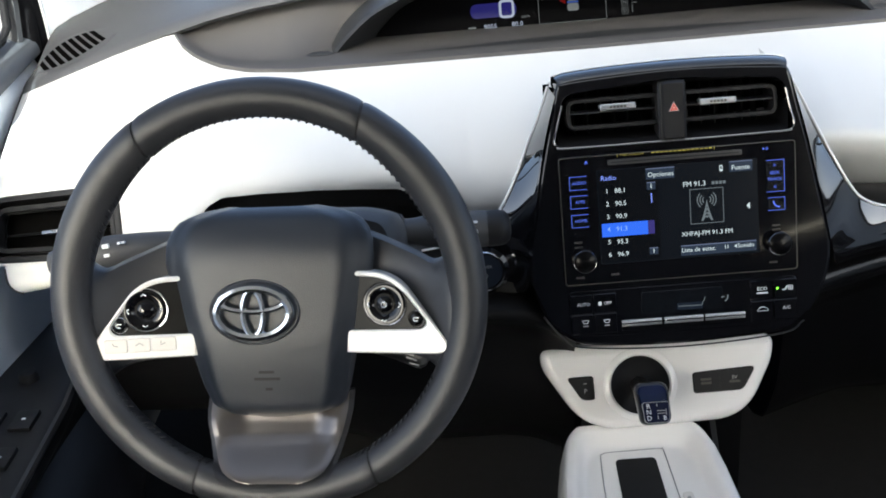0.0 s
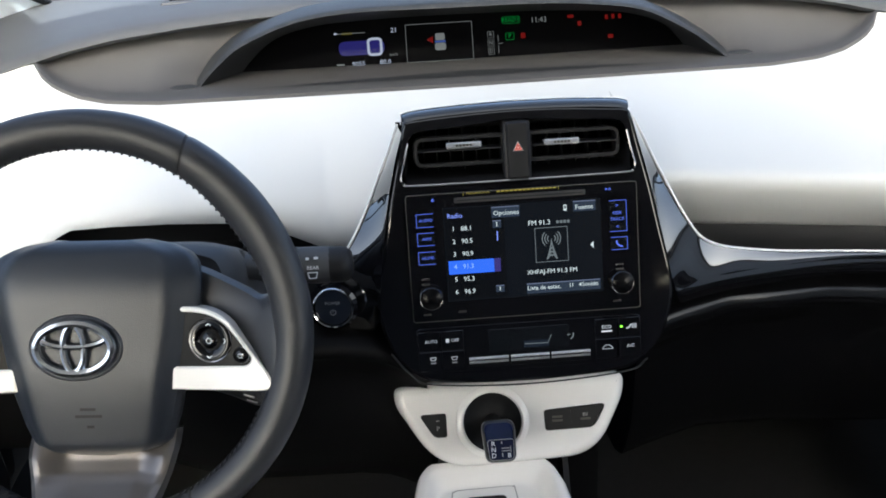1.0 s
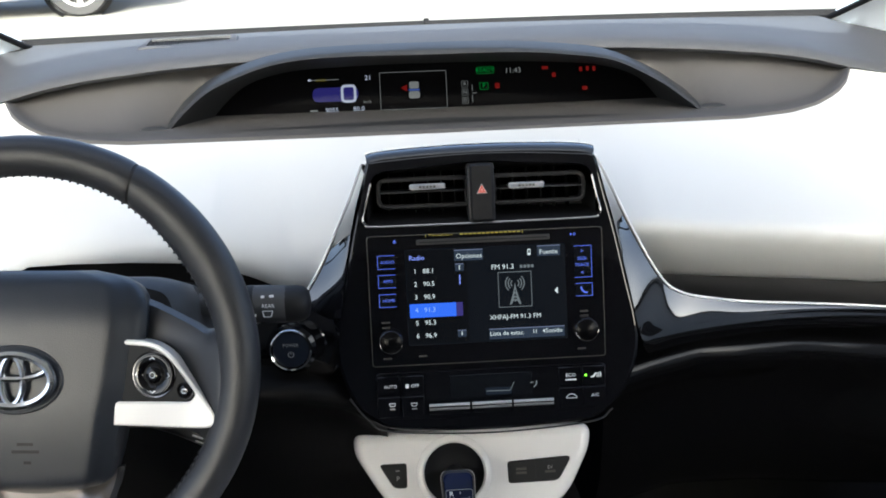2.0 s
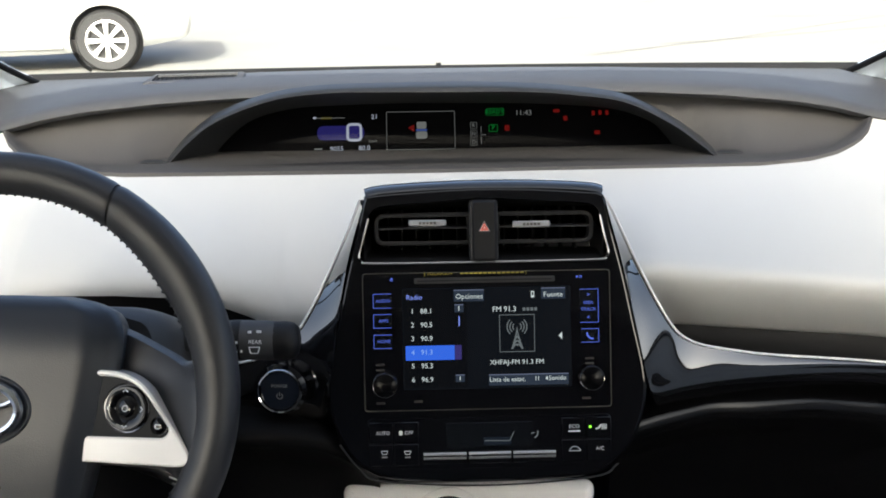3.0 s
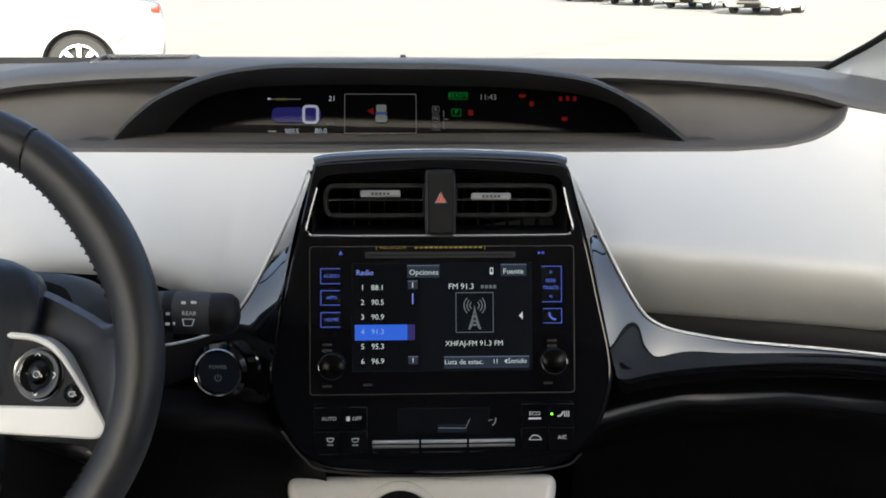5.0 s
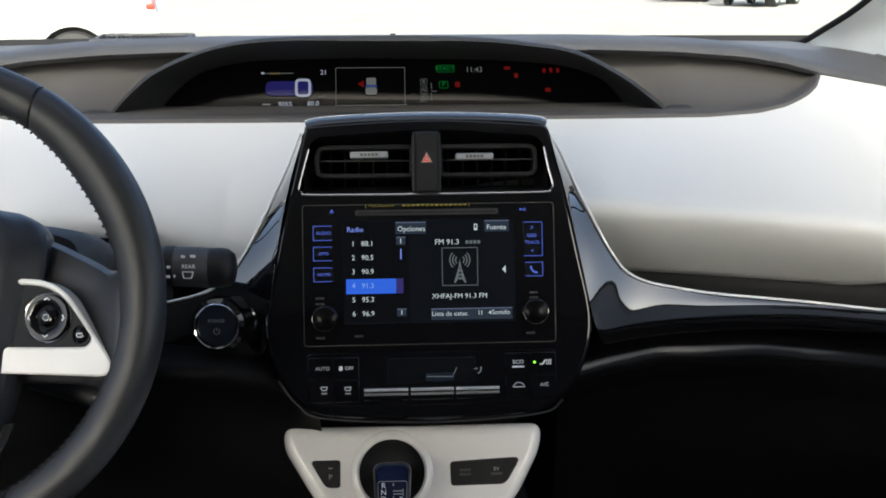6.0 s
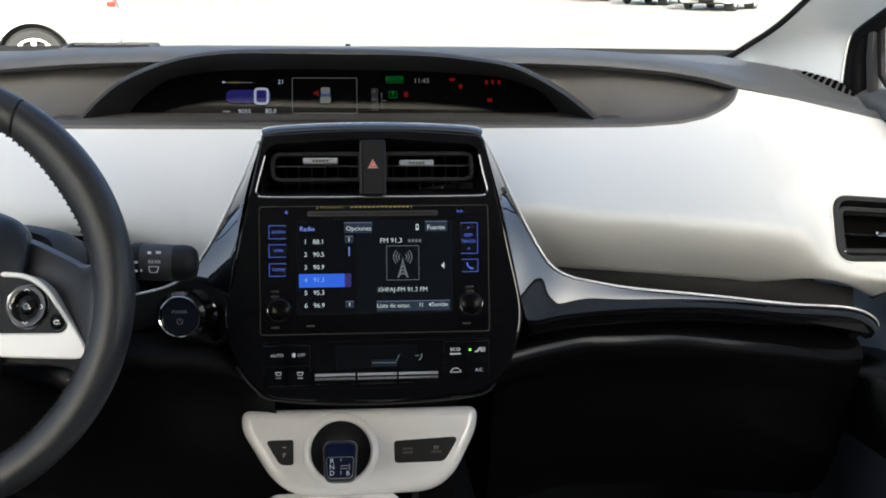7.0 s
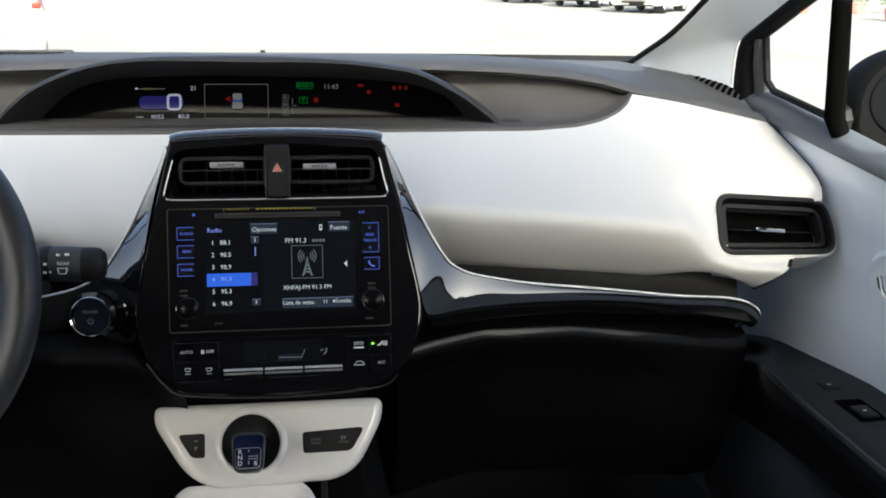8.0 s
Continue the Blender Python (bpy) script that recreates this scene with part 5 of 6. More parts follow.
b2.faces.new(b2.verts[-len(k_out):])
part("knob", b2, M_LEVER, lever, "dark knob with a domed top")
b2 = grid([[(p.x * f, p.y * f, z - max(0.0, p.y - 0.002) * 0.75 * (z + 0.05) / 0.063) for p in k_out] for f, z in ((0.82, 0.0105), (0.81, 0.0140), (0.76, 0.0152))], closed=True)
b2.verts.ensure_lookup_table()
b2.faces.new(b2.verts[-len(k_out):])
part("top_cap", b2, M_NAVY, lever, "navy cap set into the knob")
f_out = rounded([(-0.0132, -0.0185), (0.0132, -0.0185), (0.0145, 0.0035), (-0.0145, 0.0035)], [0.005, 0.005, 0.003, 0.003], 5)
face = part("letter_face", plate(f_out, 0.0110, 0.0162, 0.0006), M_NAVYFACE, lever, "flat navy face with the gear letters")
# Grey rim drawn for the pale highlight along the letter face's border.
part("face_highlight", plate(inset(f_out, -0.0004), 0.0105, 0.0157, 0.0003), M_INK, face, "pale thin edge painted for the highlight round the face")
for ch, v in (("R", -0.0008), ("N", -0.0072), ("D", -0.0137)):
    words(ch, 0.0074, -0.0085, v, 0.0164, M_LIGHTINK, face)
words("B", 0.0070, 0.0085, -0.0142, 0.0164, M_LIGHTINK, face)
for q in ((0.0005, -0.0010, 0.0015, 0.0016), (0.0005, -0.0150, 0.0015, -0.0110), (0.0005, -0.0063, 0.0095, -0.0055), (0.0005, -0.0092, 0.0095, -0.0084), (0.0100, -0.0110, 0.0107, -0.0040)):
    part("gate_symbol", plate(rect(*q), 0.0159, 0.0165, 0.0001), M_INK, face, smooth=False)
part("knob_stem", tube([(0, 0.004, -0.02), (0.0, 0.020, -0.055), (0.0, 0.030, -0.085)], 0.011, 12), M_BLACK, lever)

# stalk of the lever into the gate
tray = thing("floor_console", Matrix.Translation((-0.04, -0.2, 0.53)), "white floor console with a dark charging tray", "floor console")
TRAY = [(0.022, 0.576, 0.146, -0.120), (0.040, 0.573, 0.152, -0.123), (0.065, 0.570, 0.163, -0.127), (0.10, 0.566, 0.172, -0.132), (0.14, 0.561, 0.179, -0.136), (0.20, 0.555, 0.187, -0.141), (0.32, 0.553, 0.20, -0.146), (0.50, 0.552, 0.22, -0.150)]
tray_floor = lambda y: lerp_table(TRAY, -y)[0] - 0.0170
rows = []
for j in range(91):
    back = 0.47 * (j / 90) ** 1.6
    y = -0.022 - back
    z, w, x0 = lerp_table(TRAY, -y)
    turn_in = 0.014 * max(0.0, 1 - back / 0.026) ** 2.2
    xa, xb = x0 + turn_in, x0 + w - turn_in
    row = [(xa - 0.012, y, z - 0.10), (xa - 0.006, y, z - 0.035)]
    for i in range(81):
        x = xa + (xb - xa) * i / 80
        d = 1 / (1 / (min(x - xa, xb - x) + 1e-4) ** 3 + 1 / (back + 1e-4) ** 3) ** (1 / 3)
        edge = -0.010 * max(0.0, 1 - d / 0.006) ** 2
        dip = -0.017 * ease(min(1.0, max(0.0, (d - 0.011) / 0.015)))
        row.append((x, y, z + edge + dip))
    rows.append(row + [(xb + 0.006, y, z - 0.035), (xb + 0.012, y, z - 0.10)])
rows.insert(0, [(x, y + 0.004, z - 0.04) for x, y, z in rows[0]])
part("tray_shell", grid(rows), M_CERAMIC, tray, "glossy white console shell", world=True)
b2 = plate(rounded([(-0.029, -0.4), (0.030, -0.4), (0.0215, 0.0), (-0.0215, 0.0)], [0.002, 0.002, 0.006, 0.006], 6), -0.004, 0.0, 0.0004)
b2.transform(frame_from((-0.0503, -0.062, tray_floor(-0.062) + 0.0012), (1, 0, 0), (0.005, 1, 0.115)))
part("charging_mat", b2, M_BLACK, tray, "black charging mat", world=True)
seam = [(-0.0900, -0.20), (-0.0895, -0.115), (-0.0866, -0.059), (-0.0838, -0.0525), (-0.077, -0.0505), (-0.052, -0.0500), (-0.027, -0.0495), (-0.0205, -0.0505), (-0.0180, -0.056), (-0.0150, -0.122), (-0.013, -0.20)]
part("seam", tube(spread([(x, y, tray_floor(y) + 0.0005) for x, y in seam], 60), 0.0006, 4), M_INK, tray, "fine seam round the mat", world=True)
b2 = plate(rounded([(-0.0055, -0.013), (0.0055, -0.013), (0.0055, 0.013), (-0.0055, 0.013)], 0.0045), -0.004, 0.0012, 0.0008)
b2.transform(frame_from((-0.006, -0.126, tray_floor(-0.126) + 0.0005), (1, 0, 0.05), (0, 1, 0.115)))
sw_tray = part("charge_switch", b2, M_KEYWHITE, tray, "small white switch", world=True)
b2 = lathe([(0.0, 0.0016), (0.0018, 0.0016), (0.0022, 0.0010)], 12, frame_from((-0.006, -0.122, tray_floor(-0.122) + 0.0006), (1, 0, 0), (0, 1, 0.115)))
part("switch_mark", b2, M_INK, sw_tray, world=True)
# dark tunnel flanks below the panel and the console
tun = thing("tunnel_trim", Matrix.Translation((0, -0.1, 0.45)), "dark trim of the centre tunnel", "trim")
for sgn, x0, x1 in ((-1, -0.092, -0.118), (1, 0.045, 0.040)):
    b2 = grid([[(x0, 0.02, 0.60), (x0, -0.01, 0.575), (x1, -0.08, 0.53), (x1, -0.25, 0.515), (x1, -0.5, 0.515)], [(x0, 0.02, 0.27)] + [(x1 + sgn * 0.012, y, 0.27) for y in (-0.01, -0.08, -0.25, -0.5)]])
    part("tunnel_side", thicken(b2, 0.006), M_CARPET, tun, world=True)
part("tunnel_front", grid([[(-0.12, 0.035, 0.69), (0.09, 0.035, 0.69)], [(-0.12, 0.03, 0.3), (0.09, 0.03, 0.3)]]), M_LOWER, tun, world=True)

# ---------------------------------------------------------------- steering wheel
WHEEL = frame_from((-0.3775, -0.192, 0.852), (math.cos(-0.05), math.sin(-0.05), 0), (math.sin(0.35) * 0.05, math.sin(0.35), math.cos(0.35))) @ pose(0, 0, 0, 0, 0, -1.6)
sw = thing("steering_wheel", WHEEL, "charcoal leather steering wheel with white and silver spokes", "steering wheel")
R0, RU, RZ = 0.1646, 0.0160, 0.0180          # rim: ring radius, half width, half depth
RIM = WHEEL.inverted() @ frame_from((-0.3755, -0.1985, 0.8545), (math.cos(-0.03), math.sin(-0.03), 0), (math.sin(0.03) * math.sin(0.32), math.sin(0.32), math.cos(0.32)))
n_b = 24


def grip(t):
    """How far the thumb grips stand in from the rim at the angle t."""
    return 0.0032 * sum(math.exp(-((math.atan2(math.sin(t - c), math.cos(t - c))) / 0.30) ** 2) for c in (0.60, math.pi - 0.60))


def rim_point(t, s, swell=1.0):
    c, d = math.cos(s), math.sin(s)
    ru, rz = RU * swell, RZ * swell
    # fuller in front than behind, with a soft shoulder on the inner side
    r = R0 + ru * c - (grip(t) * max(0.0, -c) if c < 0 else 0.0) + 0.0012 * max(0.0, d) * c
    z = rz * (d if d > 0 else 0.86 * d) * (1 - 0.07 * math.cos(s - 2.2) ** 2)
    return RIM @ Vector((r * math.cos(t), r * math.sin(t), z))


def rim_piece(a0, a1, count, mat, name, label, swell=1.0, lean=0.0):
    rows = []
    for i in range(count + 1):
        t = a0 + (a1 - a0) * i / count
        rows.append([rim_point(t + lean * math.cos(2 * math.pi * k / n_b), 2 * math.pi * k / n_b, swell) for k in range(n_b)])
    return part(name, grid(rows, closed=True), mat, sw, label)


SEAM = [(math.radians(a), lean) for a, lean in ((57.4, 0.030), (123.2, -0.030), (243.5, 0.022), (297.5, -0.022))]
cuts = SEAM + [(SEAM[0][0] + 2 * math.pi, SEAM[0][1])]
gap = 0.0065
for (a0, l0), (a1, l1) in zip(cuts, cuts[1:]):
    count = int(40 * (a1 - a0))
    rows = []
    for i in range(count + 1):
        f = i / count
        ta, tb = a0 + gap, a1 - gap
        rows.append([rim_point(ta + (tb - ta) * f + (l0 * (1 - f) ** 3 + l1 * f ** 3) * math.cos(2 * math.pi * k / n_b), 2 * math.pi * k / n_b, 1.0 - 0.035 * max(0.0, 1 - min(f, 1 - f) * (a1 - a0) / 0.02)) for k in range(n_b)])
    part("rim", grid(rows, closed=True), M_LEATHER, sw, "charcoal leather rim section")
for a0, lean in SEAM:
    rim_piece(a0 - gap, a0 + gap, 2, M_STITCH, "rim_seam", "dark seam across the rim", 0.90, lean)
# stitches round the inside of the rim
b2 = bmesh.new()
for i in range(150):
    t = 2 * math.pi * i / 150
    deg = math.degrees(t)
    if deg > 333 or deg < 16 or 164 < deg < 207 or 246 < deg < 294:
        continue
    tube([rim_point(t - 0.013, 2.70, 0.99), rim_point(t - 0.002, 2.86, 1.035), rim_point(t + 0.010, 3.10, 0.99)], 0.0008, 5, bm=b2)
tagged(part("stitching", b2, M_STITCH, sw, "dark stitching inside the rim"), kind="stuff")

# pad: a domed shield whose top leans back and whose sides fall away behind a soft crease
PAD_HALF = [(-0.1030, 0.030), (-0.1020, 0.043), (-0.0985, 0.0525), (-0.0920, 0.0585), (-0.0774, 0.0640), (-0.05, 0.0705), (-0.0348, 0.0742), (-0.012, 0.0810), (0.012, 0.0862), (0.030, 0.0888), (0.046, 0.0882), (0.057, 0.0840), (0.0645, 0.0770), (0.0705, 0.062), (0.0745, 0.038)]
rows = []
for j in range(49):
    v = -0.1030 + 0.1775 * j / 48
    hw = lerp_table(PAD_HALF, v)[0]
    top, low = max(0.0, v - 0.026), max(0.0, -v - 0.03)
    row = []
    for i in range(41):
        f = i / 20 - 1
        e = abs(f)
        zed = 0.0035 - 7.5 * top ** 2 - 0.5 * low ** 1.5 + 0.0015 * (1 - f * f)
        zed -= 0.0095 * ease(min(1.0, max(0.0, (e - 0.70) / 0.26))) + 0.006 * max(0.0, (e - 0.95) / 0.05) ** 2
        zed -= 0.008 * max(0.0, 1 - (v + 0.1030) / 0.010) ** 2 + 0.008 * max(0.0, 1 - (0.0745 - v) / 0.010) ** 2
        row.append((hw * f, v - 0.0015 * (1 - f * f) * (j < 6), zed))
    rows.append(row)
b2 = grid(rows)
edge_loop = [e for e in b2.edges if e.is_boundary]
ex = bmesh.ops.extrude_edge_only(b2, edges=edge_loop)
for v in [g_ for g_ in ex["geom"] if isinstance(g_, bmesh.types.BMVert)]:
    v.co.z -= 0.024
    v.co.x *= 0.96
    v.co.y *= 0.97
part("airbag_pad", b2, M_AIRBAG, sw, "charcoal airbag cover")
for k, (u, v, w) in enumerate(((-0.004, -0.062, 0.013), (-0.004, -0.068, 0.022), (-0.003, -0.077, 0.006))):
    z = 0.0049 - 0.5 * (-v - 0.03) ** 1.5
    part("moulded_mark", plate(rect(u - w / 2, v - 0.0013, u + w / 2, v + 0.0013), z - 0.002, z + 0.0003, 0.0002), M_BLACK, sw, "moulded lettering, unreadable")
# emblem: plain chrome ovals in a shallow dark dish
em = part("emblem_dish", lathe([(0.0, 0.0048), (0.036, 0.0050), (0.0400, 0.0060), (0.0415, 0.0052), (0.043, 0.0025)], 48, Matrix.Translation((-0.010, -0.0105, 0)) @ Matrix.Diagonal((0.92, 0.66, 1, 1))), M_AIRBAG, sw, "oval dish with a chrome emblem")
E0 = Vector((-0.010, -0.0105, 0.0085))


def oval_bar(a, b, cu, cv, r, n=48):
    return tube([(E0.x + cu + a * math.cos(t), E0.y + cv + b * math.sin(t), E0.z + 0.001) for t in np.linspace(0, 2 * math.pi, n + 1)[:-1]], r, 8, closed=True, flat=1.0)


part("emblem_oval", oval_bar(0.0305, 0.0203, 0, 0, 0.0037), M_EMBLEM, em, "chrome oval")
part("emblem_oval", oval_bar(0.0085, 0.0190, 0, 0, 0.0028), M_EMBLEM, em, "chrome oval")
part("emblem_oval", oval_bar(0.0275, 0.0088, 0, 0.0098, 0.0028), M_EMBLEM, em, "chrome oval")


def spoke_pod(s, name):
    """White-edged switch pod on one side spoke; its outer end stands nearer to the driver."""
    lean = Matrix(((1, 0, 0, 0), (0, 1, 0, 0), (s * 0.20, 0, 1, -0.0165), (0, 0, 0, 1)))
    L = lambda b: _moved(b, lean)
    U = lambda pts: [(s * u, v) for u, v in pts]
    # leather-look spoke body behind, flowing into the rim
    prof = spread([(0.068, 0.052, 0), (0.090, 0.045, 0), (0.108, 0.0375, 0), (0.126, 0.030, 0), (0.139, 0.0245, 0), (0.150, 0.030, 0), (0.160, 0.044, 0)], 16)
    low = spread([(0.066, -0.054, 0), (0.090, -0.054, 0), (0.112, -0.054, 0), (0.128, -0.056, 0), (0.139, -0.062, 0), (0.146, -0.072, 0), (0.150, -0.088, 0)], 16)
    rows = []
    for k, (p, q) in enumerate(zip(prof, low)):
        f = k / 15
        z = -0.026 + 0.036 * ease(f) ** 1.1
        rows.append([(s * p.x, p.y + 0.001, z - 0.024), (s * p.x, p.y + 0.0035, z - 0.012), (s * p.x, p.y, z - 0.003)] + [(s * (p.x + (q.x - p.x) * j / 10), p.y + (q.y - p.y) * j / 10, z + 0.0045 * math.sin(math.pi * j / 10)) for j in range(1, 10)] + [(s * q.x, q.y, z - 0.003), (s * q.x, q.y - 0.002, z - 0.012), (s * q.x, q.y + 0.002, z - 0.022)])
    part("spoke", grid(rows), M_LEATHER, sw, "charcoal side spoke")
    outer = rounded(U([(0.064, 0.0208), (0.1060, 0.0192), (0.1575, -0.0478), (0.064, -0.0480)]), [0.0, 0.028, 0.021, 0.0], 14)
    hole = rounded(U([(0.066, 0.0165), (0.1045, 0.0150), (0.1335, -0.0215), (0.1290, -0.0275), (0.064, -0.0293)]), [0.001, 0.020, 0.008, 0.007, 0.001], 8)
    # an open frame, ending under the pad
    inner = rounded(U([(0.064, -0.0293), (0.1290, -0.0275), (0.1335, -0.0215), (0.1045, 0.0150), (0.064, 0.0165)]), [0.0, 0.007, 0.008, 0.020, 0.0], 8)
    clean = []
    for p in outer + inner:
        if not clean or (p - clean[-1]).length > 1e-5:
            clean.append(p)
    pod = part("white_trim", L(plate(clean, -0.018, 0.0, 0.0014)), M_CERAMIC, sw, "glossy white switch surround")
    part("switch_plate", L(plate(inset(hole, -0.0008), -0.014, -0.0028, 0.0005)), M_KNOB, pod)
    c = (s * 0.0975 if s > 0 else -0.1035, -0.0072)
    part("pad_ring", L(lathe([(0.0082, 0.0), (0.0100, 0.0016), (0.0130, 0.0030), (0.0160, 0.0028), (0.0172, 0.0010), (0.0176, -0.003)], 40, Matrix.Translation((*c, -0.0026)))), M_GLOSS, pod, "glossy round direction pad")
    # On the right pod both chrome rims are darkened for weaker reflections.
    part("pad_rim", L(tube([(c[0] + 0.0178 * math.cos(t), c[1] + 0.0178 * math.sin(t), -0.0022) for t in np.linspace(0, 2 * math.pi, 41)[:-1]], 0.0008, 5, closed=True)), M_CHROME if s < 0 else M_DIMCHROME, pod)
    part("centre_key", L(lathe([(0.0, 0.0026), (0.0040, 0.0024), (0.0066, 0.0012), (0.0074, 0.0004), (0.0080, -0.002)], 28, Matrix.Translation((*c, -0.0022)))), M_GLOSS, pod, "domed glossy centre key")
    k0 = Vector((s * 0.1240 if s > 0 else -0.1250, -0.0190))
    part("small_key", L(lathe([(0.0, 0.0022), (0.0035, 0.0020), (0.0052, 0.0010), (0.0062, -0.002)], 24, Matrix.Translation((*k0, -0.0026)))), M_GLOSS, pod, "small round glossy key")
    part("small_key_rim", L(tube([(k0.x + 0.0064 * math.cos(t), k0.y + 0.0064 * math.sin(t), -0.0024) for t in np.linspace(0, 2 * math.pi, 25)[:-1]], 0.0005, 4, closed=True)), M_CHROME if s < 0 else M_DIMCHROME, pod)
    part("key_mark", L(tube([(k0.x + 0.0022, k0.y + 0.0012, 0.0), (k0.x - 0.0018, k0.y + 0.0012, 0.0), (k0.x - 0.0024, k0.y - 0.0004, 0.0), (k0.x - 0.0014, k0.y - 0.0016, 0.0), (k0.x + 0.0014, k0.y - 0.0016, 0.0)], 0.0004, 4, flat=0.4)), M_LIGHTINK, pod)
    for a in (0, 90, 180, 270):
        b3 = tube([(-0.0021, 0.0124, 0), (0, 0.0140, 0), (0.0021, 0.0124, 0)], 0.0005, 4, flat=0.4)
        part("arrow_mark", L(_moved(b3, Matrix.Translation((*c, 0.0007)) @ Matrix.Rotation(radians(a), 4, "Z"))), M_LIGHTINK, pod)
    if s > 0:
        part("ring_mark", L(tube([(c[0] + 0.0022 * math.cos(t), c[1] + 0.0022 * math.sin(t), 0.0006) for t in np.linspace(0, 2 * math.pi, 17)[:-1]], 0.0004, 4, closed=True)), M_LIGHTINK, pod)
    else:
        for k, (ua, ub) in enumerate(((-0.1375, -0.1190), (-0.1182, -0.1005), (-0.0997, -0.0800))):
            key = part("phone_key", L(plate(rect(ua, -0.0420, ub, -0.0302, 0.0016), -0.010, 0.0010, 0.0006)), M_KEYWHITE, pod, "white phone key")
            m0 = (ua + ub) / 2 - 0.0105
            mark = (((0.008, -0.0335), (0.0095, -0.0355), (0.0125, -0.0362)), ((0.0075, -0.0362), (0.0108, -0.0342), (0.0140, -0.0362)), ((0.0085, -0.0330), (0.0085, -0.0365), (0.0120, -0.0348)))[k]
            part("key_mark", L(tube([(m0 + a_, b_, 0.0012) for a_, b_ in mark], 0.0005, 4, flat=0.3)), M_INK, key)
    return pod


spoke_pod(1, "switch_pod")
spoke_pod(-1, "switch_pod")
# lower spoke: satin grey, dished
SPOKE_Z = [(-0.086, -0.024, 0.0600), (-0.100, -0.0215, 0.0595), (-0.110, -0.0185, 0.0575), (-0.119, -0.0140, 0.0550), (-0.126, -0.0080, 0.0525), (-0.132, -0.0010, 0.0500), (-0.138, 0.0065, 0.0468), (-0.143, 0.0125, 0.0430), (-0.147, 0.0165, 0.0375), (-0.150, 0.0190, 0.0305), (-0.152, 0.0200, 0.0215)]


def rim_top(u, v):
    p = RIM.inverted() @ Vector((u, v, 0.0))
    k = (math.hypot(p.x, p.y) - R0) / RU
    return (RIM @ Vector((p.x, p.y, RZ * math.sqrt(1 - k * k)))).z if abs(k) < 1 else -1.0


def spoke_sheet(grow, lift, drop_edge):
    rows = []
    for j in range(37):
        v = -0.086 - 0.066 * j / 36
        z, hw = lerp_table([(-a, b, c) for a, b, c in SPOKE_Z], -v)
        hw += grow
        v -= grow * 1.8 * max(0.0, (j - 20) / 16)
        row = []
        for i in range(33):
            e = i / 16 - 1
            u = 0.0005 + hw * e
            # the sides stand up round a shallow dish
            zz = z + 0.011 * (1 - (j / 36) ** 2) * ease(min(1.0, j / 14)) * ease(min(1.0, max(0.0, (abs(e) - 0.50) / 0.45))) - drop_edge * max(0.0, (abs(e) - 0.90) / 0.10) ** 1.5 * (1 - j / 36)
            row.append((u, v, max(zz + lift - 0.002, rim_top(u, v) + lift)))
        rows.append(row)
    return rows


part("lower_spoke", skirt(grid(spoke_sheet(0.0, 0.0026, 0.002)), 0.004), M_SPOKE, sw, "satin grey lower spoke")
part("spoke_surround", skirt(grid(spoke_sheet(0.0042, 0.0006, 0.004)), 0.008), M_SATIN, sw, "dark rounded surround of the lower spoke")
part("hub", lathe([(0.03, -0.10), (0.045, -0.09), (0.055, -0.03), (0.05, -0.022)], 28), M_BLACK, sw)

# column shroud with stalks
COL = WHEEL
col = thing("steering_column", COL, "dark steering column shroud with two stalks", "steering column")
rows = []
for z, w, h0, h1 in ((-0.060, 0.096, -0.055, 0.050), (-0.070, 0.103, -0.060, 0.056), (-0.10, 0.106, -0.062, 0.057), (-0.14, 0.106, -0.060, 0.052), (-0.18, 0.106, -0.055, 0.044), (-0.28, 0.11, -0.045, 0.03)):
    loop = rounded([(-w, h0), (w, h0), (w, h1 * 0.66), (w * 0.93, h1 * 0.93), (w * 0.70, h1 + 0.002), (-w * 0.70, h1 + 0.002), (-w * 0.93, h1 * 0.93), (-w, h1 * 0.66)], 0.012, 5)
    rows.append([(p.x, p.y + 0.008, z) for p in loop])
b2 = grid(rows, closed=True)
b2.faces.new([v for v in b2.verts if abs(v.co.z + 0.060) < 1e-6])
part("shroud", b2, M_SHROUD, col, "dark column shroud")


def stalk(pts, rads, name, label):
    st = part(name, tube(spread(pts, 16), [r for r in np.interp(np.linspace(0, 1, 16), np.linspace(0, 1, len(rads)), rads)], 16), M_SHROUD, col, label, world=True)
    return st


wi = stalk([(-0.300, -0.07, 0.848), (-0.265, -0.068, 0.845), (-0.245, -0.066, 0.843), (-0.215, -0.064, 0.841), (-0.192, -0.062, 0.839), (-0.184, -0.062, 0.8388)], [0.016, 0.0115, 0.0130, 0.0160, 0.0172, 0.0176, 0.0172, 0.0150], "wiper_stalk", "dark wiper stalk with white symbols")
part("end_cap", lathe([(0.0172, -0.006), (0.0172, 0.004), (0.0160, 0.010), (0.0120, 0.0145), (0.006, 0.0160), (0.0, 0.0162)], 28, Matrix.Translation((-0.1835, -0.062, 0.8388)) @ Matrix.Rotation(radians(90), 4, "Y")), M_BLACK, wi, "dark rounded end of the stalk", world=True)
part("collar", lathe([(0.010, -0.014), (0.0175, -0.014), (0.0195, -0.008), (0.0195, 0.004), (0.0175, 0.008), (0.0165, 0.012), (0.010, 0.015)], 28, Matrix.Translation((-0.281, -0.069, 0.8455)) @ Matrix.Rotation(radians(90), 4, "Y")), M_BLACK, col, "ribbed stalk collar", world=True)
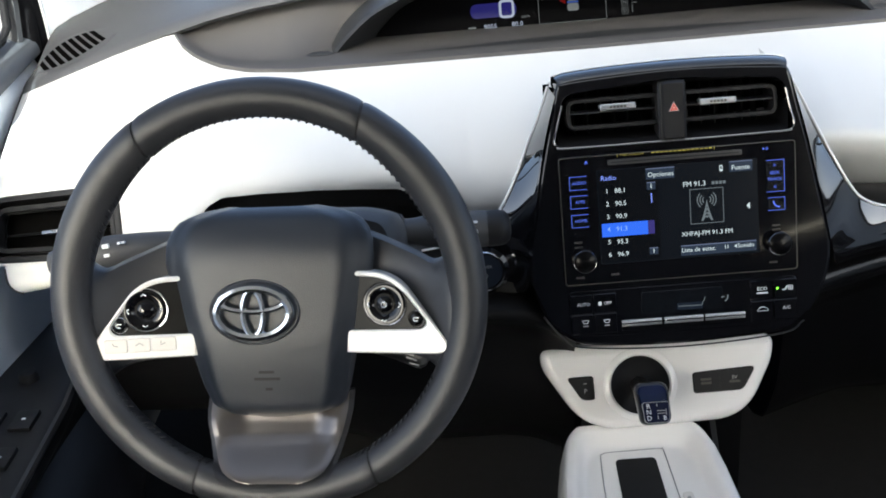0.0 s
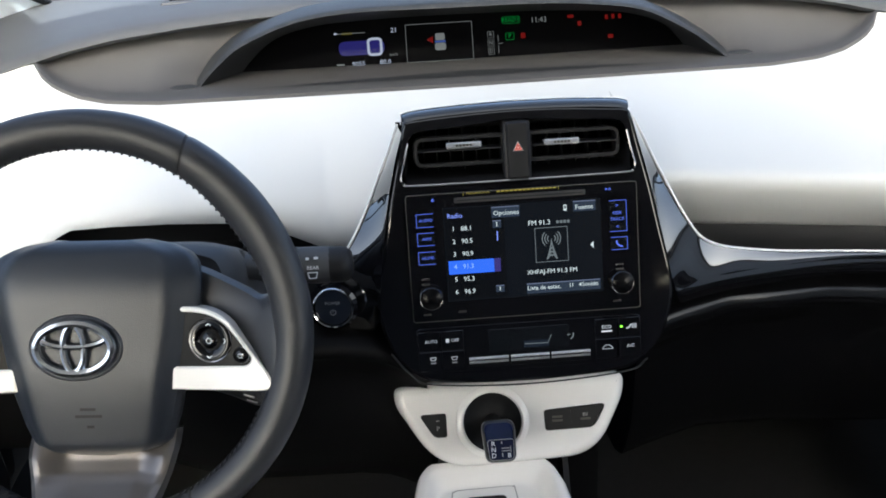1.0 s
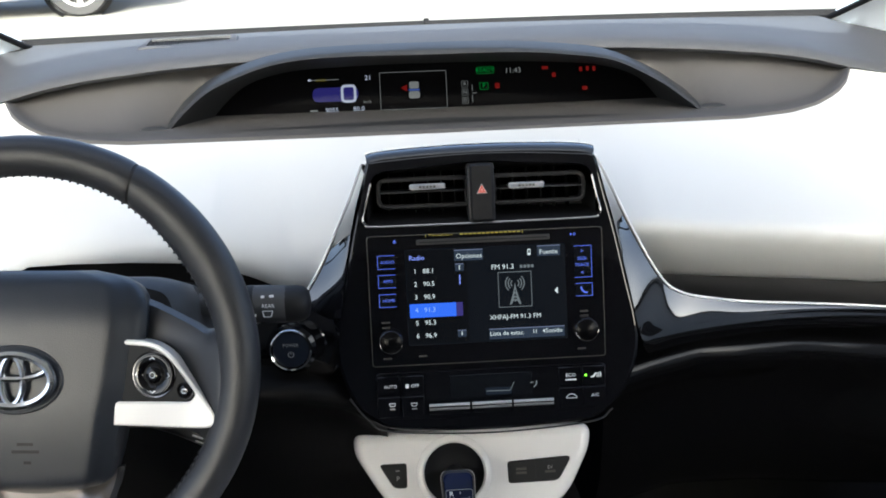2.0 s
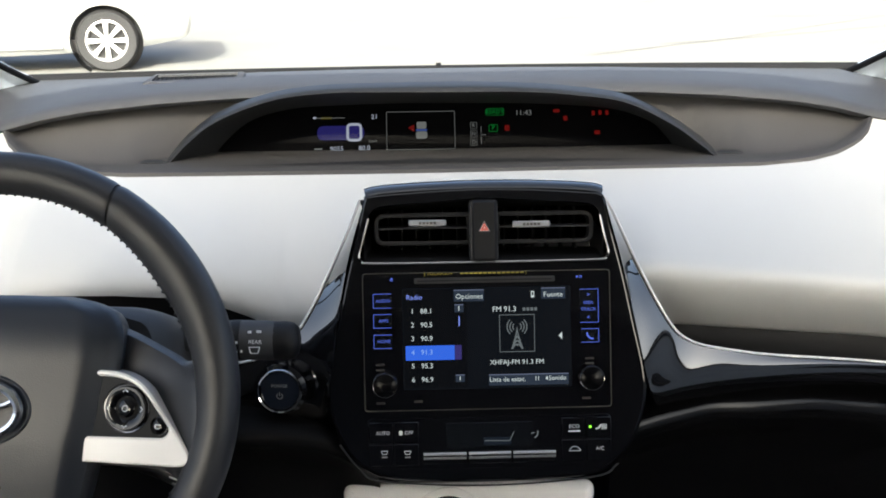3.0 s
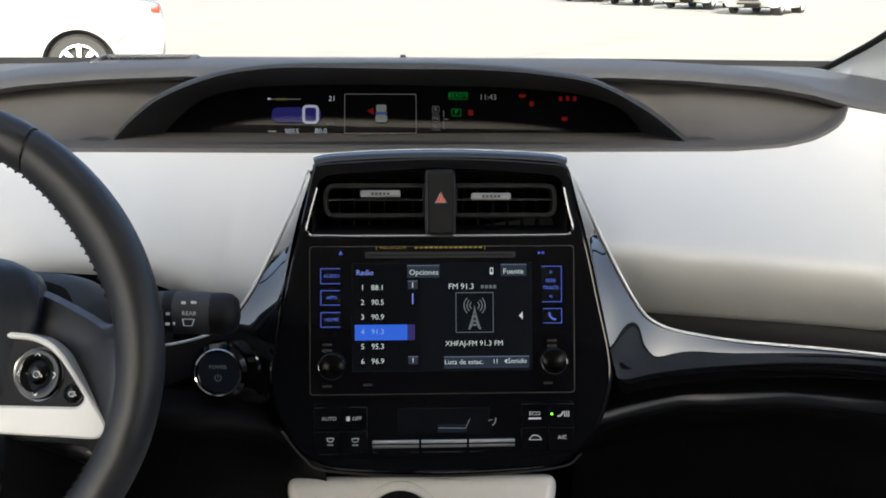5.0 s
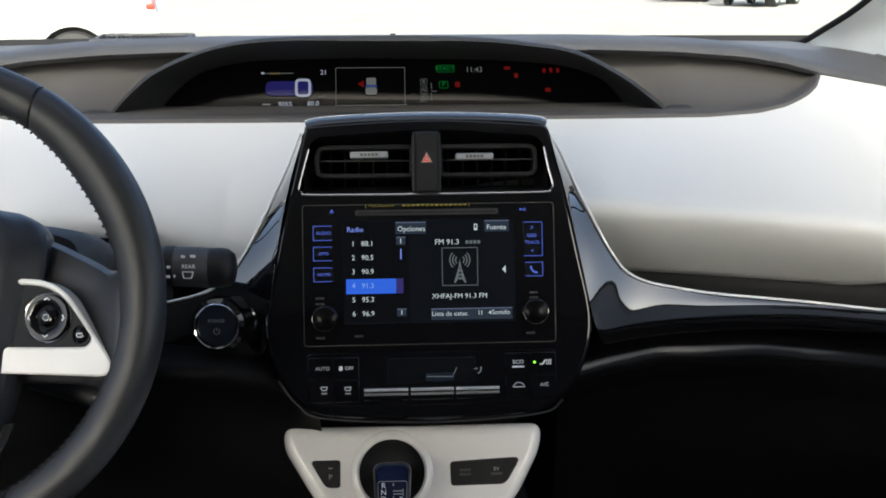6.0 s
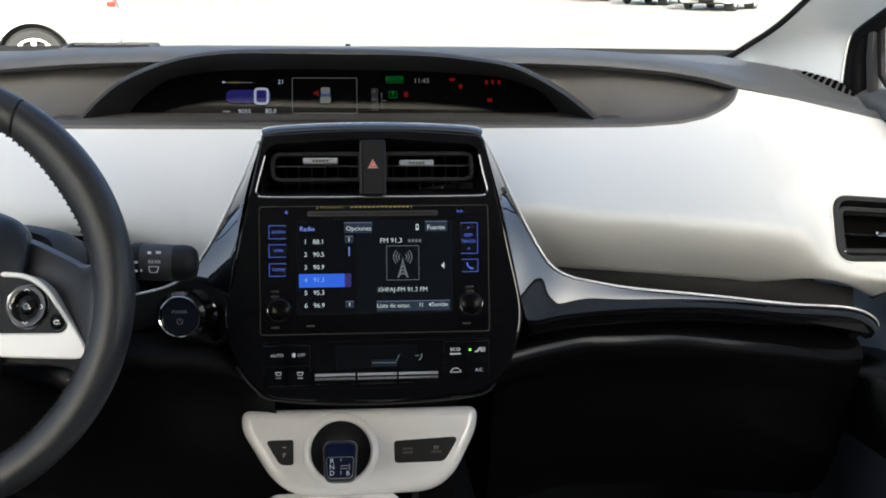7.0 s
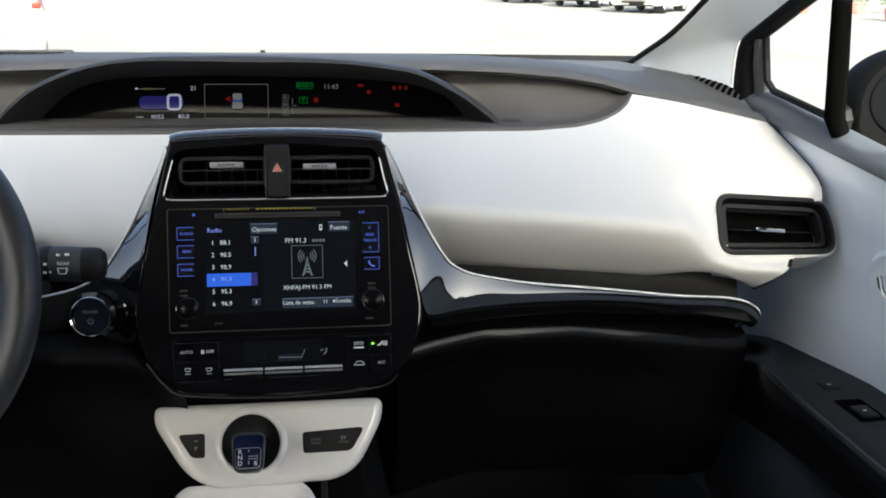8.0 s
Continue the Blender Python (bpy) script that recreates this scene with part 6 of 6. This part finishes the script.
part("grip_ring", lathe([(0.0158, -0.004), (0.0172, -0.004), (0.0175, 0.004), (0.0168, 0.004)], 24, Matrix.Translation((-0.222, -0.0643, 0.8415)) @ Matrix.Rotation(radians(90), 4, "Y")), M_BLACK, wi, world=True)
wf = frame_from((-0.205, -0.0815, 0.844), (1, 0.05, -0.05), (0, 0.35, 0.94))
turn_w = FRAMES["steering_column"].inverted() @ wf
words("REAR", 0.0048, 0.001, 0.0015, 0.0010, M_LIGHTINK, wi, turn=turn_w)
b3 = plate(rounded([(-0.003, -0.0085), (0.004, -0.0085), (0.0055, -0.0025), (-0.0045, -0.0025)], 0.001), 0.0, 0.0010, 0.0001, holes=[rounded([(-0.0022, -0.0078), (0.0032, -0.0078), (0.0045, -0.0032), (-0.0035, -0.0032)], 0.0006)])
b3.transform(turn_w)
part("washer_symbol", b3, M_LIGHTINK, wi, smooth=False)
for u, v, w in ((-0.0155, 0.001, 0.003), (-0.0155, -0.007, 0.003), (-0.0105, -0.0065, 0.0012), (0.004, 0.0105, 0.004), (-0.004, 0.010, 0.003)):
    b3 = plate(rect(u - w / 2, v - 0.0011, u + w / 2, v + 0.0011, 0.0004), -0.002, 0.0012, 0.0001)
    b3.transform(turn_w)
    part("stalk_mark", b3, M_LIGHTINK, wi, smooth=False)
li = stalk([(-0.46, -0.07, 0.853), (-0.49, -0.072, 0.853), (-0.525, -0.075, 0.852), (-0.555, -0.078, 0.850), (-0.580, -0.08, 0.848), (-0.600, -0.08, 0.846)], [0.010, 0.0125, 0.0150, 0.0168, 0.0172, 0.0165, 0.012], "light_stalk", "dark light stalk with white symbols")
turn_l = FRAMES["steering_column"].inverted() @ frame_from((-0.545, -0.0935, 0.856), (1, 0.08, 0.05), (0, 0.35, 0.94))
for u, v, w, h in ((-0.010, 0.009, 0.007, 0.003), (0.003, 0.009, 0.006, 0.004), (0.016, 0.010, 0.003, 0.002), (0.020, 0.010, 0.003, 0.002), (0.003, 0.0005, 0.005, 0.003), (-0.006, -0.008, 0.002, 0.0012)):
    b3 = plate(rect(u - w / 2, v - h / 2, u + w / 2, v + h / 2, 0.0006), -0.003, 0.0012, 0.0001)
    b3.transform(turn_l)
    part("stalk_mark", b3, M_LIGHTINK, li, smooth=False)
words("AUTO", 0.0042, 0.003, -0.0125, 0.0010, M_INK, li, turn=turn_l)
b3 = lathe([(0.0016, 0.001), (0.0030, 0.0012), (0.0030, -0.001)], 12)
b3.transform(turn_l @ Matrix.Translation((-0.0135, -0.005, 0)))
part("stalk_mark", b3, M_LIGHTINK, li)
# cruise stub below the right spoke
cr = part("cruise_stalk", tube(spread([(-0.335, -0.10, 0.756), (-0.290, -0.113, 0.750), (-0.266, -0.119, 0.742), (-0.254, -0.122, 0.737)], 10), [0.009, 0.010, 0.011, 0.0115, 0.012, 0.0122, 0.0125, 0.0125, 0.0115, 0.007], 14), M_SATIN, col, "short dark cruise lever", world=True)
for k in range(3):
    b3 = plate(rect(-0.005, -0.0007, 0.005, 0.0007), -0.002, 0.0006, 0.0001)
    b3.transform(FRAMES["steering_column"].inverted() @ frame_from((-0.272 + 0.002 * k, -0.1315, 0.750 - 0.006 * k), (1, -0.2, -0.30), (0.3, 0.35, 0.9)))
    part("stalk_mark", b3, M_INK, cr, smooth=False)

# ---------------------------------------------------------------- side vents
def side_vent(side, label):
    fr = VENTS[side]
    v = thing("side_air_vent", fr, label, "air vent", "side vents")
    o = rounded([(-0.084 * side, 0.046), (0.090 * side, 0.031), (0.087 * side, -0.047), (-0.100 * side, -0.037)], [0.024, 0.030, 0.032, 0.024], 7)
    part("surround", plate(inset(o, -0.0025), -0.05, 0.0008, 0.002, holes=[inset(o, 0.001)]), M_WHITE, v, "pale moulded lip round the bezel")
    part("bezel", plate(o, -0.03, 0.003, 0.004, holes=[inset(o, 0.0075)]), M_BLACK, v, "black rounded bezel")
    # A shallow black plate stands in for the shade deep in the vent.
    part("throat_shade", plate(inset(o, 0.004), -0.04, -0.034, 0.001), M_DEEPSHADE, v)
    i2 = inset(o, 0.012)
    part("louvre_frame", plate(i2, -0.014, -0.004, 0.001, holes=[inset(i2, 0.006)]), M_BLACK, v)
    for vv, tilt in ((-0.0065, 8), (0.019, 20), (-0.030, -14)):
        b = box(-0.066, -0.0011, -0.018, 0.066, 0.0011, 0.0, 0.0006, 1)
        b.transform(Matrix.Translation((0, vv, -0.010)) @ Matrix.Rotation(radians(-5 * side), 4, "Z") @ Matrix.Rotation(radians(tilt), 4, "X"))
        part("slat", b, M_LOWER, v)
    t = part("slider_tab", _moved(plate(rect(-0.022, -0.0028, 0.022, 0.0028, 0.002), -0.016, -0.002, 0.0012), Matrix.Translation((-0.009 * side, -0.0066, 0)) @ Matrix.Rotation(radians(-6.5 * side), 4, "Z")), M_CHROME, v, "chrome louvre tab")
    for k in range(5):
        part("mark", plate(rect(-0.009 * side - 0.008 + 0.0034 * k, -0.0076, -0.009 * side - 0.0056 + 0.0034 * k, -0.0056), -0.0024, -0.0015, 0.0001), M_INK, t)
    return v


side_vent(1, "black passenger-side air vent with a chrome tab")
side_vent(-1, "black driver-side air vent with a chrome tab")

def _flat(loop, at):
    b = plate(loop, -0.004, 0.0, 0.0005)
    b.transform(Matrix.Translation(at))
    return b


# ---------------------------------------------------------------- door switches, handles, outside mirror
def rocker(x, y, z, w, l, parent, turn=0.0, mark=True):
    b = box(-w / 2, -l / 2, -0.006, w / 2, l / 2, 0.004, 0.0015)
    b.transform(Matrix.Translation((x, y, z)) @ Matrix.Rotation(turn, 4, "Z"))
    k = part("window_switch", b, M_BLACK, parent, "dark window switch")
    if mark:
        b = plate(rect(-0.0022, -0.0014, 0.0022, 0.0014, 0.0004), 0.003, 0.0045, 0.0002)
        b.transform(Matrix.Translation((x, y, z)) @ Matrix.Rotation(turn, 4, "Z"))
        part("switch_mark", b, M_LIGHTINK, k, smooth=False)


rocker(XR(0.650), -0.004, 0.6445, 0.021, 0.020, door_r)
# A flat black plate on the armrest paints the shade of a recess.
part("switch_well_shade", _flat(rounded([(-0.017, -0.030), (0.017, -0.030), (0.017, 0.030), (-0.017, 0.030)], 0.004), (XR(0.648), -0.078, 0.6482)), M_DEEPSHADE, door_r, "flat black plate for the shaded well round the window switch", smooth=False)
rocker(XR(0.648), -0.085, 0.6465, 0.020, 0.030, door_r)
for y in (-0.045, -0.11):
    for x in (0.667, 0.630):
        rocker(XL(x), y, 0.647, 0.024, 0.034, door_l)
part("mirror_switch", lathe([(0.0, 0.012), (0.009, 0.011), (0.011, 0.006), (0.012, -0.004)], 20, Matrix.Translation((XL(0.660), 0.045, 0.6425))), M_BLACK, door_l, "round mirror switch")
for X, d in ((XR, door_r), (XL, door_l)):
    b = lathe([(0.0, 0.0005), (0.034, 0.0008), (0.040, 0.0030), (0.044, 0.0045), (0.049, 0.0028), (0.053, -0.001)], 36)
    s = 1 if X is XR else -1
    b.transform(Matrix.Translation((X(0.7165), -0.010, 0.770)) @ Matrix.Rotation(radians(-90 * s), 4, "Y") @ Matrix.Diagonal((0.86, 1.15, 1, 1)))
    part("handle_dish", b, M_DOORWHITE, d, "dished door handle recess")
    part("door_handle", tube(spread([(X(0.713), 0.012, 0.776), (X(0.706), -0.010, 0.764), (X(0.703), -0.045, 0.755)], 10), 0.007, 10, flat=0.6), M_CHROME, d, "chrome inside door handle")


def mirror(side):
    X = lambda x: XC + side * (x - XC)
    m = thing("side_mirror", Matrix.Translation((X(0.995), 0.42, 0.95)), "dark outside mirror housing", "mirror", "outside mirrors")
    b = bmesh.new()
    bmesh.ops.create_icosphere(b, subdivisions=4, radius=1)
    for v in b.verts:
        c = v.co
        c.y = max(c.y, -0.35)
        c.x = math.copysign(abs(c.x) ** 0.75, c.x)
        c.z = math.copysign(abs(c.z) ** 0.8, c.z)
        v.co = Vector((X(0.995) + side * c.x * 0.115, 0.42 + c.y * 0.10, 0.948 + c.z * 0.085 + 0.02 * c.x))
    part("housing", b, M_MIRROR, m, "black mirror housing", world=True)
    part("mirror_foot", tube([(X(0.79), 0.40, 0.90), (X(0.90), 0.42, 0.92)], 0.022, 8), M_BLACK, m, world=True)
    b = plate(oval(0, 0, 0.095, 0.065, 28), 0, 0.004, 0.002)
    b.transform(frame_from((X(0.995), 0.384, 0.948), (1, 0, 0), (0, 0, 1)))
    part("mirror_glass", b, M_MIRRORGLASS, m, "mirror glass painted flat dark in place of its reflection", world=True)


mirror(1)
mirror(-1)

# ---------------------------------------------------------------- parked cars
def carved(b, cutter):
    """The first bmesh with the second one cut away."""
    obs = []
    for q in (b, cutter):
        me = bpy.data.meshes.new("shape")
        q.to_mesh(me)
        q.free()
        obs.append(bpy.data.objects.new("shape", me))
        scene.collection.objects.link(obs[-1])
    mod = obs[0].modifiers.new("cut", "BOOLEAN")
    mod.operation, mod.object, mod.solver = "DIFFERENCE", obs[1], "EXACT"
    bpy.context.view_layer.update()
    me = bpy.data.meshes.new_from_object(obs[0].evaluated_get(bpy.context.evaluated_depsgraph_get()))
    out = bmesh.new()
    out.from_mesh(me)
    for o in obs:
        bpy.data.objects.remove(o)
    return out


def car(name, m, label, length=4.55, body_mat=None, detail=True, group=""):
    """A saloon seen from outside: heading along -x in its own frame, near side at y = 0, ground at z = 0."""
    c = thing(name, m, label, "car", group)
    W = 1.76
    body_mat = body_mat or M_DIMWHITE
    # rows along the length: (x from the rear end, floor z, beltline z, roof z or None)
    st = [(0.0, 0.46, 0.80, 0.86), (0.06, 0.34, 0.92, 0.97), (0.30, 0.28, 0.96, 1.02), (0.62, 0.24, 0.98, 1.08), (1.0, 0.22, 0.97, 1.26), (1.45, 0.20, 0.96, 1.43), (2.2, 0.19, 0.95, 1.47), (2.8, 0.19, 0.93, 1.36), (3.3, 0.20, 0.92, 1.02), (3.9, 0.22, 0.86, 0.90), (4.35, 0.22, 0.74, 0.78), (4.55, 0.27, 0.60, 0.64)]
    k = length / 4.55
    rows = []
    for x, f, bz, rz in st:
        tuck = 0.0 if 0.3 < x < 4.2 else 0.10
        cab = max(0.0, (rz - bz - 0.06)) / 0.45
        half = [(0.06 + tuck, f), (0.01 + tuck, f + 0.10), (0.0 + tuck, (f + bz) / 2 + 0.05), (0.03 + tuck, bz), (0.06 + 0.12 * cab + tuck, bz + (rz - bz) * 0.55), (0.16 + 0.14 * cab + tuck, rz - 0.015), (W / 2, rz)]
        near = spread([(-x * k, y, z) for y, z in half], 20)
        rows.append([tuple(p) for p in near] + [(p.x, W - p.y, p.z) for p in near[-2::-1]])
    dense = [[tuple(p) for p in spread(col_, 60)] for col_ in zip(*rows)]
    dense = list(zip(*dense))
    b = grid(dense)
    # wheel arches
    centres = (-0.88 * k, -3.50 * k)
    bmesh.ops.holes_fill(b, edges=[e for e in b.edges if e.is_boundary])
    bmesh.ops.recalc_face_normals(b, faces=b.faces)
    cutter = bmesh.new()
    for cx in centres:
        lathe([(0, -3), (0.372, -3), (0.372, 3), (0, 3)], 48, None, cutter)
        fresh = [v for v in cutter.verts if not v.tag]
        for v in fresh:
            v.co = Matrix.Translation((cx, W / 2, 0.325)) @ Matrix.Rotation(radians(90), 4, "X") @ v.co
            v.tag = True
    bmesh.ops.remove_doubles(cutter, verts=cutter.verts, dist=1e-5)
    bmesh.ops.recalc_face_normals(cutter, faces=cutter.faces)
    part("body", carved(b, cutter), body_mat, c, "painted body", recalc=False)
    for cx in centres:
        for y in (0.02, W - 0.02):
            w = part("wheel", lathe([(0.215, -0.09), (0.30, -0.10), (0.322, -0.06), (0.322, 0.06), (0.30, 0.095), (0.215, 0.085)], 40, Matrix.Translation((cx, y + (0.10 if y < 1 else -0.10), 0.322)) @ Matrix.Rotation(radians(90), 4, "X")), M_TYRE, c, "black tyre on a silver alloy rim")
            fr = Matrix.Translation((cx, y + (0.025 if y < 1 else -0.025), 0.322)) @ Matrix.Rotation(radians(90 if y < 1 else -90), 4, "X")
            b = lathe([(0.218, -0.02), (0.218, 0.012), (0.205, 0.014), (0.200, -0.03), (0.19, -0.06)], 40)
            part("rim_ring", _moved(b, fr), M_ALLOY, w)
            part("brake_disc", _moved(lathe([(0, -0.075), (0.20, -0.075)], 30), fr), M_BLACK, w)
            if detail:
                for q in range(8):
                    sp = plate([(-0.016, 0.035), (0.016, 0.035), (0.030, 0.205), (-0.030, 0.205)], -0.03, 0.0, 0.006)
                    part("rim_spoke", _moved(sp, fr @ Matrix.Rotation(2 * math.pi * q / 8, 4, "Z")), M_ALLOY, w)
            part("hub_cap", _moved(lathe([(0, 0.004), (0.035, 0.003), (0.055, -0.01), (0.055, -0.04)], 24), fr), M_ALLOY, w)
        # dark arch lining
        b = lathe([(0.375, -0.30), (0.375, 0.0)], 36, Matrix.Translation((cx, 0.04, 0.32)) @ Matrix.Rotation(radians(90), 4, "X"))
        part("arch_lining", b, M_BLACK, c)
        b = lathe([(0, 0), (0.375, 0)], 36, Matrix.Translation((cx, 0.34, 0.32)) @ Matrix.Rotation(radians(90), 4, "X"))
        part("arch_lining", b, M_BLACK, c)
    for y in (-0.004, W + 0.004):
        for x0, x1, x2, x3 in ((-1.15, -2.02, -2.02, -1.42), (-2.10, -3.02, -2.62, -2.10)):
            b = bmesh.new()
            b.faces.new([b.verts.new((px * k, y + (0.05 if y < 1 else -0.05) + (pz - 0.98) * (0.28 if y < 1 else -0.28), pz)) for px, pz in ((x0, 0.99), (x1, 0.99), (x2, 1.36), (x3, 1.36))])
            part("side_window", thicken(b, 0.01), M_DARKGLASS, c, smooth=False)
    part("tail_lamp", box(-0.13 * k, 0.085, 0.865, -0.035, 0.30, 0.955, 0.02), M_LAMPRED, c, "red tail lamp")
    part("tail_lamp", box(-0.13 * k, W - 0.30, 0.865, -0.035, W - 0.085, 0.955, 0.02), M_LAMPRED, c, "red tail lamp")
    part("head_lamp", box(-4.40 * k, 0.10, 0.60, -4.05 * k, 0.34, 0.74, 0.04), M_LAMPCLEAR, c, "clear head lamp")
    part("head_lamp", box(-4.40 * k, W - 0.34, 0.60, -4.05 * k, W - 0.10, 0.74, 0.04), M_LAMPCLEAR, c, "clear head lamp")
    # Black box added to stand in for the shadow under the car.
    part("underside_shade", box(-4.1 * k, 0.16, 0.19, -0.75 * k, W - 0.16, 0.34, 0.02), M_BLACK, c, "black box for the shade under the car")
    if detail:
        part("door_gap", tube(spread([(-1.08, 0.030, 0.99), (-1.14, 0.010, 0.85), (-1.20, 0.002, 0.73), (-1.30, 0.002, 0.60), (-1.36, 0.006, 0.45), (-1.38, 0.012, 0.33)], 24), 0.006, 6), M_INK, c, "gap round the rear door")
        part("filler_flap", tube([(x, 0.014 if z < 0.85 else 0.022, z) for x, z in ((-0.70, 0.79), (-0.86, 0.79), (-0.87, 0.80), (-0.87, 0.92), (-0.86, 0.93), (-0.70, 0.93), (-0.69, 0.92), (-0.69, 0.80))], 0.004, 5, closed=True), M_INK, c, "outline of the fuel filler flap")
        part("bumper_gap", tube(spread([(-0.52, 0.006, 0.56), (-0.40, 0.006, 0.66), (-0.20, 0.03, 0.74), (-0.07, 0.09, 0.78)], 14), 0.005, 5), M_INK, c, "gap along the bumper")
    for name_, pts in (("windscreen", ((-3.27, 0.20, 1.05), (-3.27, W - 0.20, 1.05), (-2.76, W - 0.34, 1.385), (-2.76, 0.34, 1.385))), ("rear_window", ((-0.68, 0.24, 1.125), (-0.68, W - 0.24, 1.125), (-1.36, W - 0.36, 1.43), (-1.36, 0.36, 1.43)))):
        b = bmesh.new()
        b.faces.new([b.verts.new((x * k, y, z)) for x, y, z in pts])
        part(name_, thicken(b, 0.02), M_DARKGLASS, c, smooth=False)
    part("lower_intake", box(-4.50 * k, 0.50, 0.31, -4.30 * k, W - 0.50, 0.36, 0.015), M_BLACK, c)
    part("grille", box(-4.50 * k, 0.55, 0.42, -4.40 * k, W - 0.55, 0.60, 0.02), M_BLACK, c)
    part("sill_strip", box(-3.0 * k, -0.012, 0.255, -1.32 * k, 0.02, 0.30, 0.008), M_DIMWHITE, c)
    return c


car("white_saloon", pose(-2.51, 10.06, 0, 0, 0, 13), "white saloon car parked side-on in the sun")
for x, y, a in ((11.98, 32.5, 54), (11.04, 36.9, 56), (9.73, 40.8, 57), (8.5, 44.9, 57)):
    # the place given is the middle of the front axle
    m = pose(x, y, yard_height(y), 0, 0, a) @ Matrix.Translation((3.50, -0.88, 0))
    lift = yard_height((m @ Vector((-1.8, 0.88, 0))).y) - yard_height(y)
    car("parked_car", Matrix.Translation((0, 0, lift)) @ m, "white car parked across the sunlit yard", body_mat=M_GREYCAR, group="cars across the yard")


def planter(x, y):
    """A red tub with a leafy shrub."""
    p = thing("planter", pose(x, y, yard_height(y)) @ Matrix.Scale(0.6, 4), "red tub with a green shrub beside the yard", "planter", "planters along the yard")
    part("tub", lathe([(0, 0.0), (0.40, 0.0), (0.46, 0.08), (0.52, 0.55), (0.58, 0.60), (0.55, 0.66), (0.48, 0.62), (0, 0.6)], 20), material("red_tub_paint", (0.45, 0.11, 0.09), 0.6), p, "red painted tub")
    rnd = random.Random(int(x * 10))
    b = bmesh.new()
    for i in range(260):
        h = rnd.random()
        r = 0.55 * math.sqrt(rnd.random()) * (0.5 + math.sin(math.pi * min(1, h + 0.15)))
        t = rnd.random() * 6.283
        c = Vector((r * math.cos(t), r * math.sin(t), 0.65 + 1.1 * h))
        u = Vector((rnd.uniform(-1, 1), rnd.uniform(-1, 1), rnd.uniform(-0.3, 1))).normalized()
        w = u.orthogonal().normalized() * 0.045
        vs = [b.verts.new(c + q) for q in (-u * 0.11, w, u * 0.12, -w)]
        b.faces.new(vs)
    tagged(part("leaves", b, material("shrub_leaf", (0.06, 0.10, 0.03), 0.6, vary=0.3), p, smooth=False, recalc=False), kind="stuff")


for x, y in ((18.3, 33.4), (20.7, 33.7), (22.5, 34.0), (18.7, 28.1)):
    planter(x, y)
